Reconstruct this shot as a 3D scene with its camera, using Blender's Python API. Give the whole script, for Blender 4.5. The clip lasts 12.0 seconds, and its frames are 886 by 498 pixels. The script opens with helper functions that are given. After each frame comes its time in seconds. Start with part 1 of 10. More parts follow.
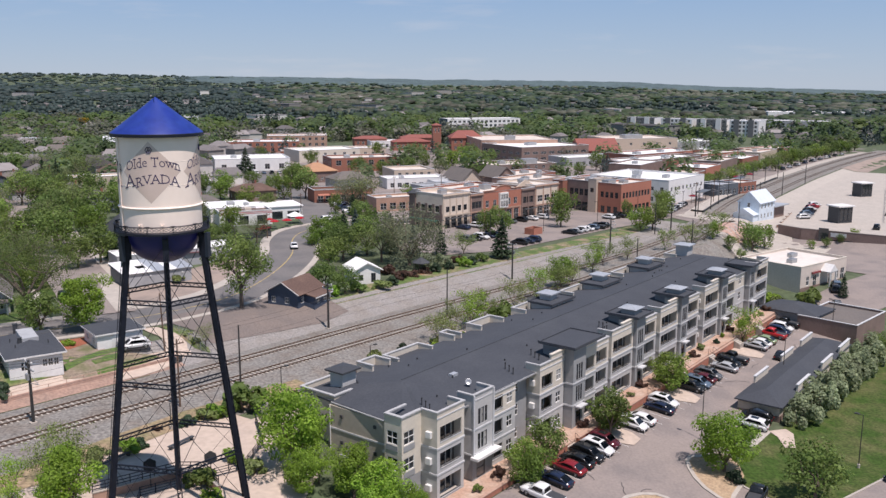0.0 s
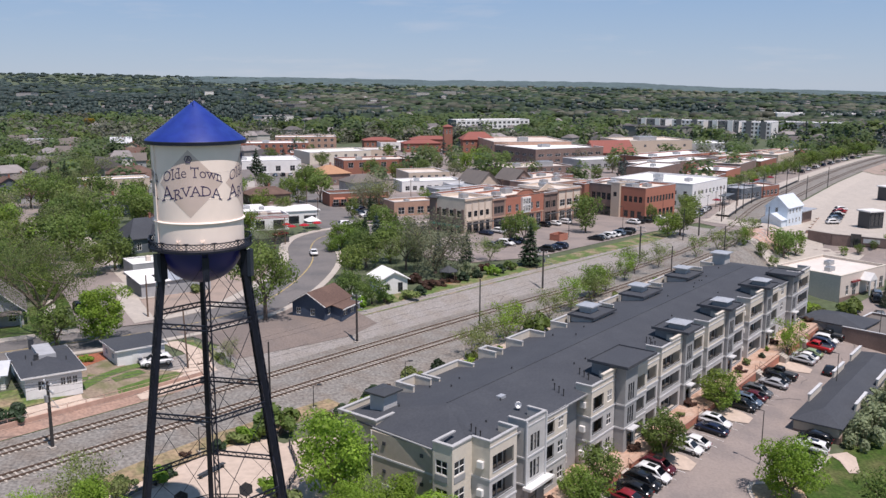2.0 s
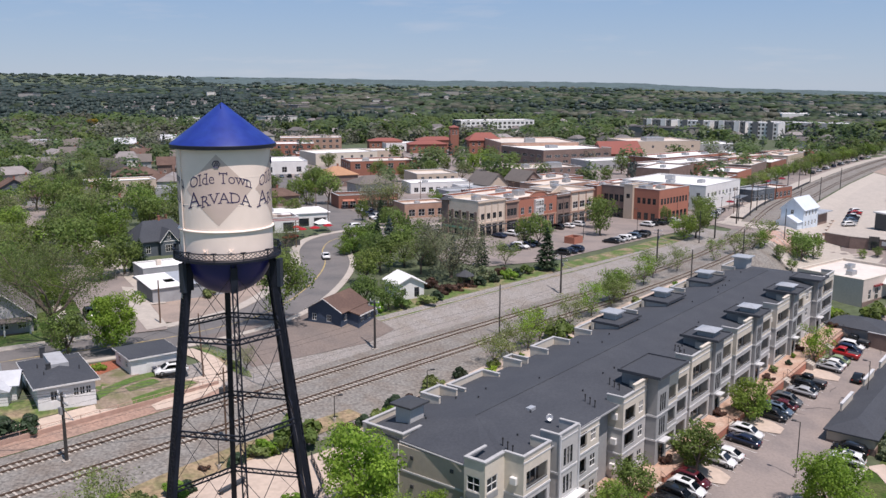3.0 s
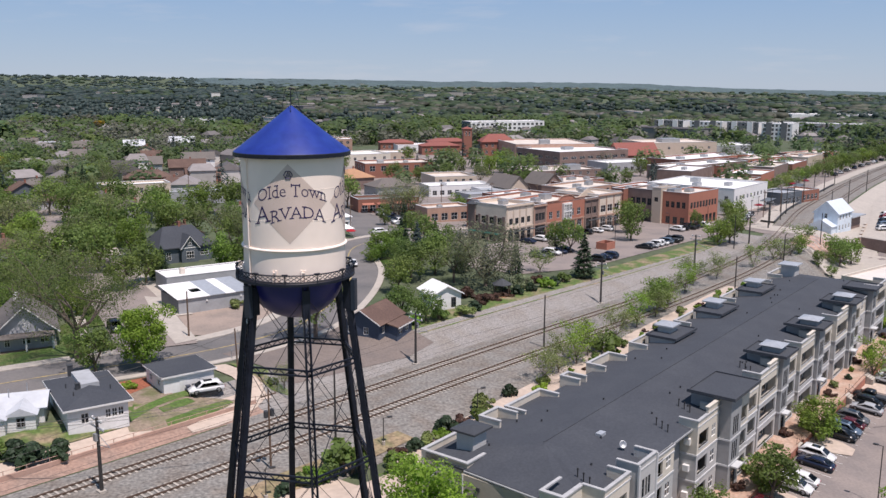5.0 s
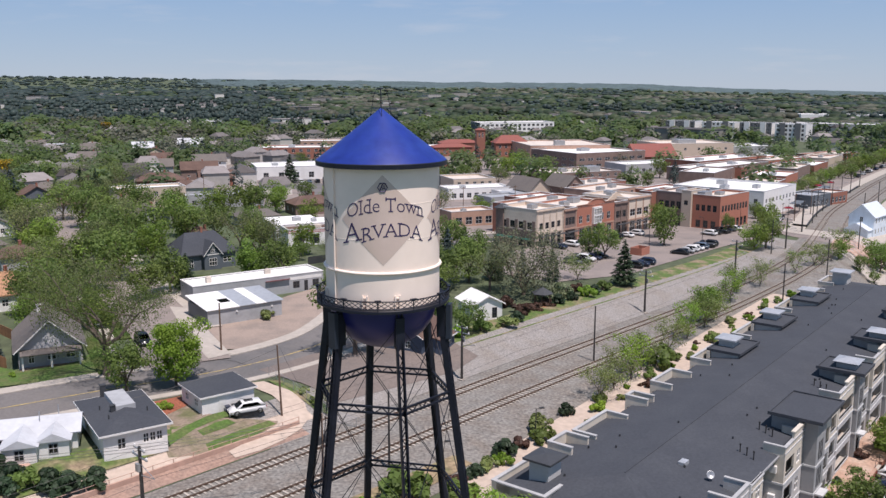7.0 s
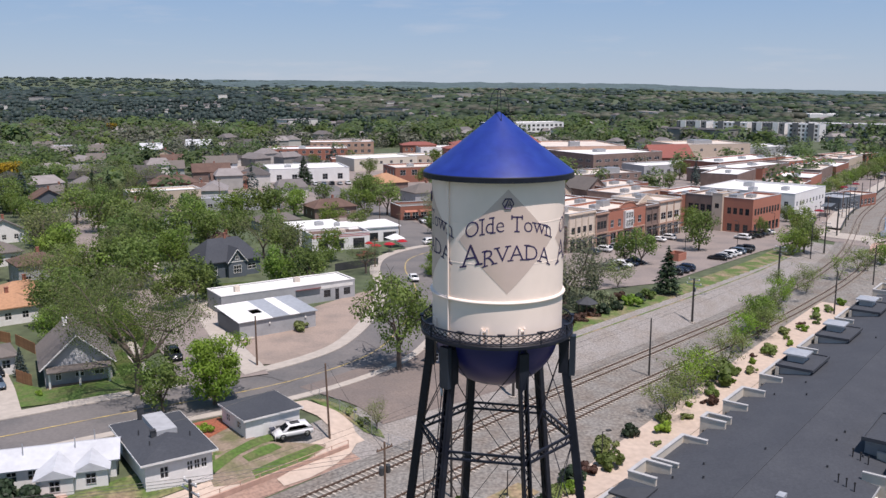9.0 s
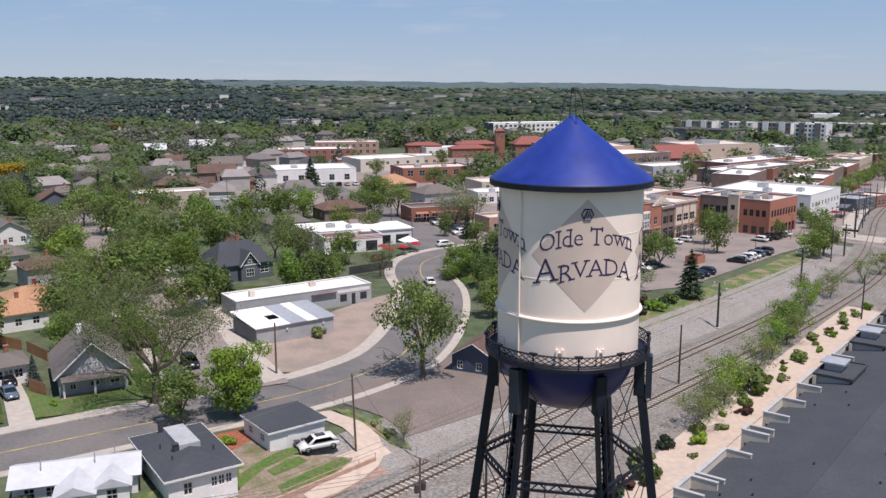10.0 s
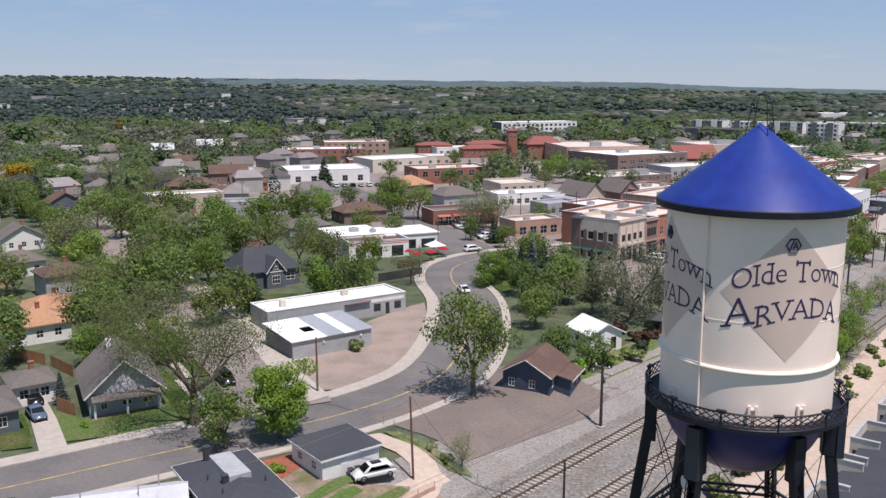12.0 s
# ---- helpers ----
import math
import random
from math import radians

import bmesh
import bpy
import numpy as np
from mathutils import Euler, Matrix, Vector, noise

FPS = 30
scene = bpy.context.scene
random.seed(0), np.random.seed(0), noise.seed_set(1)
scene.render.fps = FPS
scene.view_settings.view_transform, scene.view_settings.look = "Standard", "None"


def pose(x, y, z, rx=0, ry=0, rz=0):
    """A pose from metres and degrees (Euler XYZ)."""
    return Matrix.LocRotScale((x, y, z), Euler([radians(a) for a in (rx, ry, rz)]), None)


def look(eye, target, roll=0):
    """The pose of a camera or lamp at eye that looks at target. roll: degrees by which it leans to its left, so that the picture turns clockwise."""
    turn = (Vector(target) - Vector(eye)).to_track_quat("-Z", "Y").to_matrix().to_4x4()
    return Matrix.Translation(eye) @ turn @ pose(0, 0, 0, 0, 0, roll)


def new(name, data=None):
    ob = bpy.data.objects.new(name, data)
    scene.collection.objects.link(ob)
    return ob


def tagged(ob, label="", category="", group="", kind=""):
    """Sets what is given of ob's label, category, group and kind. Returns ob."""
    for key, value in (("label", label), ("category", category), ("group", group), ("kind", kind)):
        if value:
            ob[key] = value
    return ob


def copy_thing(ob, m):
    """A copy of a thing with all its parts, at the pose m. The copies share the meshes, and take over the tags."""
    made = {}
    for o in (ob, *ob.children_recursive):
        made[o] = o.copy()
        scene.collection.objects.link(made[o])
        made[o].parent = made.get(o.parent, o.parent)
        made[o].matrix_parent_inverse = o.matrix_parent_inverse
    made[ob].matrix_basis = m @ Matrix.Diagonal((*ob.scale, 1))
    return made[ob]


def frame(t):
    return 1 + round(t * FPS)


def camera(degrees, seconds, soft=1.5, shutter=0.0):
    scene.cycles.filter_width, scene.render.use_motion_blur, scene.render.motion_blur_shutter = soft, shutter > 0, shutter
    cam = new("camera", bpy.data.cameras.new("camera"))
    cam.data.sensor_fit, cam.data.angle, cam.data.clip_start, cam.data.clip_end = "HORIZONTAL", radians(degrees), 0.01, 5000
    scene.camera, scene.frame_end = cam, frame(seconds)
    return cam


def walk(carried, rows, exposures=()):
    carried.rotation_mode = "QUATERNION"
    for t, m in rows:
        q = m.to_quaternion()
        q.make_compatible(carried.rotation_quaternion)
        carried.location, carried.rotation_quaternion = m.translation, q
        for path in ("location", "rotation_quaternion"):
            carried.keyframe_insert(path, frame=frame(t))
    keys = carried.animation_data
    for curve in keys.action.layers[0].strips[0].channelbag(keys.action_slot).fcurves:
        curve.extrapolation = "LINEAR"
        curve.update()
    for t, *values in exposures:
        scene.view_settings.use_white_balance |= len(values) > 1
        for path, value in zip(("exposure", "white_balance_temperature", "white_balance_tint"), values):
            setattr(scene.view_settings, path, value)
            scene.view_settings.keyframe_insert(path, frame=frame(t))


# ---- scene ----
cam = camera(53.7, 12.0, soft=1.45)
PATH = [
    (0, -2.651, 1.852, 45.227, -0.058, -10.722, 0.154),
    (0.5, -3.846, 3.711, 45.281, -0.017, -10.716, 0.183),
    (1, -5.155, 5.573, 45.324, 0.023, -10.706, 0.203),
    (1.5, -6.555, 7.435, 45.356, 0.064, -10.697, 0.215),
    (2, -8.030, 9.294, 45.376, 0.103, -10.686, 0.219),
    (2.5, -9.564, 11.149, 45.389, 0.142, -10.674, 0.216),
    (3, -11.144, 12.996, 45.394, 0.180, -10.662, 0.207),
    (5, -17.751, 20.312, 45.363, 0.320, -10.610, 0.129),
    (5.5, -19.444, 22.126, 45.347, 0.351, -10.598, 0.102),
    (6, -21.147, 23.934, 45.333, 0.380, -10.586, 0.075),
    (6.5, -22.857, 25.741, 45.318, 0.406, -10.575, 0.047),
    (7, -24.574, 27.544, 45.306, 0.429, -10.566, 0.019),
    (9, -31.507, 34.755, 45.302, 0.492, -10.551, -0.069),
    (9.5, -33.254, 36.558, 45.319, 0.499, -10.555, -0.082),
    (10, -35.004, 38.358, 45.344, 0.503, -10.563, -0.089),
    (10.5, -36.755, 40.155, 45.381, 0.501, -10.576, -0.091),
    (11, -38.503, 41.944, 45.428, 0.496, -10.593, -0.085),
    (11.5, -40.245, 43.722, 45.489, 0.486, -10.615, -0.072),
    (12, -41.973, 45.485, 45.564, 0.471, -10.643, -0.050),
]
walk(cam, [(t, pose(x, y, z, 90 + pitch, 0, yaw) @ pose(0, 0, 0, 0, 0, roll)) for t, x, y, z, yaw, pitch, roll in PATH], [(0, 0.03, 6540, 20), (12, 0.03, 6540, 20)])

# ---- daylight: high midday sun behind the camera's right shoulder ----
SUN_EL, SUN_AZ = 67.5, math.atan2(0.58, -0.815)      # azimuth clockwise from +y
world = bpy.data.worlds.new("sky")
scene.world = world
world.use_nodes = True
wn, wl = world.node_tree.nodes, world.node_tree.links
sky = wn.new("ShaderNodeTexSky")
sky.sky_type, sky.sun_disc = "NISHITA", False
sky.sun_elevation, sky.sun_rotation = radians(SUN_EL), SUN_AZ
sky.altitude, sky.air_density, sky.dust_density, sky.ozone_density = 1650, 1.25, 0.25, 3.2
pale = wn.new("ShaderNodeMix")                      # thin even high haze over the clear sky
pale.data_type = "RGBA"
pale.inputs["Factor"].default_value = 0.80
wl.new(sky.outputs[0], pale.inputs["A"])
coord = wn.new("ShaderNodeTexCoord")
split = wn.new("ShaderNodeSeparateXYZ")
wl.new(coord.outputs["Generated"], split.inputs[0])
rise = wn.new("ShaderNodeValToRGB")                 # bluer upwards
rise.color_ramp.elements[0].position, rise.color_ramp.elements[0].color = 0.0, (4.9, 6.6, 8.2, 1)
rise.color_ramp.elements[1].position, rise.color_ramp.elements[1].color = 0.12, (3.1, 5.4, 8.4, 1)
rise.color_ramp.elements.new(0.5).color = (1.6, 3.0, 5.2, 1)
wl.new(split.outputs["Z"], rise.inputs[0])
streak = wn.new("ShaderNodeMapping")                # faint wisps of high cloud
streak.inputs["Scale"].default_value = (5, 5, 34)
wisp = wn.new("ShaderNodeTexNoise")
wisp.inputs["Scale"].default_value, wisp.inputs["Detail"].default_value, wisp.inputs["Roughness"].default_value = 1.3, 7.0, 0.62
thin = wn.new("ShaderNodeMapRange")
thin.inputs["From Min"].default_value, thin.inputs["From Max"].default_value, thin.inputs["To Max"].default_value = 0.56, 0.78, 0.38
wl.new(coord.outputs["Generated"], streak.inputs[0])
wl.new(streak.outputs[0], wisp.inputs[0])
wl.new(wisp.outputs[0], thin.inputs["Value"])
cloud = wn.new("ShaderNodeMix")
cloud.data_type = "RGBA"
wl.new(thin.outputs[0], cloud.inputs["Factor"])
wl.new(rise.outputs[0], cloud.inputs["A"])
cloud.inputs["B"].default_value = (7.2, 7.9, 8.8, 1)
wl.new(cloud.outputs["Result"], pale.inputs["B"])
wl.new(pale.outputs["Result"], wn["Background"].inputs[0])
wn["Background"].inputs[1].default_value = 0.079
sun = new("sun", bpy.data.lights.new("sun", "SUN"))
sun.data.energy, sun.data.angle, sun.data.color = 4.75, radians(0.53), (1.0, 0.955, 0.89)
to_sun = Vector((math.sin(SUN_AZ) * math.cos(radians(SUN_EL)), math.cos(SUN_AZ) * math.cos(radians(SUN_EL)), math.sin(radians(SUN_EL))))
sun.matrix_world = look(to_sun * 300, (0, 0, 0))

# ---- materials ----
def material(name, colour, rough=0.8, grain=0.0, size=1.0, stain=0.0, stain_size=8.0, stain_colour=None, bump=0.0, metal=0.0,
             each=0.0, island=0.0, hue=0.0, spec=0.5, coords="Object"):
    """A surface with fine grain, larger stains, relief and a change of tone from piece to piece."""
    m = bpy.data.materials.new(name)
    m.use_nodes = True
    n, l = m.node_tree.nodes, m.node_tree.links
    b = n["Principled BSDF"]
    b.inputs["Roughness"].default_value, b.inputs["Metallic"].default_value = rough, metal
    b.inputs["Specular IOR Level"].default_value = spec
    rgb = n.new("ShaderNodeRGB")
    rgb.outputs[0].default_value = (*colour, 1)
    out = rgb.outputs[0]
    tc = n.new("ShaderNodeTexCoord")
    where = tc.outputs["Object"]
    if coords == "World":
        where = n.new("ShaderNodeNewGeometry").outputs["Position"]

    def noise_tex(scale, detail=3.0):
        t = n.new("ShaderNodeTexNoise")
        t.inputs["Scale"].default_value, t.inputs["Detail"].default_value = scale, detail
        l.new(where, t.inputs["Vector"])
        return t.outputs["Fac"]

    def ranged(fac, lo, hi, a=0.3, z=0.7):
        r = n.new("ShaderNodeMapRange")
        r.inputs["From Min"].default_value, r.inputs["From Max"].default_value = a, z
        r.inputs["To Min"].default_value, r.inputs["To Max"].default_value = lo, hi
        l.new(fac, r.inputs["Value"])
        return r.outputs[0]

    if stain:
        mix = n.new("ShaderNodeMix")
        mix.data_type = "RGBA"
        l.new(ranged(noise_tex(1 / stain_size, 5.0), 0, stain, 0.42, 0.66), mix.inputs["Factor"])
        l.new(out, mix.inputs["A"])
        mix.inputs["B"].default_value = (*(stain_colour or tuple(c * 0.55 for c in colour)), 1)
        out = mix.outputs["Result"]
    if grain or each or island or hue:
        hsv = n.new("ShaderNodeHueSaturation")
        l.new(out, hsv.inputs["Color"])
        value = None
        if grain:
            value = ranged(noise_tex(1 / size, 4.0), 1 - grain, 1 + grain)
        for amount, node, socket in ((each, "ShaderNodeObjectInfo", "Random"), (island, "ShaderNodeNewGeometry", "Random Per Island")):
            if amount:
                fac = ranged(n.new(node).outputs[socket], 1 - amount, 1 + amount, 0, 1)
                if value is None:
                    value = fac
                else:
                    mul = n.new("ShaderNodeMath")
                    mul.operation = "MULTIPLY"
                    l.new(value, mul.inputs[0]), l.new(fac, mul.inputs[1])
                    value = mul.outputs[0]
        if value is not None:
            l.new(value, hsv.inputs["Value"])
        if hue:
            l.new(ranged(noise_tex(1 / 17.0, 2.0), 0.5 - hue, 0.5 + hue), hsv.inputs["Hue"])
        out = hsv.outputs["Color"]
    l.new(out, b.inputs["Base Color"])
    if bump:
        bp = n.new("ShaderNodeBump")
        bp.inputs["Strength"].default_value, bp.inputs["Distance"].default_value = min(1.0, bump), 0.05
        l.new(noise_tex(2.5 / size, 3.0), bp.inputs["Height"])
        l.new(bp.outputs[0], b.inputs["Normal"])
    return m


def leaf_material(name, colour, island=0.35, hue=0.015, clear=0.38, tone=0.25, size=9.0, each=0.2):
    m = material(name, colour, 0.55, grain=tone, size=size, each=each, island=island, hue=hue, spec=0.3, coords="World")
    b = m.node_tree.nodes["Principled BSDF"]
    tr = m.node_tree.nodes.new("ShaderNodeBsdfTranslucent")
    mx = m.node_tree.nodes.new("ShaderNodeMixShader")
    mx.inputs[0].default_value = clear
    src = b.inputs["Base Color"].links[0].from_socket
    m.node_tree.links.new(src, tr.inputs[0])
    m.node_tree.links.new(b.outputs[0], mx.inputs[1])
    m.node_tree.links.new(tr.outputs[0], mx.inputs[2])
    m.node_tree.links.new(mx.outputs[0], m.node_tree.nodes["Material Output"].inputs[0])
    return m


STRAW = material("straw_gravel", (0.40, 0.29, 0.185), 0.95, 0.25, 0.3, 0.6, 1.5, (0.33, 0.225, 0.14), 0.4, coords="World")
GRASS = material("grass", (0.085, 0.135, 0.03), 0.95, 0.35, 0.5, 1.0, 3.2, (0.27, 0.205, 0.13), 0.6, coords="World")
LAWN = material("lawn", (0.042, 0.078, 0.014), 0.95, 0.4, 0.4, 0.9, 4.5, (0.105, 0.108, 0.042), 0.5, spec=0.2, coords="World")
DRYGRASS = material("dry_grass", (0.30, 0.22, 0.135), 0.95, 0.35, 0.5, 0.9, 2.2, (0.16, 0.15, 0.07), 0.6, coords="World")
YARDGRASS = material("yard_grass", (0.075, 0.135, 0.026), 0.95, 0.3, 0.35, 0.5, 1.6, (0.15, 0.13, 0.065), 0.5, coords="World")
MEADOW = material("town_ground", (0.075, 0.100, 0.048), 0.95, 0.3, 2.0, 0.5, 20.0, (0.105, 0.108, 0.068), 0.4, coords="World")
DIRT = material("dirt", (0.325, 0.255, 0.21), 0.95, 0.13, 0.3, 0.9, 4.0, (0.245, 0.20, 0.17), 0.3, coords="World")
YARDDIRT = material("yard_dirt", (0.25, 0.195, 0.145), 0.95, 0.2, 0.4, 0.9, 2.2, (0.13, 0.135, 0.06), 0.4, coords="World")
GRAVEL = material("dark_gravel", (0.190, 0.155, 0.135), 0.95, 0.16, 0.3, 0.8, 3.5, (0.16, 0.135, 0.122), 0.3, coords="World")
BALLAST = material("ballast", (0.215, 0.202, 0.182), 0.95, 0.42, 0.42, 0.8, 3.5, (0.178, 0.150, 0.125), 0.7, coords="World")
RIPRAP = material("riprap", (0.265, 0.247, 0.23), 0.95, 0.34, 0.26, 0.6, 4.0, (0.22, 0.19, 0.16), 0.7, coords="World")
ASPHALT = material("asphalt", (0.168, 0.155, 0.147), 0.9, 0.12, 0.35, 0.7, 7.0, (0.105, 0.104, 0.104), 0.08, coords="World")
LOT = material("old_asphalt", (0.265, 0.222, 0.198), 0.92, 0.11, 0.35, 0.8, 6.0, (0.19, 0.165, 0.155), 0.08, coords="World")
CONCRETE = material("concrete", (0.43, 0.385, 0.335), 0.9, 0.1, 0.8, 0.5, 4.0, (0.37, 0.335, 0.29), 0.2, coords="World")
REDDIRT = material("red_earth", (0.33, 0.215, 0.165), 0.95, 0.25, 0.4, 0.7, 3.0, (0.25, 0.185, 0.15), 0.4, coords="World")
PINK = material("pink_paving", (0.46, 0.30, 0.235), 0.9, 0.12, 0.7, 0.4, 5.0, (0.38, 0.27, 0.22), 0.2, coords="World")
TERRACE = material("terrace_paving", (0.43, 0.275, 0.20), 0.9, 0.2, 0.4, 0.7, 2.5, (0.50, 0.39, 0.31), 0.2, coords="World")
PLAZA = material("plaza_paving", (0.50, 0.405, 0.33), 0.9, 0.1, 0.7, 0.4, 5.0, (0.42, 0.33, 0.27), 0.2, coords="World")
MULCH = material("mulch", (0.30, 0.10, 0.055), 0.95, 0.35, 0.3, 0.5, 3.0, (0.16, 0.07, 0.045), 0.8, coords="World")
YELLOW = material("yellow_paint", (0.46, 0.345, 0.13), 0.85, 0.3, 0.4, 0.9, 1.2, (0.24, 0.205, 0.16))
WHITELINE = material("white_paint_line", (0.62, 0.61, 0.58), 0.8, 0.2, 0.4, 0.5, 2.0, (0.4, 0.38, 0.36))
RAIL = material("rail_steel", (0.115, 0.075, 0.055), 0.6, 0.2, 0.5, metal=0.3)
TIE = material("concrete_tie", (0.40, 0.36, 0.31), 0.9, 0.15, 0.3, each=0.15)
CREAM = material("tank_cream", (0.945, 0.80, 0.69), 0.5, 0.035, 1.5, 0.4, 2.2, (0.88, 0.73, 0.62), 0.05)
TAN = material("tank_tan", (0.67, 0.53, 0.46), 0.45, 0.04, 1.5, 0.3, 2.0, (0.54, 0.43, 0.33))
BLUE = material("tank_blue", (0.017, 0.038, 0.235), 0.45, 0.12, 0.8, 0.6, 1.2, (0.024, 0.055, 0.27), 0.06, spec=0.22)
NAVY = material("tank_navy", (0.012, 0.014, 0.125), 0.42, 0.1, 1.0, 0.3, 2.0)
TAR = material("tar_seal", (0.07, 0.065, 0.062), 0.7, 0.2, 0.4)
STEEL = material("tower_steel", (0.009, 0.011, 0.021), 0.5, 0.25, 0.5, 0.4, 1.5, (0.017, 0.020, 0.030), spec=0.35)
PANELBLUE = material("panel_slate", (0.018, 0.026, 0.042), 0.5, 0.15, 0.5)
LETTER = material("letter_paint", (0.036, 0.022, 0.085), 0.5, 0.1, 0.5)
PALEROOF = material("pale_roof_sheet", (0.54, 0.555, 0.575), 0.6, 0.06, 0.6, 0.6, 2.0, (0.45, 0.46, 0.475))
ROOFCOVER = material("roof_cover", (0.40, 0.41, 0.42), 0.6, 0.08, 0.6, 0.6, 1.5, (0.33, 0.335, 0.34))
SHINGLE = material("dark_shingle", (0.0490, 0.0545, 0.0650), 0.9, 0.13, 0.3, 0.6, 4.0, (0.062, 0.068, 0.078), 0.5)
BROWNROOF = material("brown_shingle", (0.115, 0.07, 0.055), 0.9, 0.18, 0.3, 0.5, 4.0, (0.19, 0.12, 0.09), 0.5)
GREYROOF = material("grey_shingle", (0.155, 0.135, 0.12), 0.9, 0.16, 0.3, 0.5, 4.0, (0.115, 0.105, 0.10), 0.5)
REDROOF = material("red_tile", (0.25, 0.085, 0.068), 0.85, 0.15, 0.5, 0.4, 4.0, (0.28, 0.09, 0.06), 0.4)
ORANGEROOF = material("tan_tile", (0.42, 0.23, 0.13), 0.85, 0.15, 0.5, 0.4, 4.0, (0.34, 0.2, 0.12), 0.4)
WHITEROOF = material("white_membrane", (0.84, 0.83, 0.81), 0.7, 0.05, 1.0, 0.4, 5.0, (0.72, 0.70, 0.66))
TANROOF = material("tan_membrane", (0.66, 0.58, 0.50), 0.85, 0.08, 1.0, 0.5, 5.0, (0.42, 0.37, 0.32))
METALROOF = material("metal_roof", (0.46, 0.48, 0.50), 0.45, 0.08, 0.6, 0.4, 4.0, (0.36, 0.38, 0.40), metal=0.3)
GREENCLOTH = material("green_canvas", (0.012, 0.075, 0.055), 0.8, 0.15, 0.4)
STUCCO = material("cream_stucco", (0.62, 0.565, 0.475), 0.9, 0.05, 0.6, 0.35, 3.0, (0.54, 0.48, 0.40), 0.15)
BEIGE = material("beige_stucco", (0.45, 0.40, 0.325), 0.9, 0.05, 0.6, 0.35, 3.0, (0.39, 0.345, 0.28), 0.15)
GREYSTUCCO = material("grey_stucco", (0.30, 0.305, 0.305), 0.9, 0.05, 0.6, 0.35, 3.0, (0.25, 0.25, 0.25), 0.15)
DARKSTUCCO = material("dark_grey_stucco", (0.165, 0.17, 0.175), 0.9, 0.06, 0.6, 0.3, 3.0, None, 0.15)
WHITEWALL = material("white_siding", (0.78, 0.77, 0.75), 0.7, 0.05, 0.5, 0.3, 2.5, (0.58, 0.56, 0.53), 0.1)
GREYWALL = material("grey_siding", (0.38, 0.385, 0.395), 0.75, 0.06, 0.5, 0.3, 2.5, None, 0.1)
MAROON = material("maroon_awning", (0.17, 0.055, 0.06), 0.8, 0.12, 0.5, 0.5, 1.5, (0.22, 0.10, 0.09), 0.1)
BLUEWALL = material("blue_siding", (0.050, 0.072, 0.115), 0.7, 0.1, 0.4, 0.3, 2.0, None, 0.1)
SLATEWALL = material("slate_siding", (0.105, 0.125, 0.145), 0.75, 0.1, 0.4, 0.3, 2.0, None, 0.1)
BRICK = material("red_brick", (0.30, 0.125, 0.085), 0.88, 0.16, 0.25, 0.4, 3.0, (0.24, 0.11, 0.08), 0.3)
ORANGEBRICK = material("orange_brick", (0.41, 0.165, 0.11), 0.88, 0.12, 0.25, 0.4, 3.0, (0.35, 0.145, 0.10), 0.3)
CREAMBRICK = material("cream_brick", (0.70, 0.59, 0.485), 0.88, 0.12, 0.25, 0.4, 3.0, (0.55, 0.45, 0.37), 0.3)
REDBRICK = material("warm_red_brick", (0.36, 0.155, 0.105), 0.88, 0.14, 0.25, 0.4, 3.0, (0.29, 0.13, 0.09), 0.3)
DARKBRICK = material("brown_brick", (0.235, 0.165, 0.14), 0.88, 0.16, 0.25, 0.4, 3.0, None, 0.3)
TANBRICK = material("tan_brick", (0.54, 0.44, 0.35), 0.88, 0.12, 0.25, 0.4, 3.0, (0.47, 0.39, 0.31), 0.3)
PINKSTONE = material("pink_stone", (0.44, 0.28, 0.21), 0.88, 0.1, 0.4, 0.4, 3.0, None, 0.3)
TRIM = material("white_trim", (0.74, 0.73, 0.70), 0.6, 0.04, 0.5, 0.2, 1.5)
PALETRIM = material("pale_grey_trim", (0.56, 0.565, 0.565), 0.7, 0.05, 0.5, 0.2, 1.5)
COPING = material("parapet_coping", (0.43, 0.43, 0.425), 0.8, 0.06, 0.5, 0.3, 1.5)
DARKTRIM = material("dark_trim", (0.05, 0.053, 0.058), 0.6, 0.1, 0.5)
GLASS = material("window_glass", (0.022, 0.026, 0.032), 0.06, 0.3, 1.5, spec=0.8)
BLINDS = material("window_blinds", (0.30, 0.29, 0.27), 0.25, 0.2, 0.5, each=0.5)
# dark colour stands in for the shade deep inside the balconies
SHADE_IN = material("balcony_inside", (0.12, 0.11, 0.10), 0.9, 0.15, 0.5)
WOOD = material("pole_wood", (0.155, 0.10, 0.07), 0.9, 0.2, 0.3, 0.4, 1.0)
FENCEWOOD = material("fence_wood", (0.34, 0.17, 0.085), 0.9, 0.2, 0.3, 0.4, 2.0, each=0.15)
POLE = material("pole_metal", (0.055, 0.052, 0.05), 0.5, 0.15, 0.5, metal=0.3)
GALV = material("galvanised", (0.40, 0.41, 0.42), 0.45, 0.1, 0.3, metal=0.6)
CARGLASS = material("car_glass", (0.012, 0.014, 0.017), 0.05, spec=0.8)
TYRE = material("tyre_rubber", (0.016, 0.016, 0.017), 0.85, 0.2, 0.2)
RIM = material("wheel_rim", (0.35, 0.36, 0.37), 0.35, metal=0.8)
LAMPGLASS = material("headlamp", (0.65, 0.65, 0.66), 0.12)
TAILLAMP = material("tail_lamp", (0.30, 0.012, 0.012), 0.2)
BARK = material("bark", (0.135, 0.105, 0.085), 0.95, 0.25, 0.3, 0.4, 1.0, None, 0.6)
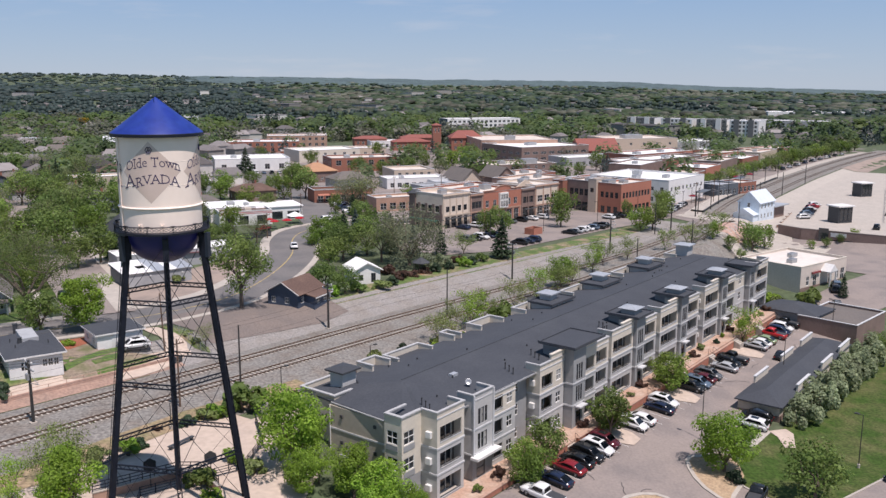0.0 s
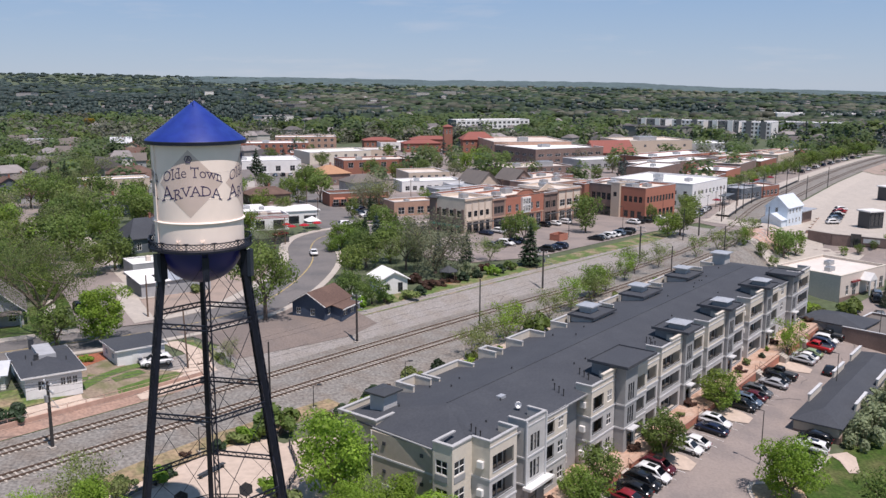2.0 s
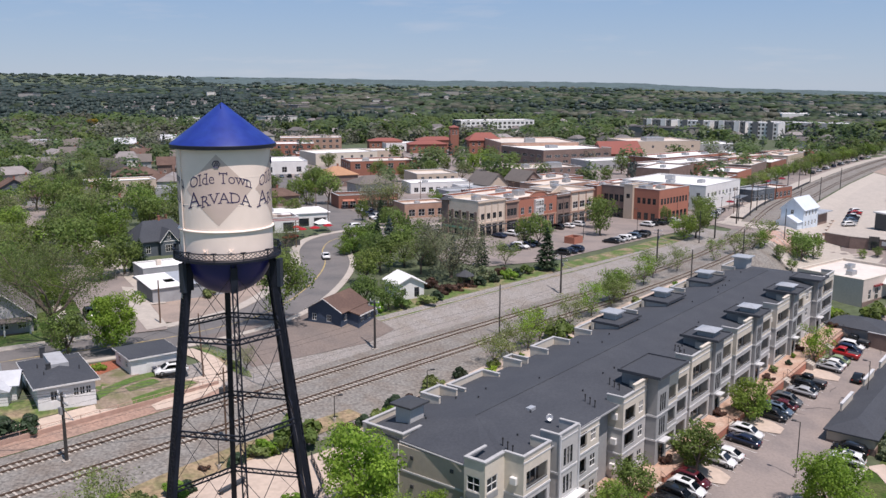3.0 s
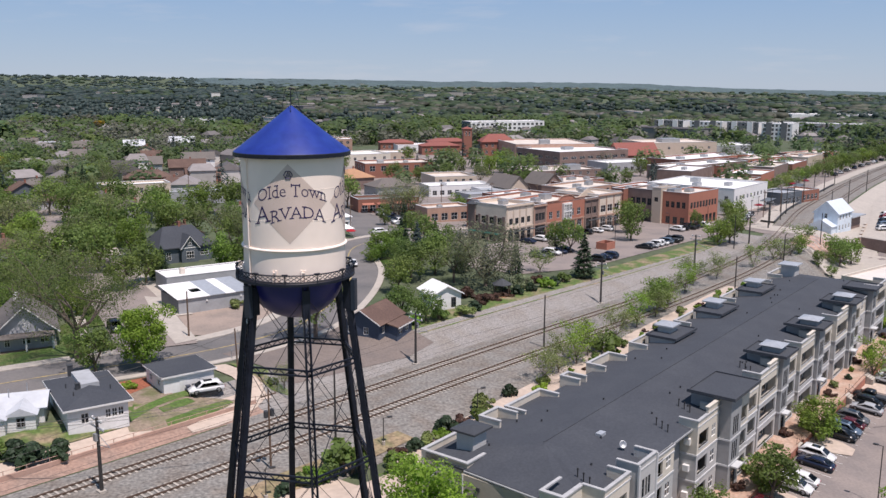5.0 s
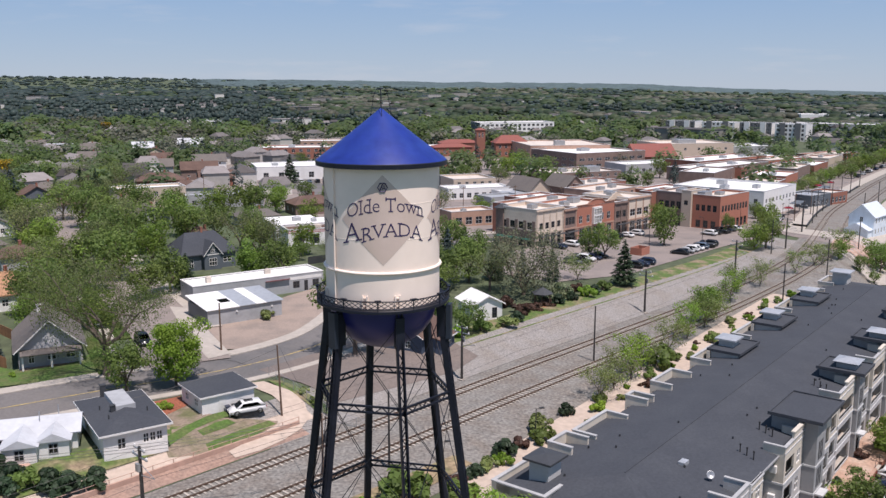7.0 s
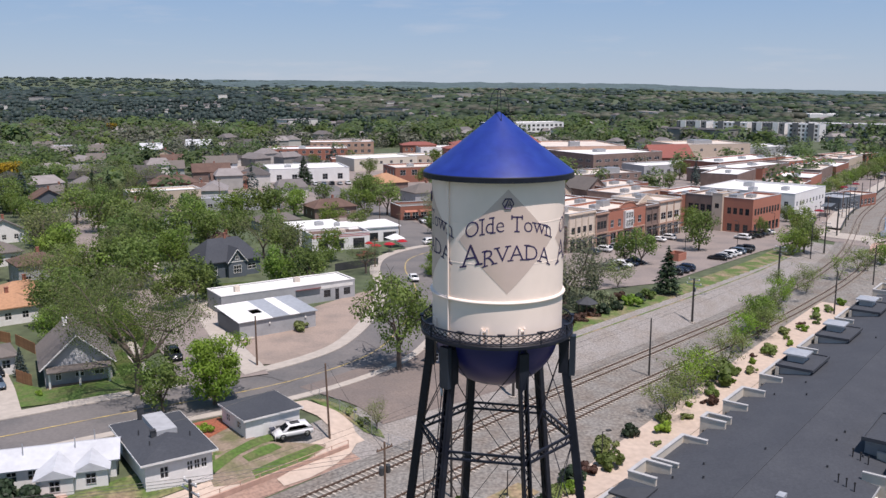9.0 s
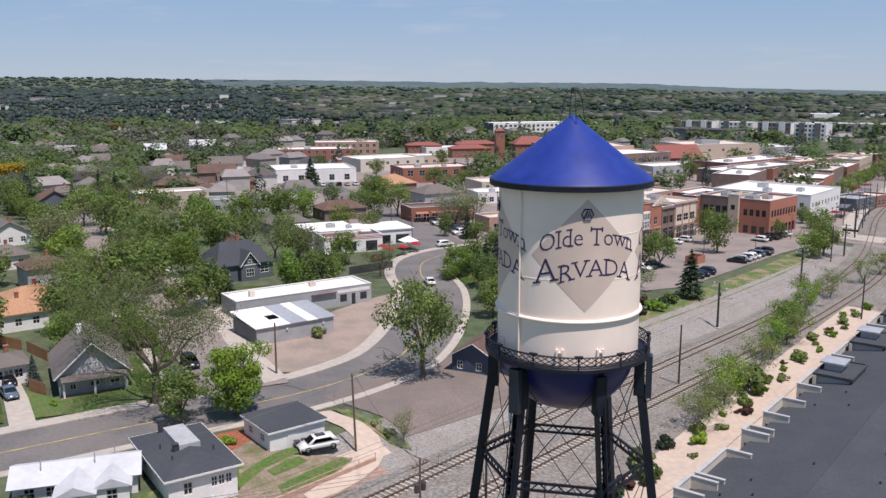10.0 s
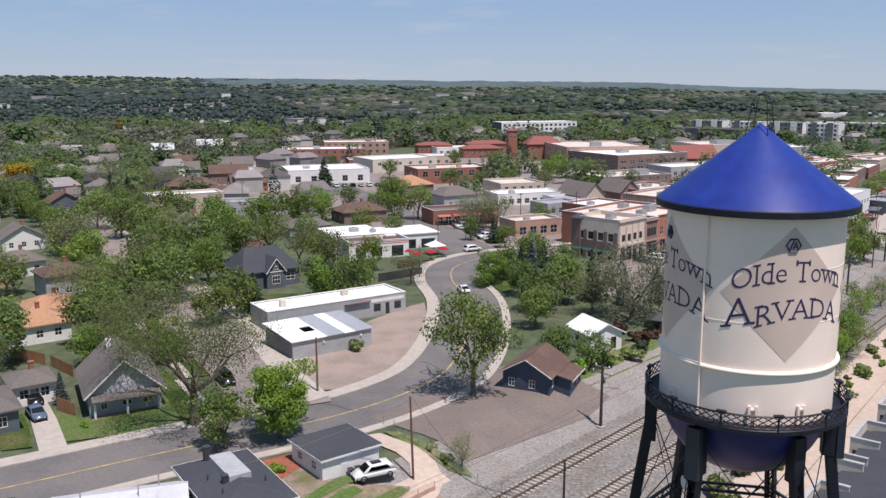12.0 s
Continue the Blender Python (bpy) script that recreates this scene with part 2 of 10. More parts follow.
PAINT = {k: material("car_paint_" + k, c, 0.22, 0.02, 1.0, spec=0.6) for k, c in dict(
    white=(0.72, 0.72, 0.71), black=(0.012, 0.013, 0.015), red=(0.21, 0.016, 0.022), grey=(0.11, 0.115, 0.12), silver=(0.38, 0.39, 0.40),
    navy=(0.014, 0.022, 0.05), maroon=(0.085, 0.012, 0.018), green=(0.23, 0.30, 0.17), scarlet=(0.40, 0.018, 0.02), slate=(0.10, 0.14, 0.19)).items()}
LEAF_BRIGHT = leaf_material("leaf_bright", (0.215, 0.345, 0.045), 0.24, clear=0.5)
LEAF_FRESH = leaf_material("leaf_fresh", (0.190, 0.280, 0.052), 0.24, clear=0.5)
LEAF_SPRING = leaf_material("leaf_spring", (0.195, 0.245, 0.08), 0.35)
LEAF_ELM = leaf_material("leaf_elm", (0.145, 0.200, 0.052), 0.28, clear=0.5)
LEAF_MID = leaf_material("leaf_mid", (0.155, 0.222, 0.056), 0.24, clear=0.46)
LEAF_GREY = leaf_material("leaf_grey", (0.205, 0.245, 0.095), 0.28, clear=0.5)
LEAF_DARK = leaf_material("leaf_dark", (0.042, 0.072, 0.036), 0.4)
LEAF_BLUE = leaf_material("leaf_blue", (0.085, 0.12, 0.115), 0.4)
LEAF_YELLOW = leaf_material("leaf_yellow", (0.42, 0.28, 0.02), 0.3)
LEAF_BLOSSOM = leaf_material("leaf_blossom", (0.30, 0.35, 0.20), 0.4, clear=0.5)
LEAF_RED = leaf_material("leaf_red", (0.10, 0.055, 0.04), 0.4)
LEAF_BROWN = leaf_material("leaf_brown", (0.245, 0.255, 0.155), 0.15, clear=0.55)
# mid, bright and dark woods: extra blue in the colour paints distance haze
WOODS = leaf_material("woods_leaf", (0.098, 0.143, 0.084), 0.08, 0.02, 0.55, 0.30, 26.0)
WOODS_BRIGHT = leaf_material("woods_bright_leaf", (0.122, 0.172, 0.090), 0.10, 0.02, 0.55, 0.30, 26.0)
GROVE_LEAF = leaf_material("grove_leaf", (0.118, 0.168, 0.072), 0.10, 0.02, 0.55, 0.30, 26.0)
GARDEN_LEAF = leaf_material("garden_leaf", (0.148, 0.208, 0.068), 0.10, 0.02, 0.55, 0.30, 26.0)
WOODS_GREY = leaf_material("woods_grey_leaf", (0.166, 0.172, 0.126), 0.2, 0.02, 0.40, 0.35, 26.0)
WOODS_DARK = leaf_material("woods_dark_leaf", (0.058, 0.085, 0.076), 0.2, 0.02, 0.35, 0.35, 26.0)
# bluish base colour paints the haze of distance over the wooded ridge
RIDGE_HAZE = material("far_ridge", (0.080, 0.118, 0.116), 0.95, 0.35, 14.0, 0.9, 90.0, (0.058, 0.086, 0.092), 0.1, coords="World")

# ---- building helpers ----
def part(name, bm, mat, parent=None, label="", smooth=False):
    me = bpy.data.meshes.new(name)
    bm.to_mesh(me)
    bm.free()
    me.materials.append(mat)
    if smooth:
        me.shade_smooth()
    ob = new(name, me)
    ob.parent = parent
    if label:
        ob["label"] = label
    return ob


def share(ob, m, parent):
    """Another piece on the same mesh."""
    o = new(ob.name.split(".")[0], ob.data)
    o.parent = parent
    o.matrix_basis = m
    return o


def thing(name, m, label, category, group=""):
    e = new(name)
    e.matrix_basis = m
    return tagged(e, label, category, group)


def box(bm, x0, x1, y0, y1, z0, z1, m=None):
    v = [bm.verts.new((x, y, z)) for z in (z0, z1) for x, y in ((x0, y0), (x1, y0), (x1, y1), (x0, y1))]
    for f in ((3, 2, 1, 0), (4, 5, 6, 7), (0, 1, 5, 4), (1, 2, 6, 5), (2, 3, 7, 6), (3, 0, 4, 7)):
        bm.faces.new([v[i] for i in f])
    if m is not None:
        bmesh.ops.transform(bm, matrix=m, verts=v)
    return v


def bar(bm, a, b, r, sides=6, r2=None):
    """A round or square bar from a to b."""
    a, b = Vector(a), Vector(b)
    d = (b - a).normalized()
    s = d.orthogonal().normalized() if abs(d.z) > 0.95 else d.cross(Vector((0, 0, 1))).normalized()
    t = d.cross(s)
    r2 = r if r2 is None else r2
    rings = [[bm.verts.new(p + (s * math.cos(k) + t * math.sin(k)) * q) for k in [2 * math.pi * (i + 0.5) / sides for i in range(sides)]] for p, q in ((a, r), (b, r2))]
    for i in range(sides):
        bm.faces.new((rings[0][i], rings[0][(i + 1) % sides], rings[1][(i + 1) % sides], rings[1][i]))
    bm.faces.new(rings[0][::-1])
    bm.faces.new(rings[1])


def tube(bm, pts, r, sides=5, closed=False):
    """One connected round bar along a line of points."""
    P = [Vector(p) for p in pts]
    n = len(P)
    rings = []
    for i, p in enumerate(P):
        d = (P[(i + 1) % n] - P[i - 1]) if closed else (P[min(i + 1, n - 1)] - P[max(i - 1, 0)])
        d.normalize()
        s = d.orthogonal().normalized() if abs(d.z) > 0.95 else d.cross(Vector((0, 0, 1))).normalized()
        t = s.cross(d)
        rings.append([bm.verts.new(p + (s * math.cos(2 * math.pi * k / sides) + t * math.sin(2 * math.pi * k / sides)) * r) for k in range(sides)])
    pairs = list(zip(rings, rings[1:])) + ([(rings[-1], rings[0])] if closed else [])
    for a, b in pairs:
        for k in range(sides):
            bm.faces.new((a[k], a[(k + 1) % sides], b[(k + 1) % sides], b[k]))
    if not closed:
        bm.faces.new(rings[0][::-1]), bm.faces.new(rings[-1])
    bmesh.ops.recalc_face_normals(bm, faces=bm.faces[:])


def lathe(bm, profile, sides=48, m=None):
    """A solid of revolution from (radius, height) pairs."""
    rings = []
    for r, z in profile:
        rings.append([bm.verts.new((r * math.cos(2 * math.pi * i / sides), r * math.sin(2 * math.pi * i / sides), z)) for i in range(sides)] if r > 1e-4 else [bm.verts.new((0, 0, z))])
    for a, b in zip(rings, rings[1:]):
        for i in range(sides):
            j = (i + 1) % sides
            if len(a) == 1:
                bm.faces.new((a[0], b[j], b[i])) if len(b) > 1 else None
            elif len(b) == 1:
                bm.faces.new((a[i], a[j], b[0]))
            else:
                bm.faces.new((a[i], a[j], b[j], b[i]))
    vs = [v for r in rings for v in r]
    if m is not None:
        bmesh.ops.transform(bm, matrix=m, verts=vs)
    bmesh.ops.recalc_face_normals(bm, faces=bm.faces[:])


def panel(bm, w, z0, z1, holes, thick=0.25, m=None):
    """An upright wall in x from 0 to w, its outer face at y = 0, with holes (x0, x1, z0, z1) right through it."""
    xs = sorted({0, w, *[h[0] for h in holes], *[h[1] for h in holes]})
    zs = sorted({z0, z1, *[h[2] for h in holes], *[h[3] for h in holes]})
    solid = {}
    for i in range(len(xs) - 1):
        for j in range(len(zs) - 1):
            x, z = (xs[i] + xs[i + 1]) / 2, (zs[j] + zs[j + 1]) / 2
            solid[i, j] = not any(h[0] < x < h[1] and h[2] < z < h[3] for h in holes)
    made = {}

    def v(i, j, k):
        if (i, j, k) not in made:
            q = Vector((xs[i], thick * k, zs[j]))
            made[i, j, k] = bm.verts.new(m @ q if m is not None else q)
        return made[i, j, k]

    faces = []
    for (i, j), full in solid.items():
        if not full:
            continue
        faces.append(bm.faces.new((v(i, j, 0), v(i + 1, j, 0), v(i + 1, j + 1, 0), v(i, j + 1, 0))))
        faces.append(bm.faces.new((v(i, j + 1, 1), v(i + 1, j + 1, 1), v(i + 1, j, 1), v(i, j, 1))))
        for di, dj, a, b in ((-1, 0, (i, j + 1), (i, j)), (1, 0, (i + 1, j), (i + 1, j + 1)), (0, -1, (i, j), (i + 1, j)), (0, 1, (i + 1, j + 1), (i, j + 1))):
            if not solid.get((i + di, j + dj)):
                faces.append(bm.faces.new((v(*b, 0), v(*a, 0), v(*a, 1), v(*b, 1))))
    bmesh.ops.recalc_face_normals(bm, faces=faces)


def window_part(w, h, parent, m, trim=TRIM, bars=1, pane=GLASS, cross=True, made={}):
    """A window of that size at m (its lower left outer corner): frame, and pane set back."""
    key = (round(w, 2), round(h, 2), trim.name, bars, pane.name, cross)
    if key not in made:
        bm = bmesh.new()
        t, g = 0.07, 0.03
        edges = [t] + [k for i in range(1, bars + 1) for k in (w * i / (bars + 1) - g, w * i / (bars + 1) + g)] + [w - t]
        rows = [(t, h * 0.52 - g), (h * 0.52 + g, h - t)] if cross else [(t, h - t)]
        panel(bm, w, 0, h, [(edges[2 * i], edges[2 * i + 1], a, b) for i in range(bars + 1) for a, b in rows], 0.11, pose(0, 0.03, 0))
        f = part("window", bm, trim)
        bm = bmesh.new()
        box(bm, 0.02, w - 0.02, 0.10, 0.12, 0.02, h - 0.02)
        g = part("pane", bm, pane)
        g.parent = f
        made[key] = (f.data, g.data)
        f.parent, f.matrix_basis = parent, m
        return f
    f = new("window", made[key][0])
    f.parent, f.matrix_basis = parent, m
    g = new("pane", made[key][1])
    g.parent = f
    return f


FACES = dict(S=lambda w, d: pose(0, 0, 0), E=lambda w, d: pose(w, 0, 0, 0, 0, 90), N=lambda w, d: pose(w, d, 0, 0, 0, 180), W=lambda w, d: pose(0, d, 0, 0, 0, -90))


def grid_holes(x0, x1, n, ww, zs):
    """n windows of width ww spread from x0 to x1, for each (sill, head) in zs."""
    step = (x1 - x0) / n
    return [(x0 + (i + 0.5) * step - ww / 2, x0 + (i + 0.5) * step + ww / 2, a, b) for a, b in zs for i in range(n)]


def shell(e, w, d, z0, z1, wall, holes, trim=TRIM, thick=0.25, pane=GLASS, bars=1, cross=True, deep=()):
    """Four walls with real openings, a window in each; holes: {face: [...]}. Faces in deep get their own material: {face: material}."""
    deep = dict(deep)
    for face in "SENW":
        length = w if face in "SN" else d
        m = FACES[face](w, d)
        bm = bmesh.new()
        if face in "SN":
            panel(bm, length, z0, z1, holes.get(face, []), thick, m)
        else:
            panel(bm, length - 2 * thick, z0, z1, [(a - thick, b - thick, c, q) for a, b, c, q in holes.get(face, [])], thick, m @ pose(thick, 0, 0))
        part("wall", bm, deep.get(face, wall), e)
        for a, b, c, q in holes.get(face, []):
            window_part(b - a, q - c, e, m @ pose(a, 0, c), trim, bars, pane, cross)


def flat_roof(e, w, d, z, parapet, roof, coping, thick=0.25, name="roof"):
    bm = bmesh.new()
    box(bm, thick, w - thick, thick, d - thick, z - parapet - 0.25, z - parapet)
    part(name, bm, roof, e)
    bm = bmesh.new()
    o = 0.06
    for x0, x1, y0, y1 in ((-o, w + o, -o, thick + o), (-o, w + o, d - thick - o, d + o), (-o, thick + o, thick + o, d - thick - o), (w - thick - o, w + o, thick + o, d - thick - o)):
        box(bm, x0, x1, y0, y1, z, z + 0.12)
    part("coping", bm, coping, e)


def roof_units(e, w, d, z, spots, mat=GALV):
    """Air-conditioning boxes on a flat roof: (x, y, length, width, height)."""
    for x, y, a, b, hgt in spots:
        bm = bmesh.new()
        box(bm, x - a / 2, x + a / 2, y - b / 2, y + b / 2, z, z + hgt)
        bmesh.ops.bevel(bm, geom=bm.edges[:], offset=0.05, segments=1, affect="EDGES")
        bar(bm, (x, y, z + hgt), (x, y, z + hgt + 0.12), min(a, b) * 0.36, 10)
        part("roof_unit", bm, mat, e)


def gable_roof(e, w, d, z, rise, over, mat, along="x", thick=0.18, wall=None):
    """A pitched roof with its ridge along x or y, closed gables in the wall's material."""
    bm = bmesh.new()
    if along == "x":
        for s in (-1, 1):
            run = d / 2 + over
            ang = math.atan2(rise, d / 2)
            m = pose(0, d / 2, z + rise) @ pose(0, 0, 0, 0, 0, 0 if s < 0 else 180) @ pose(0, 0, 0, math.degrees(ang), 0, 0)
            x0, x1 = (-over, w + over) if s < 0 else (-w - over, over)
            box(bm, x0, x1, -run / math.cos(ang), 0, 0, thick, m)
        part("roof", bm, mat, e)
        if wall:
            for x in (0, w - 0.2):
                bm = bmesh.new()
                a = [bm.verts.new(p) for p in ((x, 0, z), (x, d, z), (x, d / 2, z + rise))]
                b = [bm.verts.new(p) for p in ((x + 0.2, 0, z), (x + 0.2, d, z), (x + 0.2, d / 2, z + rise))]
                bm.faces.new(a[::-1]), bm.faces.new(b)
                for i in range(3):
                    bm.faces.new((a[i], a[(i + 1) % 3], b[(i + 1) % 3], b[i]))
                bmesh.ops.recalc_face_normals(bm, faces=bm.faces[:])
                part("gable_wall", bm, wall, e)
    else:
        sub = new("roof_frame")
        bpy.data.objects.remove(sub)
        for s in (-1, 1):
            run = w / 2 + over
            ang = math.atan2(rise, w / 2)
            m = pose(w / 2, 0, z + rise) @ pose(0, 0, 0, 0, 0, 90 if s > 0 else -90) @ pose(0, 0, 0, math.degrees(ang), 0, 0)
            x0, x1 = (-over, d + over) if s > 0 else (-d - over, over)
            box(bm, x0, x1, -run / math.cos(ang), 0, 0, thick, m)
        part("roof", bm, mat, e)
        if wall:
            for y in (0, d - 0.2):
                bm = bmesh.new()
                a = [bm.verts.new(p) for p in ((0, y, z), (w, y, z), (w / 2, y, z + rise))]
                b = [bm.verts.new(p) for p in ((0, y + 0.2, z), (w, y + 0.2, z), (w / 2, y + 0.2, z + rise))]
                bm.faces.new(a), bm.faces.new(b[::-1])
                for i in range(3):
                    bm.faces.new((a[i], a[(i + 1) % 3], b[(i + 1) % 3], b[i]))
                bmesh.ops.recalc_face_normals(bm, faces=bm.faces[:])
                part("gable_wall", bm, wall, e)


def hip_roof(e, w, d, z, rise, over, mat, ridge=None, thick=0.2, name="roof", turn=False):
    """A hipped roof; ridge: its length along x (0: a pyramid)."""
    if turn:
        w, d = d, w
    ridge = max(0.0, w - d) if ridge is None else ridge
    bm = bmesh.new()
    lo = [bm.verts.new(p) for p in ((-over, -over, z), (w + over, -over, z), (w + over, d + over, z), (-over, d + over, z))]
    ed = [bm.verts.new(v.co + Vector((0, 0, thick))) for v in lo]
    r = [bm.verts.new(((w - ridge) / 2, d / 2, z + rise)), bm.verts.new(((w + ridge) / 2 + 0.01, d / 2, z + rise))]
    bm.faces.new(lo[::-1])
    for i in range(4):
        bm.faces.new((lo[i], lo[(i + 1) % 4], ed[(i + 1) % 4], ed[i]))
    bm.faces.new((ed[0], ed[1], r[1], r[0]))
    bm.faces.new((ed[1], ed[2], r[1]))
    bm.faces.new((ed[2], ed[3], r[0], r[1]))
    bm.faces.new((ed[3], ed[0], r[0]))
    if turn:
        bmesh.ops.transform(bm, matrix=pose(d, 0, 0, 0, 0, 90), verts=bm.verts[:])
    return part(name, bm, mat, e)

# ---- the ground: tracks on a bench, houses above them, car park below ----
EU = Vector((0.6884, 0.7254, 0))          # along the railway
EV = Vector((-0.7254, 0.6884, 0))         # away from it, to the north
EA = Vector((0.612, 0.791, 0))            # along the apartment block
EB = Vector((-0.791, 0.612, 0))
TRACK_U = [-300, 60, 105, 160, 200, 230, 253, 308, 403, 476, 540, 620, 720, 900, 3000]
TRACK_V = [112.8, 112.8, 114, 114.3, 117, 121.5, 127.5, 143.5, 162, 173.5, 181.5, 187, 188, 178, 100]


def track_v(u):
    us = np.asarray(u, float)
    total = 0
    for k in (-12, -6, 0, 6, 12):
        total = total + np.interp(us + k, TRACK_U, TRACK_V)
    return total / 5


def ease(x, a, b):
    q = np.clip((np.asarray(x, float) - a) / (b - a), 0, 1)
    return q * q * (3 - 2 * q)


def ground_z(x, y):
    x, y = np.asarray(x, float), np.asarray(y, float)
    u, v = EU.x * x + EU.y * y, EV.x * x + EV.y * y
    s = v - track_v(u)
    a, b = EA.x * x + EA.y * y, EB.x * x + EB.y * y
    north = 5.0 - 2.2 * ease(u, 140, 260) - 1.0 * ease(u, 300, 600)
    zn = 2.4 + (north - 2.4) * ease(s, 6.5, 17)
    lot = -3.3 - 0.1 * np.clip(55 - b, 0, 22) - 0.02 * np.clip(a - 108, -30, 70)
    south = 1.8 + (lot - 1.8) * ease(-b, -78, -63)
    wl = ease(-b, -73, -54)
    west = 1.6 * (1 - wl) + lot * wl
    zs = np.where(b > 61, south, lot)
    k = ease(a, 62, 70)
    zs = west * (1 - k) + zs * k
    k = ease(a, 195, 225)
    zs = zs * (1 - k) - 2.5 * k
    k = ease(u, 260, 274) * (1 - ease(-s, 95, 130))          # the station yard is level with the tracks
    zs = zs * (1 - k) + 1.0 * k
    zs = 2.4 + (zs - 2.4) * ease(-s, 6.5, 16)
    q = x / np.maximum(y, 1.0)
    hill = np.interp(q, [-0.7, -0.4, -0.25, 0, 0.2, 0.3, 0.5], [92, 80, 66, 53, 45, 24, 4]) * (0.35 * ease(y, 900, 2600) + 0.65 * ease(y, 2400, 4400))
    return np.where(s > 0, zn, zs) + np.where(y > 900, hill, 0)


def gz(x, y):
    return float(ground_z(x, y))


def lots_of(lo, hi, step, far_lo, far_hi):
    mid = list(np.arange(lo, hi + 0.1, step))
    up, down, g = [], [], step
    p = mid[-1]
    while p < far_hi:
        g *= 1.16
        p += g
        up.append(p)
    p, g = mid[0], step
    while p > far_lo:
        g *= 1.16
        p -= g
        down.append(p)
    return np.array(down[::-1] + mid + up)


gx, gy = lots_of(-125, 235, 2.5, -3600, 3600), lots_of(78, 430, 2.5, -400, 4950)
GX, GY = np.meshgrid(gx, gy)
GZ = ground_z(GX, GY)
nx, ny = len(gx), len(gy)
idx = np.arange(nx * ny).reshape(ny, nx)
quads = np.stack([idx[:-1, :-1], idx[:-1, 1:], idx[1:, 1:], idx[1:, :-1]], -1).reshape(-1, 4)
me = bpy.data.meshes.new("ground")
me.from_pydata(np.stack([GX, GY, GZ], -1).reshape(-1, 3).tolist(), [], quads.tolist())
me.materials.append(MEADOW)
me.shade_smooth()
tagged(new("ground", me), "rolling ground of thin grass and bare earth", "ground", kind="structure")


def sheet(name, pts, mat, dz, label, category, step=1.5):
    """A flat surface laid over the ground within an outline."""
    bm = bmesh.new()
    bm.faces.new([bm.verts.new((x, y, 0)) for x, y in pts])
    bmesh.ops.recalc_face_normals(bm, faces=bm.faces[:])
    for axis in (0, 1):
        lo, hi = min(p[axis] for p in pts), max(p[axis] for p in pts)
        k = math.floor(lo / step) + 1
        while k * step < hi:
            co, no = [0, 0, 0], [0, 0, 0]
            co[axis], no[axis] = k * step, 1
            bmesh.ops.bisect_plane(bm, geom=bm.verts[:] + bm.edges[:] + bm.faces[:], plane_co=co, plane_no=no, dist=1e-4)
            k += 1
    vs = bm.verts[:]
    zs = ground_z([v.co.x for v in vs], [v.co.y for v in vs])
    for v, z in zip(vs, zs):
        v.co.z = z + dz
    for f in bm.faces:
        if f.normal.z < 0:
            f.normal_flip()
    return tagged(part(name, bm, mat), label, category, kind="structure")


def curve_points(pts, step=2.0):
    """A smooth line through points."""
    P = [Vector((*p, 0)) if len(p) == 2 else Vector(p) for p in pts]
    P = [P[0] * 2 - P[1], *P, P[-1] * 2 - P[-2]]
    out = []
    for i in range(1, len(P) - 2):
        n = max(1, int((P[i + 1] - P[i]).length / step))
        for k in range(n):
            t = k / n
            out.append(0.5 * ((2 * P[i]) + (P[i + 1] - P[i - 1]) * t + (2 * P[i - 1] - 5 * P[i] + 4 * P[i + 1] - P[i + 2]) * t * t + (3 * P[i] - P[i - 1] - 3 * P[i + 1] + P[i + 2]) * t ** 3))
    out.append(P[-2])
    return out


def ribbon(name, line, left, right, mat, dz, label, category, thick=0.0, across=4, kind="structure"):
    """A strip along a line, from left to right of it (metres to the left of travel), draped over the ground."""
    bm = bmesh.new()
    rows = []
    for i, p in enumerate(line):
        d = (line[min(i + 1, len(line) - 1)] - line[max(i - 1, 0)])
        d.z = 0
        d.normalize()
        n = Vector((-d.y, d.x, 0))
        row = []
        for k in range(across + 1):
            q = p + n * (left + (right - left) * k / across)
            row.append(bm.verts.new((q.x, q.y, gz(q.x, q.y) + dz)))
        if thick:
            row = [bm.verts.new(row[0].co - Vector((0, 0, thick)))] + row + [bm.verts.new(row[-1].co - Vector((0, 0, thick)))]
        rows.append(row)
    for r, s in zip(rows, rows[1:]):
        for k in range(len(r) - 1):
            bm.faces.new((r[k], r[k + 1], s[k + 1], s[k]))
    for f in bm.faces:
        f.normal_update()
        if f.normal.z < -0.1:
            f.normal_flip()
    ob = part(name, bm, mat)
    return tagged(ob, label, category, kind=kind)


def at_uv(u, s):
    """u metres along the railway, s metres north of its middle."""
    p = EU * u + EV * (float(track_v(u)) + s)
    return Vector((p.x, p.y, 0))


def at_ab(a, b):
    p = EA * a + EB * b
    return Vector((p.x, p.y, 0))


rail_line = [at_uv(u, 0) for u in np.arange(-60, 620, 3.0)]
ribbon("railway_bed", rail_line, 7.2, -7.4, BALLAST, 0.07, "grey ballast bed of a two-track railway", "railway", across=6)
near_line = [at_uv(u, 0) for u in np.arange(60, 250, 3.0)]
ribbon("stone_slope", near_line, 15.5, 7.2, RIPRAP, 0.06, "slope of loose grey stones beside the railway", "slope", across=6)
ribbon("service_track", [at_uv(u, 0) for u in np.arange(0, 190, 3.0)], -7.4, -14.5, BALLAST, 0.06, "gravel strip between the railway and gardens", "gravel", across=4)
ribbon("gravel_bank", [at_uv(u, 0) for u in np.arange(187, 268, 3.0)], -7.4, -15.5, BALLAST, 0.10, "gravel bank below the tracks near the station", "gravel", across=5)
ribbon("grass_verge", [at_uv(u, 0) for u in np.arange(91, 232, 3.0)], 19.5, 13.6, GRASS, 0.07, "rough grass verge along the railway", "grass", across=3)
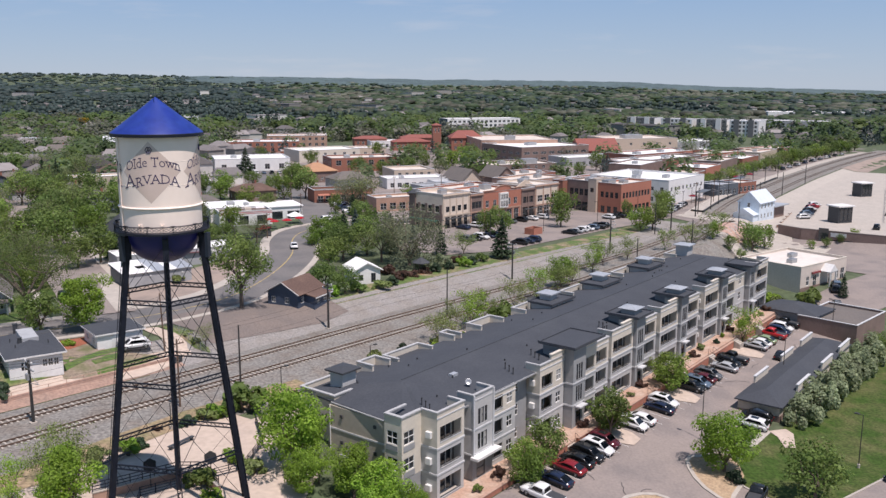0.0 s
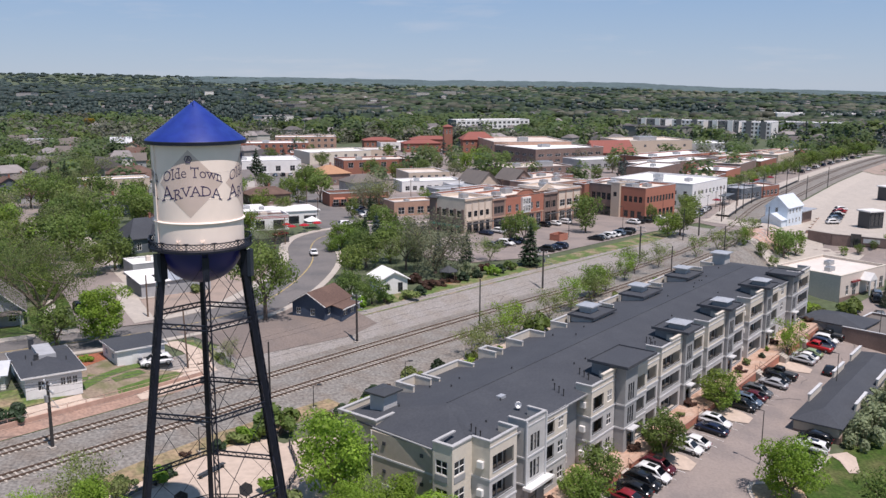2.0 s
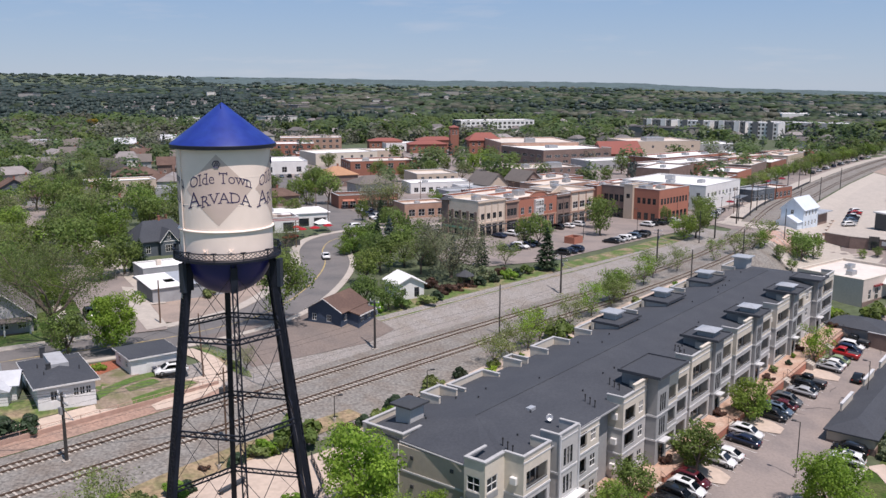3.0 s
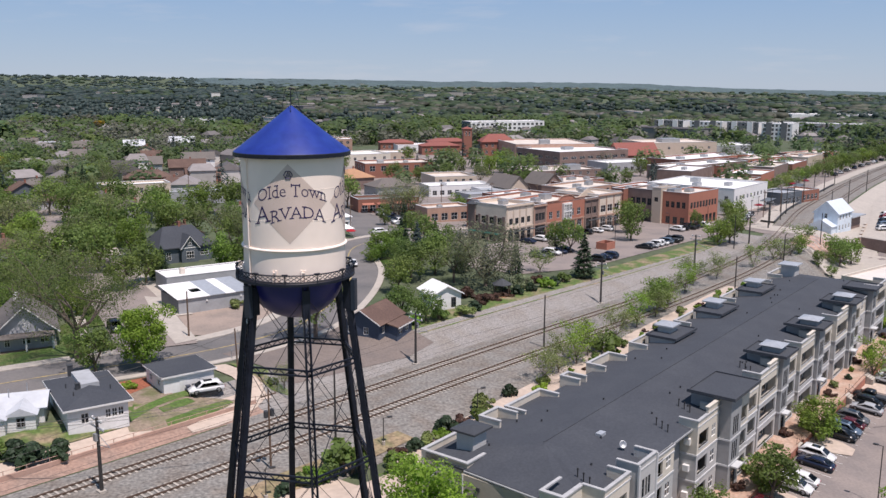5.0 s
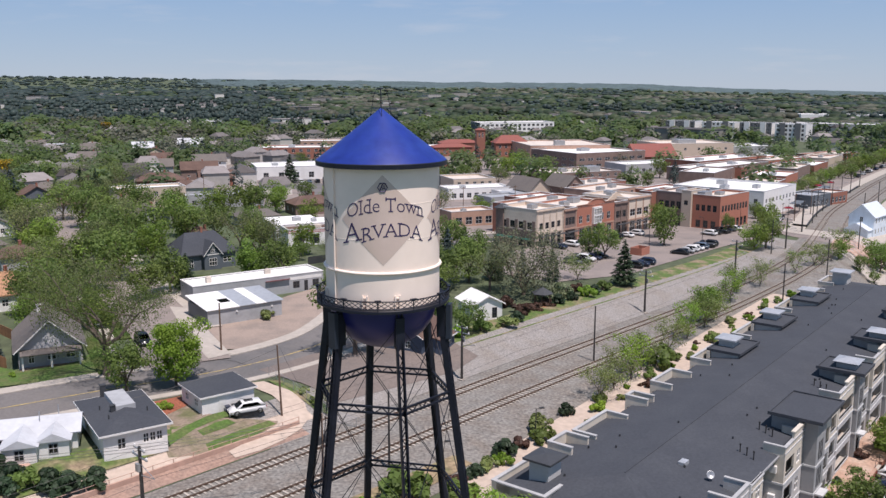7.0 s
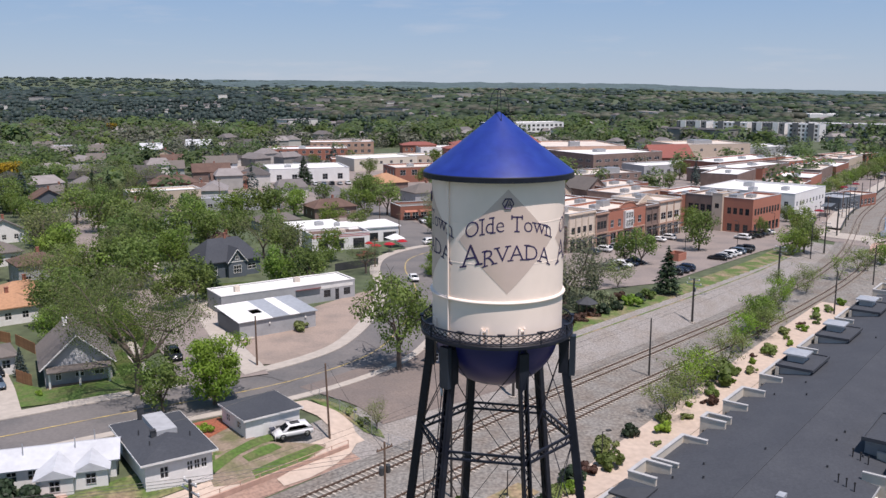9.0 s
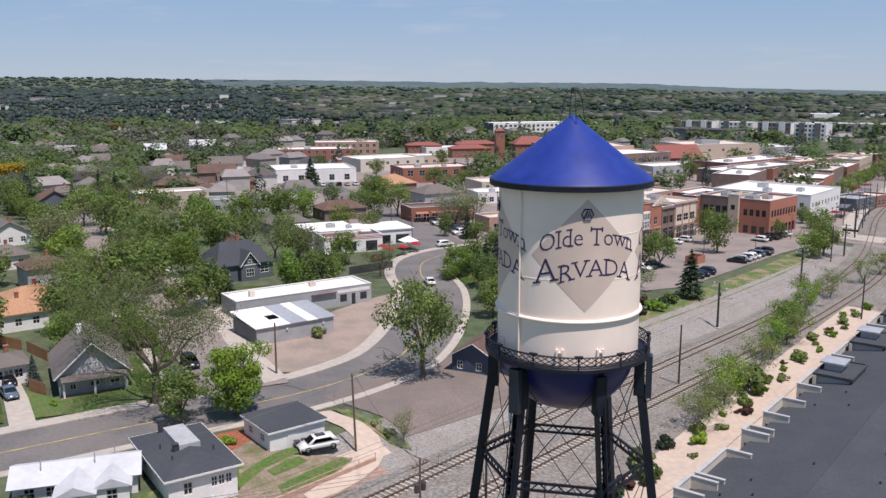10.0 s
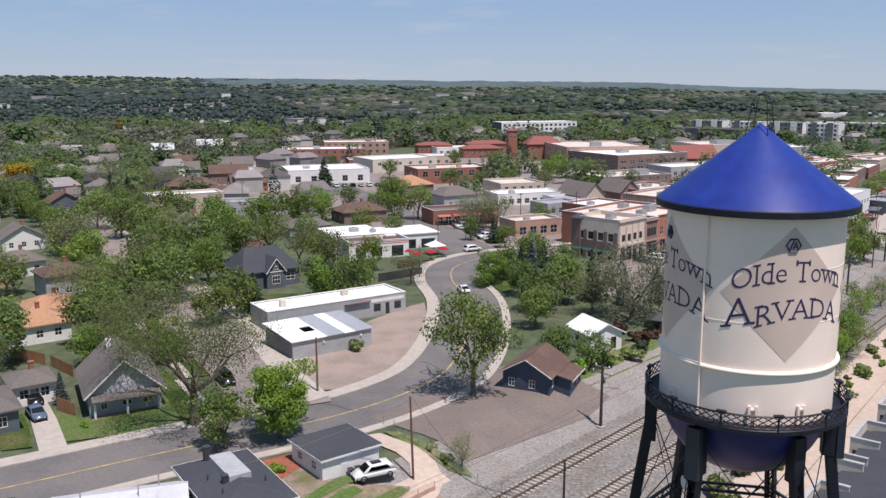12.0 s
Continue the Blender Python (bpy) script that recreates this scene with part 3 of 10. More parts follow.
ribbon("red_strip", [at_uv(u, 0) for u in np.arange(-60, 67, 3.0)], 9.6, 7.4, REDDIRT, 0.09, "strip of reddish earth along the railway", "earth", across=3)
ribbon("earth_strip", [at_uv(u, 0) for u in np.arange(-60, 72, 3.0)], 12.4, 9.95, PLAZA, 0.08, "pale earth track beside the footpath", "earth", across=3)

# road that swings round the bend into town
road_line = curve_points([(-150, 92), (-120, 108), (-87.5, 128.4), (-73.1, 137.9), (-56, 148.6), (-45.5, 160), (-41, 172), (-38.6, 190), (-38.6, 208), (-41.6, 226), (-40.5, 240), (-32, 252), (-16, 262), (6, 276), (40, 306), (80, 345)])
ribbon("road", road_line, 5.6, -5.6, ASPHALT, 0.10, "grey asphalt street with a worn yellow line", "road", across=6)
for off in (-0.14,):
    ribbon("road_line", road_line[24:], off + 0.28, off, YELLOW, 0.13, "worn yellow centre line on the street", "road line", across=1)
ribbon("pavement", road_line, 7.9, 5.6, CONCRETE, 0.22, "pale concrete pavement with a kerb", "pavement", 0.16, 2)
ribbon("pavement", road_line, -5.6, -7.0, CONCRETE, 0.22, "pale concrete pavement with a kerb", "pavement", 0.16, 2)
side_line = curve_points([(-64, 150), (-72, 166), (-82.5, 184), (-97.5, 210), (-117.5, 243), (-146, 290), (-196, 370)])
ribbon("side_street", side_line, 4.6, -7.5, LOT, 0.24, "faded asphalt side street", "road", across=5)
ribbon("pavement", side_line[8:], -7.5, -10.2, CONCRETE, 0.27, "pale concrete pavement beside the side street", "pavement", 0.12, 2)
ribbon("pavement", side_line[8:], 8.6, 7.0, CONCRETE, 0.27, "pale concrete pavement beside the side street", "pavement", 0.12, 2)
ribbon("lawn_strip", side_line[8:], 7.0, 4.6, LAWN, 0.2, "grass strip between street and pavement", "grass", across=2)
main_line = curve_points([(-36, 256), (-47, 290), (-62, 335), (-85, 400), (-120, 500)])
ribbon("main_street", main_line, 7.5, -7.5, ASPHALT, 0.12, "town street lined with parked cars", "road", across=4)
ribbon("crossing_street", curve_points([(62, 303), (74, 288), (88, 268), (104, 246), (130, 216)]), 6, -6, LOT, 0.14, "street that crosses the railway", "road", across=4)

sheet("dirt_lot", [(-52, 148), (-34, 168.5), (-20, 160), (-24, 153.5), (-40, 138.5)], GRAVEL, 0.13, "bare brown gravel lot", "lot")
sheet("corner_lot", [(-60.5, 157.8), (-56.5, 157.8), (-49.8, 166.5), (-47.0, 178), (-45.8, 192), (-46.8, 206), (-49.5, 203), (-56, 193), (-66.5, 171.0)], DIRT, 0.15, "bare earth corner lot inside the bend", "lot")
sheet("car_park", [(-8, 243), (6, 258.5), (38, 294), (70, 303), (80, 290), (48, 256), (14, 214), (-2, 206), (-14, 214)], LOT, 0.12, "faded asphalt car park behind the brick buildings", "car park")
sheet("downtown_paving", [(-40, 262), (6, 278), (60, 330), (120, 420), (160, 560), (60, 620), (-160, 560), (-140, 400)], LOT, 0.05, "worn asphalt yards between the town's buildings", "yard", step=6)
sheet("apartment_car_park", [tuple(at_ab(a, b).xy) for a, b in ((74, 57), (195, 57), (195, 43.5), (118, 43.5), (112, 40), (106, 36), (100, 30), (60, 30), (66, 50))], LOT, 0.10, "faded asphalt car park of the apartment block", "car park")
sheet("park_lawn", [tuple(at_ab(a, b).xy) for a, b in ((105.6, 36.2), (104.0, 31.5), (108.5, 26.0), (120, 22.9), (150, 16), (200, 5), (190, 37), (127, 38.5), (123.7, 39.5), (118, 39.4), (110, 39))], LAWN, 0.12, "mown park lawn with dry patches", "lawn")
sheet("lower_car_park", [tuple(at_ab(a, b).xy) for a, b in ((99, 31), (103.8, 31.6), (108.4, 26.1), (120, 23.0), (150, 16.1), (150, -5), (90, -5), (86, 30))], LOT, 0.10, "faded asphalt car park below the lawn", "car park")
sheet("plaza", [tuple(at_ab(a, b).xy) for a, b in ((30, 104), (40, 98), (60, 94.5), (70, 94), (71, 82), (66, 72), (56, 66), (36, 70), (24, 84))], PLAZA, 0.10, "pale paved plaza under the water tower", "plaza")
sheet("dry_strip", [tuple(at_ab(a, b).xy) for a, b in ((30, 96.5), (43.6, 93.2), (50.2, 94.2), (57.6, 94.0), (63, 94.2), (70, 93.0), (84, 92.6), (84, 95.4), (74, 96.6), (66, 97.6), (56, 97.8), (44, 97.4), (30, 100))], DRYGRASS, 0.16, "strip of dry grass and reddish earth beside the tracks", "grass")
sheet("garden_path", [tuple(at_ab(a, b).xy) for a, b in ((66, 90), (76, 88.5), (100, 86.2), (190, 86.2), (190, 81.5), (100, 81.5), (70, 82), (68, 86))], PLAZA, 0.12, "pale paved path behind the apartment block", "path")
sheet("garden_bed", [tuple(at_ab(a, b).xy) for a, b in ((76, 88.6), (100, 86.3), (190, 86.3), (190, 92.5), (100, 92.0), (78, 91.5))], PLAZA, 0.09, "tan gravel planting bed behind the apartments", "bed")
sheet("corner_pavement", [(-76.2, 184.0), (-71.6, 174.0), (-67.3, 164.6), (-60.5, 152.6), (-57.8, 155.2), (-64.2, 166.9), (-71.8, 182.6)], CONCRETE, 0.29, "pale concrete pavement between street and corner lot", "pavement")
sheet("clinic_yard", [tuple(at_ab(a, b).xy) for a, b in ((196, 58), (212, 56), (245, 50), (290, 44), (290, 20), (232, 32), (205, 44))], LOT, 0.10, "faded asphalt yard beside the medical building", "car park")
ribbon("station_forecourt", [at_uv(u, 0) for u in np.arange(272, 470, 4.0)], -8.2, -34, CONCRETE, 0.12, "pale concrete station forecourt beside the tracks", "paving", across=16)
sheet("station_street", [(80, 231), (90, 246), (99, 262), (108, 268), (120, 262), (131, 256), (150, 246), (150, 222), (122, 206), (104, 222), (92, 236)], LOT, 0.13, "faded asphalt street below the parking deck", "road", 2.5)
sheet("station_plaza", [(80, 236), (76, 252), (84, 274), (92, 284), (102, 287), (110, 296), (118, 300), (108, 276), (104, 264), (112, 255), (100, 238)], CONCRETE, 0.16, "pale paved plaza between station and deck", "plaza", 2.5)
sheet("brick_crossing", [(77, 259), (84, 272), (90, 277), (97, 270), (92, 258), (84, 250)], PINK, 0.2, "pinkish brick paving beside the level crossing", "paving", 2.0)
ribbon("far_verge", [at_uv(u, 0) for u in np.arange(268, 600, 4.0)], 12.5, 7.4, CONCRETE, 0.09, "pale concrete platform paving beside the station tracks", "paving", across=3)
ribbon("station_street", [at_uv(u, 0) for u in np.arange(268, 640, 4.0)], 27, 12.55, LOT, 0.07, "faded asphalt street beside the station tracks", "road", across=5)
ribbon("track_bed", [at_uv(u, 0) for u in np.arange(470, 700, 4.0)], -7.4, -20, DIRT, 0.08, "bare tan earth beside the far tracks", "earth", across=4)

ribbon("level_crossing", [at_uv(263, s) for s in range(-11, 15, 2)], 5.0, -5.0, CONCRETE, 0.2, "pale concrete panels where the street crosses the tracks", "level crossing", across=4)
# two tracks: rails and every sleeper near the tower a piece of its own
for off in (3.75, -3.5):
    line = [at_uv(u, off) for u in np.arange(-60, 600, 3.0)]
    track = tagged(new("railway_track"), "steel rails on pale concrete sleepers in ballast", "railway track", "railway tracks")
    for g in (0.72, -0.72):
        bm = bmesh.new()
        for p, q in zip(line, line[1:]):
            d = (q - p).normalized()
            n = Vector((-d.y, d.x, 0))
            a, b = p + n * g, q + n * g
            a.z, b.z = gz(p.x, p.y) + 0.13, gz(q.x, q.y) + 0.13
            v = [bm.verts.new(k + n * w + Vector((0, 0, h))) for k in (a, b) for w, h in ((0.09, 0), (0.06, 0.19), (-0.06, 0.19), (-0.09, 0))]
            for i in range(3):
                bm.faces.new((v[i], v[i + 1], v[i + 5], v[i + 4]))
        bmesh.ops.recalc_face_normals(bm, faces=bm.faces[:])
        part("rail", bm, RAIL, track)
    bm = bmesh.new()
    box(bm, -0.13, 0.13, -1.3, 1.3, -0.12, 0.06)
    first = part("sleeper", bm, TIE, track)
    rest = bmesh.new()
    for i, u in enumerate(np.arange(-40, 290, 0.76)):
        p, q = at_uv(u, off), at_uv(u + 0.5, off)
        d = q - p
        m = pose(p.x, p.y, gz(p.x, p.y) + 0.11, 0, 0, math.degrees(math.atan2(d.y, d.x)))
        if 10 < u < 150:
            share(first, m, track)
        else:
            box(rest, -0.13, 0.13, -1.3, 1.3, -0.12, 0.06, m)
    first.matrix_basis = pose(at_uv(-42, off).x, at_uv(-42, off).y, 2.5, 0, 0, 46)
    part("sleeper_rest", rest, TIE, track)["kind"] = "stuff"

# ---- water tower ----
TX, TY, TZ = -28.87, 82.85, 1.2
TANK_R = 3.65
tower = thing("water_tower", pose(TX, TY, 0), "cream riveted water tower with blue cone roof on black lattice legs", "water tower")
bm = bmesh.new()
lathe(bm, [(0, 43.95), (0.22, 43.80), (0.5, 43.57), (2.2, 42.22), (4.06, 40.81), (4.10, 40.76)], 72)
part("cone_roof", bm, BLUE, tower, "glossy royal blue conical roof", True)
bm = bmesh.new()
lathe(bm, [(4.10, 40.76), (4.15, 40.72), (4.15, 40.46), (4.09, 40.46), (TANK_R - 0.02, 40.54)], 72)
part("roof_rim", bm, STEEL, tower, "black steel rim of the roof")
bm = bmesh.new()
lathe(bm, [(TANK_R, 40.60), (TANK_R, 38.2), (TANK_R, 36.1), (TANK_R, 34.2), (TANK_R, 31.9)], 128)
part("tank", bm, CREAM, tower, "cream painted steel tank", True)
for zz in (38.3, 36.15):
    bm = bmesh.new()
    lathe(bm, [(TANK_R - 0.002, zz - 0.03), (TANK_R + 0.009, zz - 0.025), (TANK_R + 0.009, zz + 0.025), (TANK_R - 0.002, zz + 0.03)], 96)
    part("plate_seam", bm, CREAM, tower)
bm = bmesh.new()
lathe(bm, [(TANK_R, 34.21), (TANK_R + 0.11, 34.19), (TANK_R + 0.15, 34.12), (TANK_R + 0.11, 34.05), (TANK_R, 34.02)], 96)
part("rib", bm, CREAM, tower, "rounded cream rib round the tank", True)
bm = bmesh.new()
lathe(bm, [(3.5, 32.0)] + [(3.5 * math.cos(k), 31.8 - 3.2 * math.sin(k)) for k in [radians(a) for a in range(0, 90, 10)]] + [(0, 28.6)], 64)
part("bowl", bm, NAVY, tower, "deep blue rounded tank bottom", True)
# walkway and its lattice railing
bm = bmesh.new()
lathe(bm, [(3.4, 31.94), (4.26, 31.94), (4.29, 31.91), (4.29, 31.74), (4.23, 31.72), (3.4, 31.80)], 72)
part("walkway", bm, STEEL, tower)
railing = bmesh.new()
N_LAT = 66
for zz, r in ((32.52, 0.045), (32.02, 0.03)):
    tube(railing, [(4.26 * math.cos(2 * math.pi * i / 72), 4.26 * math.sin(2 * math.pi * i / 72), zz) for i in range(72)], r, 4, True)
for i in range(N_LAT):
    for sgn in (1, -1):
        a, b = 2 * math.pi * i / N_LAT, 2 * math.pi * (i + 2 * sgn) / N_LAT
        bar(railing, (4.26 * math.cos(a), 4.26 * math.sin(a), 32.02), (4.26 * math.cos(b), 4.26 * math.sin(b), 32.51), 0.024, 4)
part("railing", railing, STEEL, tower, "black lattice walkway railing")
post_bm = bmesh.new()
bar(post_bm, (0, 0, 31.8), (0, 0, 32.56), 0.045, 5)
box(post_bm, -0.1, 0.1, -0.2, 0.2, 32.52, 32.61)
post = part("railing_post", post_bm, STEEL, tower)
post.matrix_basis = pose(4.26, 0, 0)
for i in range(1, 12):
    share(post, pose(0, 0, 0, 0, 0, 30 * i) @ pose(4.26, 0, 0), tower)
# three ladder brackets at the foot of the tank and the down pipe
for ang in (-72, -103, -160):
    bm = bmesh.new()
    for s in (-0.14, 0.14):
        box(bm, TANK_R + 0.02, TANK_R + 0.12, s - 0.05, s + 0.05, 31.9, 32.75)
    box(bm, TANK_R + 0.02, TANK_R + 0.10, -0.14, 0.14, 32.55, 32.63)
    part("bracket", bm, CREAM, tower).matrix_basis = pose(0, 0, 0, 0, 0, ang)
bm = bmesh.new()
a = radians(-137.5)
bar(bm, ((TANK_R + 0.09) * math.cos(a), (TANK_R + 0.09) * math.sin(a), 32.0), ((TANK_R + 0.09) * math.cos(a), (TANK_R + 0.09) * math.sin(a), 40.45), 0.05, 8)
part("down_pipe", bm, CREAM, tower)
bm = bmesh.new()
a = radians(52)
for s in (-0.2, 0.2):
    pts = [Vector((0.3 * math.cos(a), 0.3 * math.sin(a), 43.75)), Vector((4.24 * math.cos(a), 4.24 * math.sin(a), 40.95))]
    n = Vector((-math.sin(a), math.cos(a), 0)) * s
    bar(bm, pts[0] + n + Vector((0, 0, 0.15)), pts[1] + n + Vector((0, 0, 0.15)), 0.03, 5)
for k in range(14):
    p = pts[0].lerp(pts[1], (k + 0.5) / 14) + Vector((0, 0, 0.15))
    bar(bm, p - n, p + n, 0.02, 4)
part("roof_ladder", bm, STEEL, tower)
bm = bmesh.new()
for ang in (8, 98, 188, 278):
    a = radians(ang)
    pts = [Vector((r * math.cos(a), r * math.sin(a), z)) for r, z in ((0.66, 43.46), (0.54, 44.15), (0.47, 44.60), (0.38, 44.90), (0.22, 45.11), (0.0, 45.18))]
    for p, q in zip(pts, pts[1:]):
        bar(bm, p, q, 0.02, 5)
lathe(bm, [(0, 45.16), (0.16, 45.15), (0.16, 45.09), (0, 45.09)], 16)
part("peak_cage", bm, STEEL, tower, "thin dark wire cage at the roof's peak")


# feet and tips of the letters that carry a short cross stroke: share of the width, share of the height
SERIFS = dict(A=((0.06, 0), (0.94, 0)), R=((0.10, 0), (0.95, 0), (0.08, 1)), V=((0.06, 1), (0.94, 1)), D=((0.08, 0), (0.08, 1)), T=((0.5, 0), (0.03, 0.94), (0.97, 0.94)), l=((0.5, 0), (0.2, 1)), d=((0.92, 0), (0.78, 1)), n=((0.10, 0), (0.90, 0), (0.06, 1)), w=((0.06, 1), (0.5, 1), (0.94, 1)))


def words(text, size, half_arc, base, rise, grow, centre, label, slope=0.0):
    """Painted words bent round the tank, one part for each letter: base height at the ends, rise in the middle."""
    cu = bpy.data.curves.new("words", "FONT")
    cu.body, cu.size, cu.align_x, cu.resolution_u, cu.offset = text, size, "CENTER", 3, -0.012 * size
    tmp = new("words", cu)
    m = bpy.data.meshes.new_from_object(tmp)
    bpy.data.objects.remove(tmp)
    b = bmesh.new()
    b.from_mesh(m)
    bpy.data.meshes.remove(m)
    bmesh.ops.triangulate(b, faces=b.faces[:])
    bmesh.ops.subdivide_edges(b, edges=[e for e in b.edges if e.calc_length() > 0.5], cuts=2)
    b.verts.index_update()
    wide = max(abs(v.co.x) for v in b.verts)
    left, islands = set(b.verts), []
    while left:
        grown, todo = set(), [next(iter(left))]
        while todo:
            v = todo.pop()
            if v not in grown:
                grown.add(v)
                todo += [e.other_vert(v) for e in v.link_edges]
        left -= grown
        islands.append(grown)
    islands.sort(key=lambda g: min(v.co.x for v in g))
    r = TANK_R + 0.022
    for char, grown in zip(text.replace(" ", ""), islands):
        one, new_of = bmesh.new(), {}
        for v in sorted(grown, key=lambda q: q.index):
            new_of[v] = one.verts.new(v.co)
        for f in b.faces:
            if f.verts[0] in grown:
                one.faces.new([new_of[v] for v in f.verts])
        x0, x1 = min(v.co.x for v in grown), max(v.co.x for v in grown)
        y0, y1 = min(v.co.y for v in grown), max(v.co.y for v in grown)
        for fx, fy in SERIFS.get(char, ()):
            x, y, t, l = x0 + (x1 - x0) * fx, y0 + (y1 - y0) * fy, 0.028 * size, 0.13 * size
            if char == "T" and fy > 0.5:
                t, l = 0.09 * size, 0.035 * size
            box(one, x - l, x + l, y - t, y + t, -0.002, 0.004)
        for v in one.verts:
            q = v.co.x / wide
            a = radians(centre) + q * radians(half_arc)
            rr = r + v.co.z
            v.co = (rr * math.cos(a), rr * math.sin(a), base + rise * (1 - q * q) + slope * q + v.co.y * (1 + grow * abs(q) ** 2))
        bmesh.ops.recalc_face_normals(one, faces=one.faces[:])
        for f in one.faces:
            c = f.calc_center_median()
            if len(f.verts) == 3 and f.normal.dot(Vector((c.x, c.y, 0))) < 0:
                f.normal_flip()
        part("letter", one, LETTER, tower, label)
    b.free()


for centre in (-85, 5, 95, 185):
    bm = bmesh.new()
    n = 24
    for i in range(n):
        q0, q1 = -1 + 2 * i / n, -1 + 2 * (i + 1) / n
        row = []
        for q in (q0, q1):
            t = radians(centre) + q * radians(42)
            hh = 2.74 * (1 - abs(q))
            row.append([(math.cos(t) * (TANK_R + 0.012), math.sin(t) * (TANK_R + 0.012), 37.37 + s * hh) for s in (-1, 1)])
        ps = [row[0][0], row[1][0], row[1][1], row[0][1]]
        uniq = [bm.verts.new(p) for k, p in enumerate(ps) if p not in ps[:k]]
        if len(uniq) > 2:
            bm.faces.new(uniq)
    bmesh.ops.remove_doubles(bm, verts=bm.verts[:], dist=0.001)
    bmesh.ops.recalc_face_normals(bm, faces=bm.faces[:])
    part("diamond", bm, TAN, tower, "tan painted diamond behind the words", True)
    words("Olde Town", 1.2, 38.5, 37.46, 0.46, 0.0, centre + 3, "painted letter of the words Olde Town")
    words("RVADA", 1.16, 30, 36.02, 0.40, 0.06, centre + 9.5, "painted letter of the word ARVADA")
    words("A", 1.68, 8.0, 36.06, 0.0, 0.0, centre - 30.5, "tall first painted letter of the word ARVADA", 0.12)
    bm = bmesh.new()
    on_tank = lambda x, z: (math.cos(radians(centre) + x / TANK_R) * (TANK_R + 0.035), math.sin(radians(centre) + x / TANK_R) * (TANK_R + 0.035), 39.37 + z)
    tube(bm, [on_tank(0.29 * math.cos(radians(60 * k)), 0.29 * math.sin(radians(60 * k))) for k in range(6)], 0.036, 4, True)
    tube(bm, [on_tank(*p) for p in ((-0.02, -0.16), (0.08, 0.16), (0.18, -0.16))], 0.032, 4)
    tube(bm, [on_tank(*p) for p in ((-0.16, -0.20), (0.0, 0.2))], 0.032, 4)
    bar(bm, on_tank(0.03, -0.06), on_tank(0.14, -0.06), 0.028, 4)
    part("badge", bm, LETTER, tower, "small dark hexagonal badge")

# six battered legs of laced channels, three rings of struts, tie rods
R_TOP, R_FOOT, Z_TOP = 3.68, 7.80, 31.85
LEG_AT = Vector((0.01, 0.45, 0))


def leg_point(k, z, extra=0.0):
    t = radians(-71.8 + 60 * k)
    r = R_TOP + (R_FOOT - R_TOP) * (Z_TOP - z) / (Z_TOP - TZ) + extra
    return LEG_AT + Vector((r * math.cos(t), r * math.sin(t), z))


def laced(bm, a, b, w, face, step, chord=0.05, lace=0.02):
    """Two chords joined by zigzag lacing; face: the direction across."""
    a, b = Vector(a), Vector(b)
    face = Vector(face).normalized() * w / 2
    for s in (-1, 1):
        bar(bm, a + face * s, b + face * s, chord, 4)
    n = max(2, int((b - a).length / step))
    for i in range(n):
        p, q = a.lerp(b, i / n), a.lerp(b, (i + 1) / n)
        s = 1 if i % 2 else -1
        bar(bm, p + face * s, q - face * s, lace, 4)


for k in range(6):
    t = radians(-72 + 60 * k)
    out, tan = Vector((math.cos(t), math.sin(t), 0)), Vector((-math.sin(t), math.cos(t), 0))
    a, b = leg_point(k, TZ), leg_point(k, Z_TOP)
    bm = bmesh.new()
    for s in (-1, 1):
        ring = []
        for p in (a, b):
            ring.append([bm.verts.new(p + tan * (s * 0.21 + x) + out * y) for x, y in ((-0.025, -0.19), (0.025, -0.19), (0.025, 0.19), (-0.025, 0.19))])
        for i in range(4):
            bm.faces.new((ring[0][i], ring[0][(i + 1) % 4], ring[1][(i + 1) % 4], ring[1][i]))
        for y in (-0.19, 0.19):
            for p, q in ((a, b),):
                bar(bm, p + tan * s * 0.17 + out * y, q + tan * s * 0.17 + out * y, 0.045, 4)
    n = 46
    for y in (0.19, -0.19):
        for i in range(n):
            p, q = a.lerp(b, i / n), a.lerp(b, (i + 1) / n)
            s = 1 if i % 2 else -1
            bar(bm, p + tan * 0.17 * s + out * y, q - tan * 0.17 * s + out * y, 0.03, 4)
    if k % 2:
        v = []
        for p in (a, b):
            v.append([bm.verts.new(p + tan * x - out * 0.2) for x in (-0.2, 0.2)])
        bm.faces.new((v[0][0], v[0][1], v[1][1], v[1][0]))
    bmesh.ops.recalc_face_normals(bm, faces=bm.faces[:])
    part("leg", bm, STEEL, tower)
    bm = bmesh.new()
    p = leg_point(k, 30.2)
    m = Matrix.Translation(p) @ Matrix.Rotation(t, 4, "Z")
    box(bm, -0.3, 0.24, -0.27, 0.27, -0.9, 1.1, m)
    part("leg_bracket", bm, STEEL, tower)
    if k in (1, 5):
        bm = bmesh.new()
        box(bm, 0.3, 0.62, -0.3, 0.3, -1.0, 1.3, m)
        for zz in (-0.4, 1.0):
            box(bm, 0.15, 0.3, -0.06, 0.06, zz - 0.05, zz + 0.05, m)
        part("antenna_panel", bm, PANELBLUE, tower, "dark slate antenna panel on the leg")
    if k == 5:
        bm = bmesh.new()
        lathe(bm, [(0, 0.02), (0.26, 0.06), (0.3, 0.14), (0.26, 0.12), (0, 0.06)], 20, m @ pose(0.3, -0.3, -1.3, 0, 90, -40))
        part("dish", bm, PALETRIM, tower, "small pale round dish")
    bm = bmesh.new()
    p = leg_point(k, TZ)
    box(bm, p.x - 0.7, p.x + 0.7, p.y - 0.7, p.y + 0.7, TZ - 0.6, TZ + 0.15)
    part("footing", bm, CONCRETE, tower)
LEVELS = (25.4, 17.8, 10.0)
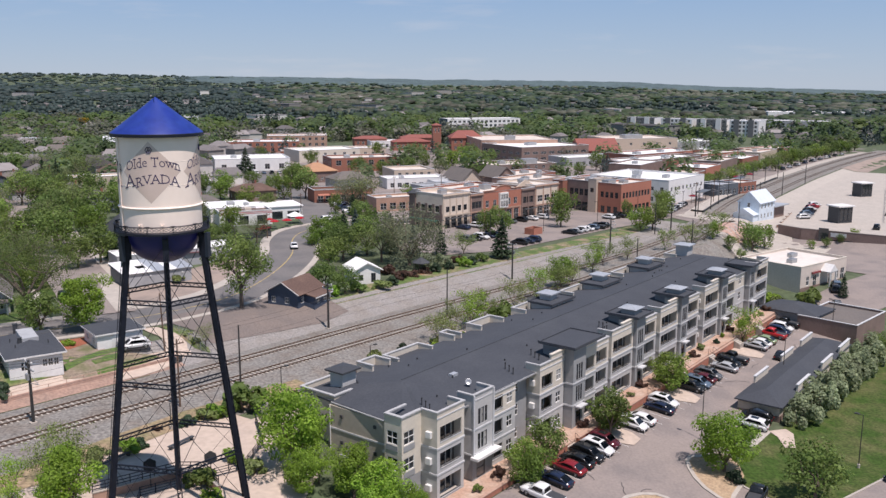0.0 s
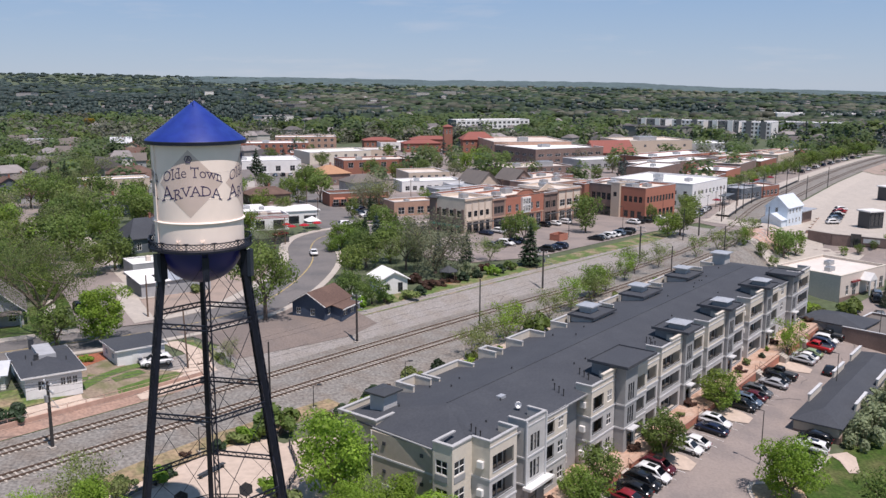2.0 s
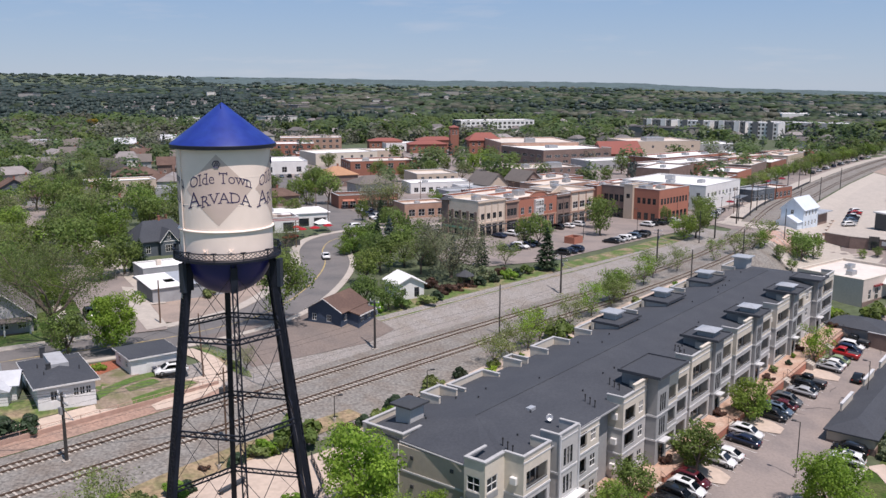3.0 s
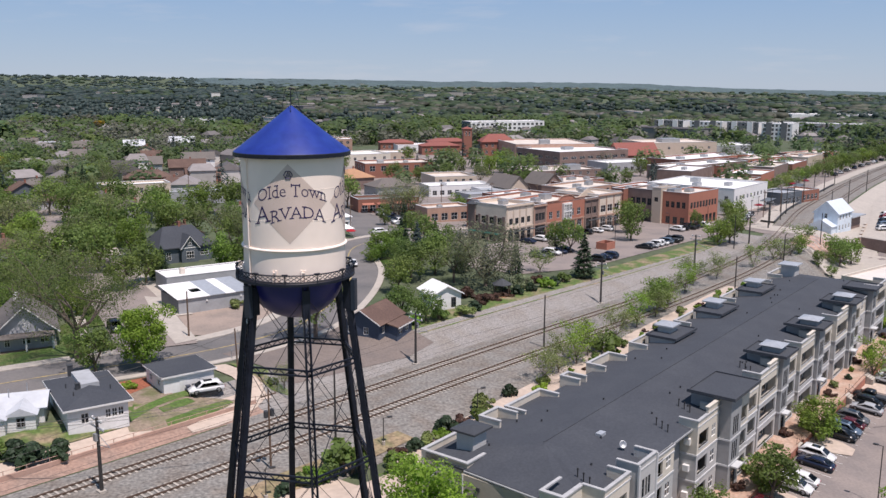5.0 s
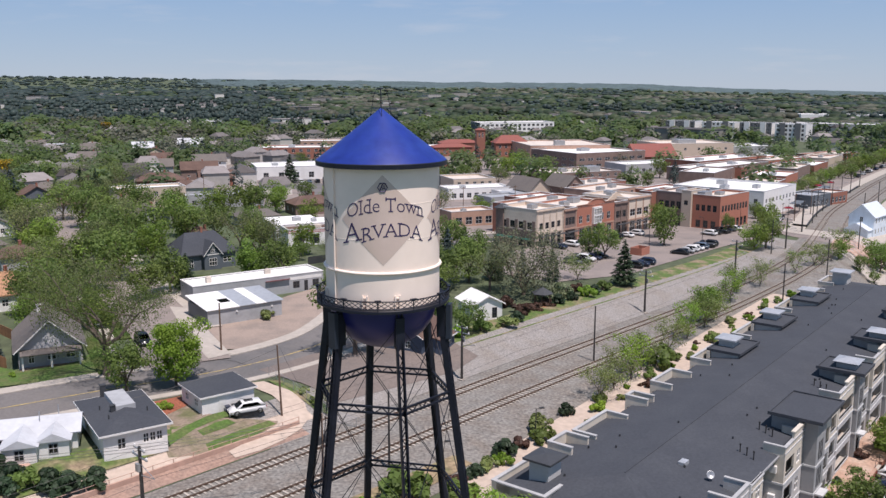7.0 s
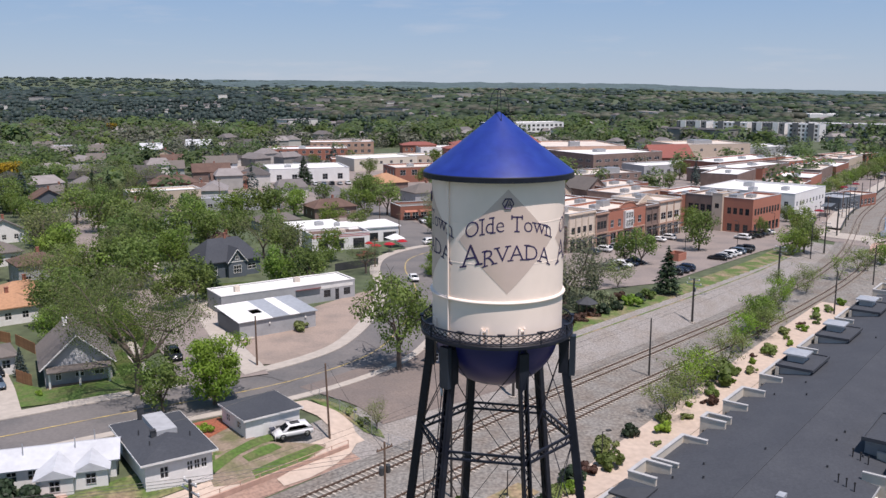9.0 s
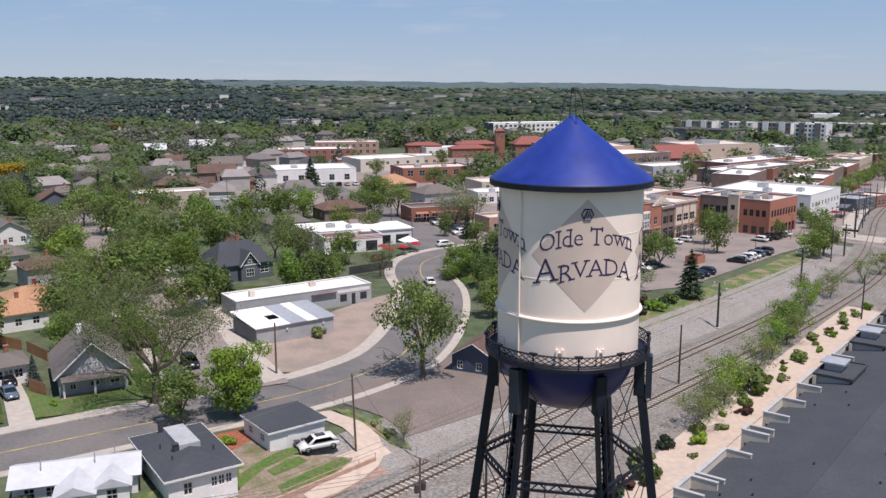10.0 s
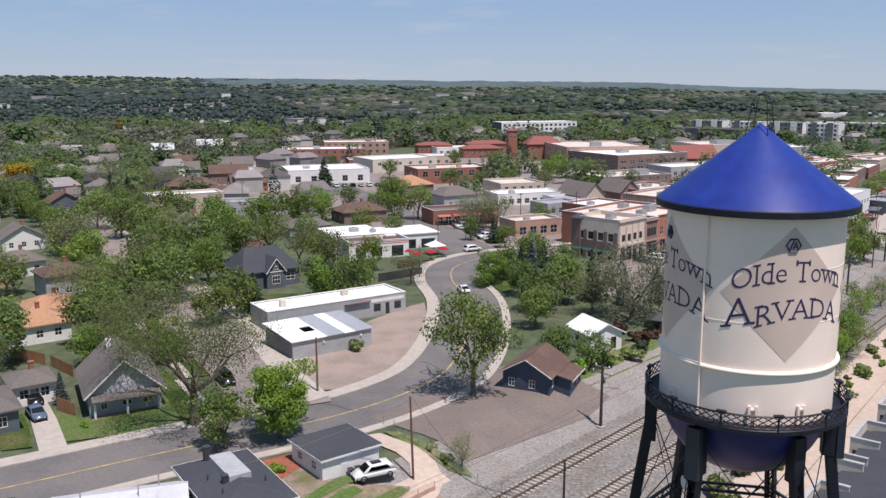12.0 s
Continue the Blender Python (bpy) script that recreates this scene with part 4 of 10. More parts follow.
for z in LEVELS:
    for k in range(6):
        bm = bmesh.new()
        laced(bm, leg_point(k, z, -0.05), leg_point((k + 1) % 6, z, -0.05), 0.40, (0, 0, 1), 0.42, 0.085, 0.04)
        part("strut", bm, STEEL, tower)
for lo, hi in zip((TZ + 0.2,) + LEVELS[::-1], LEVELS[::-1] + (30.8,)):
    for k in range(6):
        bm = bmesh.new()
        bar(bm, leg_point(k, lo), leg_point((k + 1) % 6, hi), 0.03, 4)
        bar(bm, leg_point((k + 1) % 6, lo), leg_point(k, hi), 0.022, 4)
        part("tie_rod", bm, STEEL, tower)
bm = bmesh.new()
for s in (-0.22, 0.22):
    p, q = leg_point(5, TZ + 3, 0.35), leg_point(5, 31.4, 0.35)
    t = radians(-72 + 300)
    n = Vector((-math.sin(t), math.cos(t), 0)) * s
    bar(bm, p + n, q + n, 0.03, 4)
for i in range(80):
    bar(bm, p.lerp(q, i / 80) - n, p.lerp(q, i / 80) + n, 0.014, 4)
part("ladder", bm, STEEL, tower)

# ---- three-storey apartment block ----
ROT_B = math.degrees(math.atan2(EA.y, EA.x))
o = at_ab(70, 61)
block = thing("apartment_block", pose(o.x, o.y, 0, 0, 0, ROT_B), "three-storey cream and grey stucco apartment block with dark hipped roof", "apartment block")
F0, F1, F2, F3 = -2.4, 0.9, 4.1, 7.2
LOW = material("pale_grey_stucco", (0.47, 0.465, 0.45), 0.9, 0.05, 0.6, 0.35, 3.0, (0.41, 0.40, 0.385), 0.15)
bm = bmesh.new()
box(bm, 3.9, 119.0, 2.4, 18.8, -6.5, 6.95)
box(bm, 1.15, 3.899, 2.7, 14.7, -6.5, 6.95)
box(bm, 2.2, 3.899, 14.701, 19.0, -6.5, 6.95)
part("core_wall", bm, BEIGE, block, "beige stucco outer wall")
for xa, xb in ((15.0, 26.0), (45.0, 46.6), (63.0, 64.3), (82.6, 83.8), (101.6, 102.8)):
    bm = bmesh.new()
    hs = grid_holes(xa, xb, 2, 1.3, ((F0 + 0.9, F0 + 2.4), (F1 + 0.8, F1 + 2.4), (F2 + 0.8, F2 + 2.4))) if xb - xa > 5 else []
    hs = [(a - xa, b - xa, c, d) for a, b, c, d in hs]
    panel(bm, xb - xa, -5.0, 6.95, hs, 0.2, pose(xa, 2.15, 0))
    # slots narrower than 5 m get the darker grey
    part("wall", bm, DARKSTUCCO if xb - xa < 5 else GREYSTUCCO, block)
    for a, b, c, d in hs:
        window_part(b - a, d - c, block, pose(xa + a, 2.15, c))

# low hipped roof with a ridge, gutter along the eaves
bm = bmesh.new()
x0, x1, y0, y1, ze, zr = 0.85, 119.6, 0.9, 19.6, 7.0, 8.75
lo = [bm.verts.new(p) for p in ((4.0, y0, ze), (x1, y0, ze), (x1, y1, ze), (x0 + 1.2, y1, ze), (x0, 2.7, ze), (4.0, 2.7, ze))]
up = [bm.verts.new(v.co + Vector((0, 0, 0.22))) for v in lo]
ra, rb = bm.verts.new((9.5, 10.2, zr)), bm.verts.new((110, 10.2, zr))
bm.faces.new(lo[::-1])
for i in range(6):
    bm.faces.new((lo[i], lo[(i + 1) % 6], up[(i + 1) % 6], up[i]))
bm.faces.new((up[0], up[1], rb, ra)), bm.faces.new((up[1], up[2], rb)), bm.faces.new((up[2], up[3], ra, rb)), bm.faces.new((up[3], up[4], ra))
bm.faces.new((up[4], up[5], ra)), bm.faces.new((up[5], up[0], ra))
part("roof", bm, SHINGLE, block, "dark grey shingle hipped roof")
bm = bmesh.new()
bar(bm, (9.5, 10.2, zr + 0.0), (110, 10.2, zr + 0.0), 0.10, 4)
part("ridge_cap", bm, SHINGLE, block)
bm = bmesh.new()
box(bm, 4.0, x1, y0 - 0.14, y0 - 0.01, ze + 0.05, ze + 0.24)
bar(bm, (x0 + 0.02, 5.1, ze + 0.14), (x0 + 0.62, 14.6, ze + 0.14), 0.13, 6)
part("gutter", bm, GREYSTUCCO, block)
# west end: belt courses, downpipe, vents and lamps on the plain wall, a bay beside the garden
for z in (F1, F2):
    bm = bmesh.new()
    box(bm, 1.08, 1.15, 5.0, 14.6, z - 0.1, z + 0.12)
    part("belt_course", bm, PALETRIM, block)
bm = bmesh.new()
bar(bm, (1.05, 14.45, -4.5), (1.05, 14.45, 6.95), 0.07, 8)
bar(bm, (1.05, 5.3, -4.5), (1.05, 5.3, 6.95), 0.07, 8)
part("downpipe", bm, TRIM, block)
for y, z in ((12.6, 5.9), (7.2, 5.9), (12.6, 2.6), (7.2, 2.6), (12.6, -0.6)):
    bm = bmesh.new()
    box(bm, 1.02, 1.15, y - 0.2, y + 0.2, z - 0.2, z + 0.2)
    part("wall_vent", bm, DARKTRIM, block)
bm = bmesh.new()
box(bm, 0.95, 1.15, 5.7, 6.0, 3.2, 3.45)
part("wall_lamp", bm, TRIM, block)
for i, (lo_z, hi_z, f) in enumerate(((-5.5, F1, F0), (F1, F2, F1), (F2, 7.75, F2))):
    holes = [(1.6, 2.9, f + 0.85, f + 2.35)] if i < 2 else [(0.7, 1.5, f + 1.2, f + 2.1)]
    bm = bmesh.new()
    fm = pose(1.9, 14.72, 0) @ FACES["W"](7.0, 5.2)
    panel(bm, 5.2, lo_z, hi_z, holes, 0.25, fm)
    part("bay_wall", bm, (GREYSTUCCO, BEIGE, BEIGE)[i], block)
    for a, b, c, q in holes:
        window_part(b - a, q - c, block, fm @ pose(a, 0, c), TRIM, 1)
bm = bmesh.new()
box(bm, 1.9, 5.0, 14.5, 14.715, 6.9, 7.75)
part("bay_wall", bm, BEIGE, block)
bm = bmesh.new()
box(bm, 1.78, 2.2, 14.4, 20.0, 7.75, 7.9)
box(bm, 2.201, 5.1, 14.4, 14.8, 7.75, 7.9)
part("coping", bm, COPING, block)


def rim_box(bm, xa, xb, ya, yb, za, zb, m=None):
    """A flat slab with a low raised rim."""
    box(bm, xa, xb, ya, yb, za, zb, m)
    for q in ((xa, xb, ya, ya + 0.22), (xa, xb, yb - 0.22, yb), (xa, xa + 0.22, ya + 0.22, yb - 0.22), (xb - 0.22, xb, ya + 0.22, yb - 0.22)):
        box(bm, *q, zb + 0.001, zb + 0.17, m)


def bay(xa, xb, y, top, style, mats, back=2.5, step=0.0, ac=False, slab=(-1.1, 1.6)):
    """A bay that stands out from the front to y; style: balconies, windows or shaft; mats: low, middle and top storey."""
    w, d = xb - xa, back - y
    zs = (-5.5, F1, F2, top)
    m = pose(xa, y, 0)
    floors = (F0, F1, F2)
    for i in range(3):
        lo, hi = zs[i], zs[i + 1]
        f = floors[i]
        front, side = [], []
        if style == "balconies":
            front = [(0.55, w - 0.55, f + (0.75 if i else 0.35), f + 2.55)]
        elif style == "windows":
            n = max(1, int(w / 3.0))
            front = grid_holes(0.3, w - 0.3, n, 1.5, ((f + 0.85, f + 2.4),))
        elif style == "half":
            front = [(0.5, w * 0.52, f + 0.75, f + 2.5), *grid_holes(w * 0.58, w - 0.2, 1, 1.3, ((f + 0.85, f + 2.4),))]
        elif style == "shaft":
            front = [] if i == 0 else grid_holes(w / 2 - 0.95, w / 2 + 0.95, 3, 0.46, ((f + 0.4, f + 2.7),))
            front += [(w * 0.3, w * 0.7, f + 0.05, f + 2.3)] if i == 0 else []
        elif style == "frame":
            front = [(w * 0.2, w * 0.62, f + 0.05, f + 2.4)] if i == 0 else grid_holes(w / 2 - 1.15, w / 2 + 0.95, 3, 0.55, ((f + 0.5, f + 2.5),))
        for face, holes in (("S", front), ("E", side), ("W", side)):
            bm = bmesh.new()
            fm = m @ FACES[face](w, d)
            if face == "S":
                panel(bm, w, lo, hi, holes, 0.22, fm)
            else:
                panel(bm, d - 0.22, lo, hi, holes, 0.22, fm @ pose(0.22 if face == "E" else 0, 0, 0))
            part("bay_wall", bm, mats[i], block)
        for k, (a, b, c, q) in enumerate(front):
            if style == "balconies" or (style == "half" and k == 0):
                # back wall, the recess's shade painted into its colour
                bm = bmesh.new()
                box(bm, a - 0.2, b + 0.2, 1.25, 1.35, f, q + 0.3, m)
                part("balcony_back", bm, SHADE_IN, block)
                bm = bmesh.new()
                box(bm, a - 0.25, b + 0.25, 0.22, 1.25, f - 0.12, f + 0.02, m)
                part("balcony_floor", bm, CONCRETE, block)
                window_part((b - a) * 0.55, 2.1, block, m @ pose(a + (b - a) * 0.35, 1.14, f + 0.04), TRIM, 1, GLASS, False)
                bm = bmesh.new()
                box(bm, a - 0.03, b + 0.03, -0.06, 0.26, c - 0.10, c, m)
                part("balcony_sill", bm, PALETRIM, block)
                if (int(xa * 7) + i) % 3 == 0:
                    bm = bmesh.new()
                    s = a + 0.4 + 0.3 * i
                    box(bm, s, s + 0.5, 0.5, 1.0, f + 0.38, f + 0.46, m)
                    box(bm, s, s + 0.5, 0.95, 1.0, f + 0.46, f + 0.95, m)
                    for lx in (s + 0.03, s + 0.43):
                        for ly in (0.53, 0.93):
                            box(bm, lx, lx + 0.04, ly, ly + 0.04, f + 0.02, f + 0.38, m)
                    tagged(part("balcony_chair", bm, DARKTRIM, block), "dark balcony chair")
            else:
                window_part(b - a, q - c, block, m @ pose(a, 0, c), DARKTRIM if style in ("shaft", "frame") else TRIM, 0 if style in ("shaft", "frame") else 1, GLASS if (k + i) % 3 or style == "shaft" else BLINDS)
    # belt courses and coping
    for z in (F1, F2):
        bm = bmesh.new()
        box(bm, -0.07, w + 0.07, -0.07, 0.0, z - 0.1, z + 0.12, m)
        box(bm, -0.07, 0.0, 0.0, d, z - 0.1, z + 0.12, m)
        box(bm, w, w + 0.07, 0.0, d, z - 0.1, z + 0.12, m)
        part("belt_course", bm, PALETRIM, block)
    bm = bmesh.new()
    if style != "shaft":
        box(bm, -0.10, w + 0.10, -0.10, 0.26, top, top + 0.14, m)
        box(bm, -0.10, 0.26, 0.26, d, top, top + 0.14, m)
        box(bm, w - 0.26, w + 0.10, 0.26, d, top, top + 0.14, m)
        part("coping", bm, COPING, block)
        bm = bmesh.new()
        box(bm, -0.05, w + 0.05, -0.05, 0.0, top - 0.75, top - 0.6, m)
    else:
        rim_box(bm, slab[0], w + slab[1], -0.7, 5.2, top, top + 0.22, m)
        part("slab_roof", bm, SHINGLE, block, "flat dark roof slab with raised metal rim")
        bm = bmesh.new()
        box(bm, 0.0, w, d, 5.0, ze - 0.1, top, m)
        part("slab_base", bm, mats[1], block)
        bm = bmesh.new()
        box(bm, w * 0.2, w * 0.8, -0.9, 0.0, F1 - 0.35, F1 - 0.15, m)
    part("trim", bm, PALETRIM, block)
    if step:
        bm = bmesh.new()
        box(bm, w * 0.45, w, 0, 0.25, top + 0.16, top + step, m)
        box(bm, w * 0.45 - 0.1, w + 0.1, -0.1, 0.35, top + step, top + step + 0.14, m)
        part("stepped_parapet", bm, mats[2], block)
    if ac:
        for f in (F0, F1, F2):
            bm = bmesh.new()
            box(bm, -0.42, -0.004, 0.7, 1.45, f + 1.2, f + 2.0, m)
            bmesh.ops.bevel(bm, geom=bm.edges[:], offset=0.04, segments=1, affect="EDGES")
            part("air_conditioner", bm, TRIM, block, "white boxed air conditioner")


CG = (LOW, LOW, STUCCO)
# west corner with windows on two sides
for xa, xb, ya, yb in ((0.35, 3.95, 2.45, 5.05),):
    w, d = xb - xa, yb - ya
    for i, (lo_z, hi_z, f) in enumerate(((-5.5, F1, F0), (F1, F2, F1), (F2, 8.35, F2))):
        for face, holes in (("S", [(0.35, 2.2, f + 0.85, f + 2.45)]), ("W", [(0.35, 1.95, f + 0.85, f + 2.45)])):
            bm = bmesh.new()
            fm = pose(xa, ya, 0) @ FACES[face](w, d)
            panel(bm, w if face == "S" else d - 0.22, lo_z, hi_z, holes, 0.22, fm)
            part("bay_wall", bm, (GREYSTUCCO, STUCCO, STUCCO)[i], block)
            for a, b, c, q in holes:
                window_part(b - a, q - c, block, fm @ pose(a, 0, c), TRIM, 1)
                bm = bmesh.new()
                box(bm, a - 0.05, b + 0.05, -0.06, 0.0, c - 0.75, c - 0.08, fm)
                part("sill_panel", bm, GREYSTUCCO, block)
    bm = bmesh.new()
    box(bm, xa - 0.12, xb, ya - 0.12, ya + 0.34, 8.35, 8.51)
    box(bm, xa - 0.12, xa + 0.34, ya + 0.34, yb, 8.35, 8.51)
    box(bm, xa + 0.34, xb, yb - 0.34, yb, 8.35, 8.51)
    part("coping", bm, COPING, block)
bay(3.8, 9.0, 0.1, 8.45, "balconies", CG, ac=True)
bay(10.8, 15.0, 0.1, 8.5, "frame", (GREYSTUCCO, LOW, LOW))
for x in (10.72, 14.86):
    bm = bmesh.new()
    box(bm, x, x + 0.22, -0.1, 0.1, 0.85, 8.5)
    part("frame_post", bm, PALETRIM, block)
bm = bmesh.new()
box(bm, 10.3, 15.5, -1.0, 0.1, 0.55, 0.85)
part("entrance_canopy", bm, TRIM, block, "white flat canopy over the entrance")
bay(15.0, 21.0, 0.7, 7.1, "half", CG)
bay(26.2, 32.6, 0.2, 8.2, "half", CG, step=0.8, ac=True)
bay(32.8, 36.3, -1.2, 9.35, "shaft", (GREYSTUCCO, GREYSTUCCO, GREYSTUCCO), slab=(-1.0, 4.4))
bay(36.5, 40.4, -0.7, 8.9, "balconies", CG)
bay(40.6, 45.0, -0.3, 8.0, "balconies", CG)
for xs, wa in ((46.6, 17.5), (64.3, 18.3), (83.8, 17.8)):
    bay(xs, xs + 7.4, 0.0, 8.35, "balconies", CG, step=0.5, ac=True)
    bay(xs + 7.6, xs + 10.6, -0.5, 9.0, "shaft", (GREYSTUCCO, GREYSTUCCO, GREYSTUCCO))
    bm = bmesh.new()
    hip = pose(xs + 8.0, 0.2, 9.6)
    box(bm, 0, 2.6, 0, 2.4, -0.4, 0.5, hip)
    part("cupola_base", bm, GREYSTUCCO, block)
    bm = bmesh.new()
    v = [bm.verts.new(hip @ Vector(p)) for p in ((-0.4, -0.4, 0.5), (3.0, -0.4, 0.5), (3.0, 2.8, 0.5), (-0.4, 2.8, 0.5), (1.3, 1.2, 0.95))]
    bm.faces.new(v[3::-1])
    for i in range(4):
        bm.faces.new((v[i], v[(i + 1) % 4], v[4]))
    part("cupola_roof", bm, METALROOF, block)
    bay(xs + 10.8, xs + wa - 1.0, 0.2, 7.75, "balconies", CG)
bay(102.8, 108.5, 1.0, 6.9, "windows", (LOW, LOW, STUCCO), ac=True)
bay(108.7, 112.0, 0.0, 8.2, "shaft", (GREYSTUCCO, GREYSTUCCO, GREYSTUCCO))
bay(112.2, 120.0, 0.0, 8.3, "balconies", CG)

# garden side: cream parapet returns, small hip-roofed turrets
for xa, xb, h in ((1.9, 9.0, 7.75), (12.2, 15.9, 8.3), (17.4, 25.2, 7.9), (30.2, 32.2, 8.3), (37.2, 43.6, 8.2), (50.0, 58.0, 8.1), (66.0, 74.0, 8.0), (86.0, 94.0, 8.1), (100.0, 106.0, 8.0), (112.0, 119.0, 8.0)):
    bm = bmesh.new()
    box(bm, xa, xb, 20.2, 20.5, -1.0, h)
    box(bm, xa, xa + 0.3, 17.6, 20.2, 6.9, h)
    box(bm, xb - 0.3, xb, 17.6, 20.2, 6.9, h)
    part("garden_parapet", bm, STUCCO, block)
    bm = bmesh.new()
    box(bm, xa + 0.3, xb - 0.3, 19.58, 20.2, 6.9, 7.12)
    part("bay_roof", bm, SHINGLE, block)
    bm = bmesh.new()
    box(bm, xa - 0.06, xb + 0.06, 20.15, 20.56, h, h + 0.12)
    box(bm, xa - 0.06, xa + 0.34, 17.56, 20.15, h, h + 0.12)
    box(bm, xb - 0.34, xb + 0.06, 17.56, 20.15, h, h + 0.12)
    part("coping", bm, COPING, block)
for x, y, w, top in ((4.8, 15.9, 2.4, 9.6), (56.8, 17.0, 2.3, 9.5), (75.8, 17.0, 2.3, 9.5), (95.6, 17.0, 2.3, 9.5), (113.0, 15.5, 3.0, 10.0)):
    bm = bmesh.new()
    box(bm, x, x + w, y, y + w * 0.9, 6.5, top)
    part("turret_wall", bm, LOW, block)
    bm = bmesh.new()
    v = [bm.verts.new(p) for p in ((x - 0.5, y - 0.5, top), (x + w + 0.5, y - 0.5, top), (x + w + 0.5, y + w * 0.9 + 0.5, top), (x - 0.5, y + w * 0.9 + 0.5, top))]
    u = [bm.verts.new(q.co + Vector((0, 0, 0.22))) for q in v]
    tip = bm.verts.new((x + w / 2, y + w * 0.45, top + 0.50))
    bm.faces.new(v[::-1])
    for i in range(4):
        bm.faces.new((v[i], v[(i + 1) % 4], u[(i + 1) % 4], u[i])), bm.faces.new((u[i], u[(i + 1) % 4], tip))
    part("turret_roof", bm, DARKTRIM if x < 10 else METALROOF, block)
for xa in (54.0, 72.2, 91.8):
    bm = bmesh.new()
    box(bm, xa + 0.4, xa + 7.6, 15.4, 19.3, 6.9, 8.35)
    part("dormer", bm, LOW, block, "pale stucco roof dormer")
    bm = bmesh.new()
    rim_box(bm, xa, xa + 8.0, 14.9, 19.75, 8.35, 8.55)
    part("dormer_roof", bm, SHINGLE, block)
    bm = bmesh.new()
    for q in ((xa + 0.1, 14.95, 6.95, 0.06), (xa + 7.9, 14.95, 6.95, 0.06)):
        box(bm, q[0] - 0.2, q[0] + 0.2, 19.3, 19.7, 6.9, 8.35)
    part("dormer_pier", bm, STUCCO, block)
# vents, dish and hatch on the roof
def roof_top(x, y):
    return ze + 0.22 + (zr - ze - 0.22) * min((y - y0) / (10.2 - y0), (y1 - y) / (y1 - 10.2), (x - x0) / 9.6)


for gx_, gy_ in ((30.6, 4.4), (23.5, 4.0), (6.2, 4.3), (49.8, 3.9), (60.0, 4.2), (78.5, 4.2), (97.0, 4.2)):
    for k in range(3):
        bm = bmesh.new()
        x, y = gx_ - 0.25 * k, gy_ - 0.8 * k
        z = roof_top(x, y)
        bar(bm, (x, y, z - 0.05), (x, y, z + 0.8), 0.06, 8)
        bar(bm, (x, y, z + 0.8), (x, y, z + 0.95), 0.12, 8, 0.08)
        part("vent_pipe", bm, TYRE, block)
rnd = random.Random(4)
for k in range(34):
    x, y = rnd.uniform(6, 114), rnd.choice((rnd.uniform(3, 9), rnd.uniform(11, 17)))
    bm = bmesh.new()
    z = roof_top(x, y)
    bar(bm, (x, y, z - 0.05), (x, y, z + 0.28), 0.11, 6)
    part("vent_cap", bm, DARKTRIM, block)
bm = bmesh.new()
x, y = 15.0, 3.9
z = roof_top(x, y)
bar(bm, (x, y, z - 0.05), (x, y, z + 0.5), 0.04, 6)
lathe(bm, [(0, 0.0), (0.22, 0.03), (0.38, 0.12), (0.40, 0.13), (0.36, 0.14), (0, 0.05)], 16, pose(x, y, z + 0.6, 62, 0, -48))
part("satellite_dish", bm, GALV, block, "pale grey satellite dish")
bm = bmesh.new()
box(bm, 15.5, 16.6, 6.7, 7.4, roof_top(16, 7) - 0.1, roof_top(16, 7) + 0.3)
part("roof_hatch", bm, METALROOF, block)

# terrace in front, held by a brick retaining wall
bm = bmesh.new()
pts = [(2, 0.2), (119, 0.2), (119, -3.6), (2, -3.6)]
ter = thing("terrace", pose(o.x, o.y, 0, 0, 0, ROT_B), "raised terrace of reddish paving behind low brick walls", "terrace")
box(bm, 2, 119, -3.4, 2.3, -6.8, -2.42)
part("terrace_fill", bm, TERRACE, ter)
for k in range(9):
    xa = 5 + 12.6 * k
    bm = bmesh.new()
    box(bm, xa, xa + 9.6, -3.75, -3.41, -7.2, -2.1 - 0.12 * k)
    part("retaining_wall", bm, ORANGEBRICK, ter, "reddish brick retaining wall")
    bm = bmesh.new()
    box(bm, xa - 0.05, xa + 9.65, -3.8, -3.36, -2.1 - 0.12 * k, -2.0 - 0.12 * k)
    part("wall_cap", bm, PINKSTONE, ter)
    bm = bmesh.new()
    for s in range(4):
        box(bm, xa + 10.0, xa + 12.0, -3.8 - 0.35 * s, -3.41 - 0.35 * s + 0.2, -6.5, -2.55 - 0.18 * (s + 1))
    part("steps", bm, CONCRETE, ter)
    bm = bmesh.new()
    for x in (xa + 9.9, xa + 12.1):
        bar(bm, (x, -3.5, -2.3), (x, -3.5, -1.4), 0.03, 5), bar(bm, (x, -5.2, -3.4), (x, -5.2, -2.5), 0.03, 5)
        bar(bm, (x, -3.5, -1.4), (x, -5.2, -2.5), 0.03, 5)
    part("handrail", bm, POLE, ter)

# row of garages across the car park
gw, gd = 41.0, 6.4
g0 = at_ab(130.5, 39.6)
garages = thing("garage_row", pose(g0.x, g0.y, 0, 0, 0, ROT_B), "long low garage row with dark hipped roof and stucco parapets", "garage")
bm = bmesh.new()
box(bm, 0, gw, 0, gd, -7.5, -2.9)
part("wall", bm, BEIGE, garages)
bm = bmesh.new()
box(bm, -0.06, gw + 0.06, -0.06, gd + 0.06, -7.5, -4.3)
part("plinth", bm, DARKBRICK, garages)
hip_roof(garages, gw, gd, -2.9, 1.5, 0.45, SHINGLE)
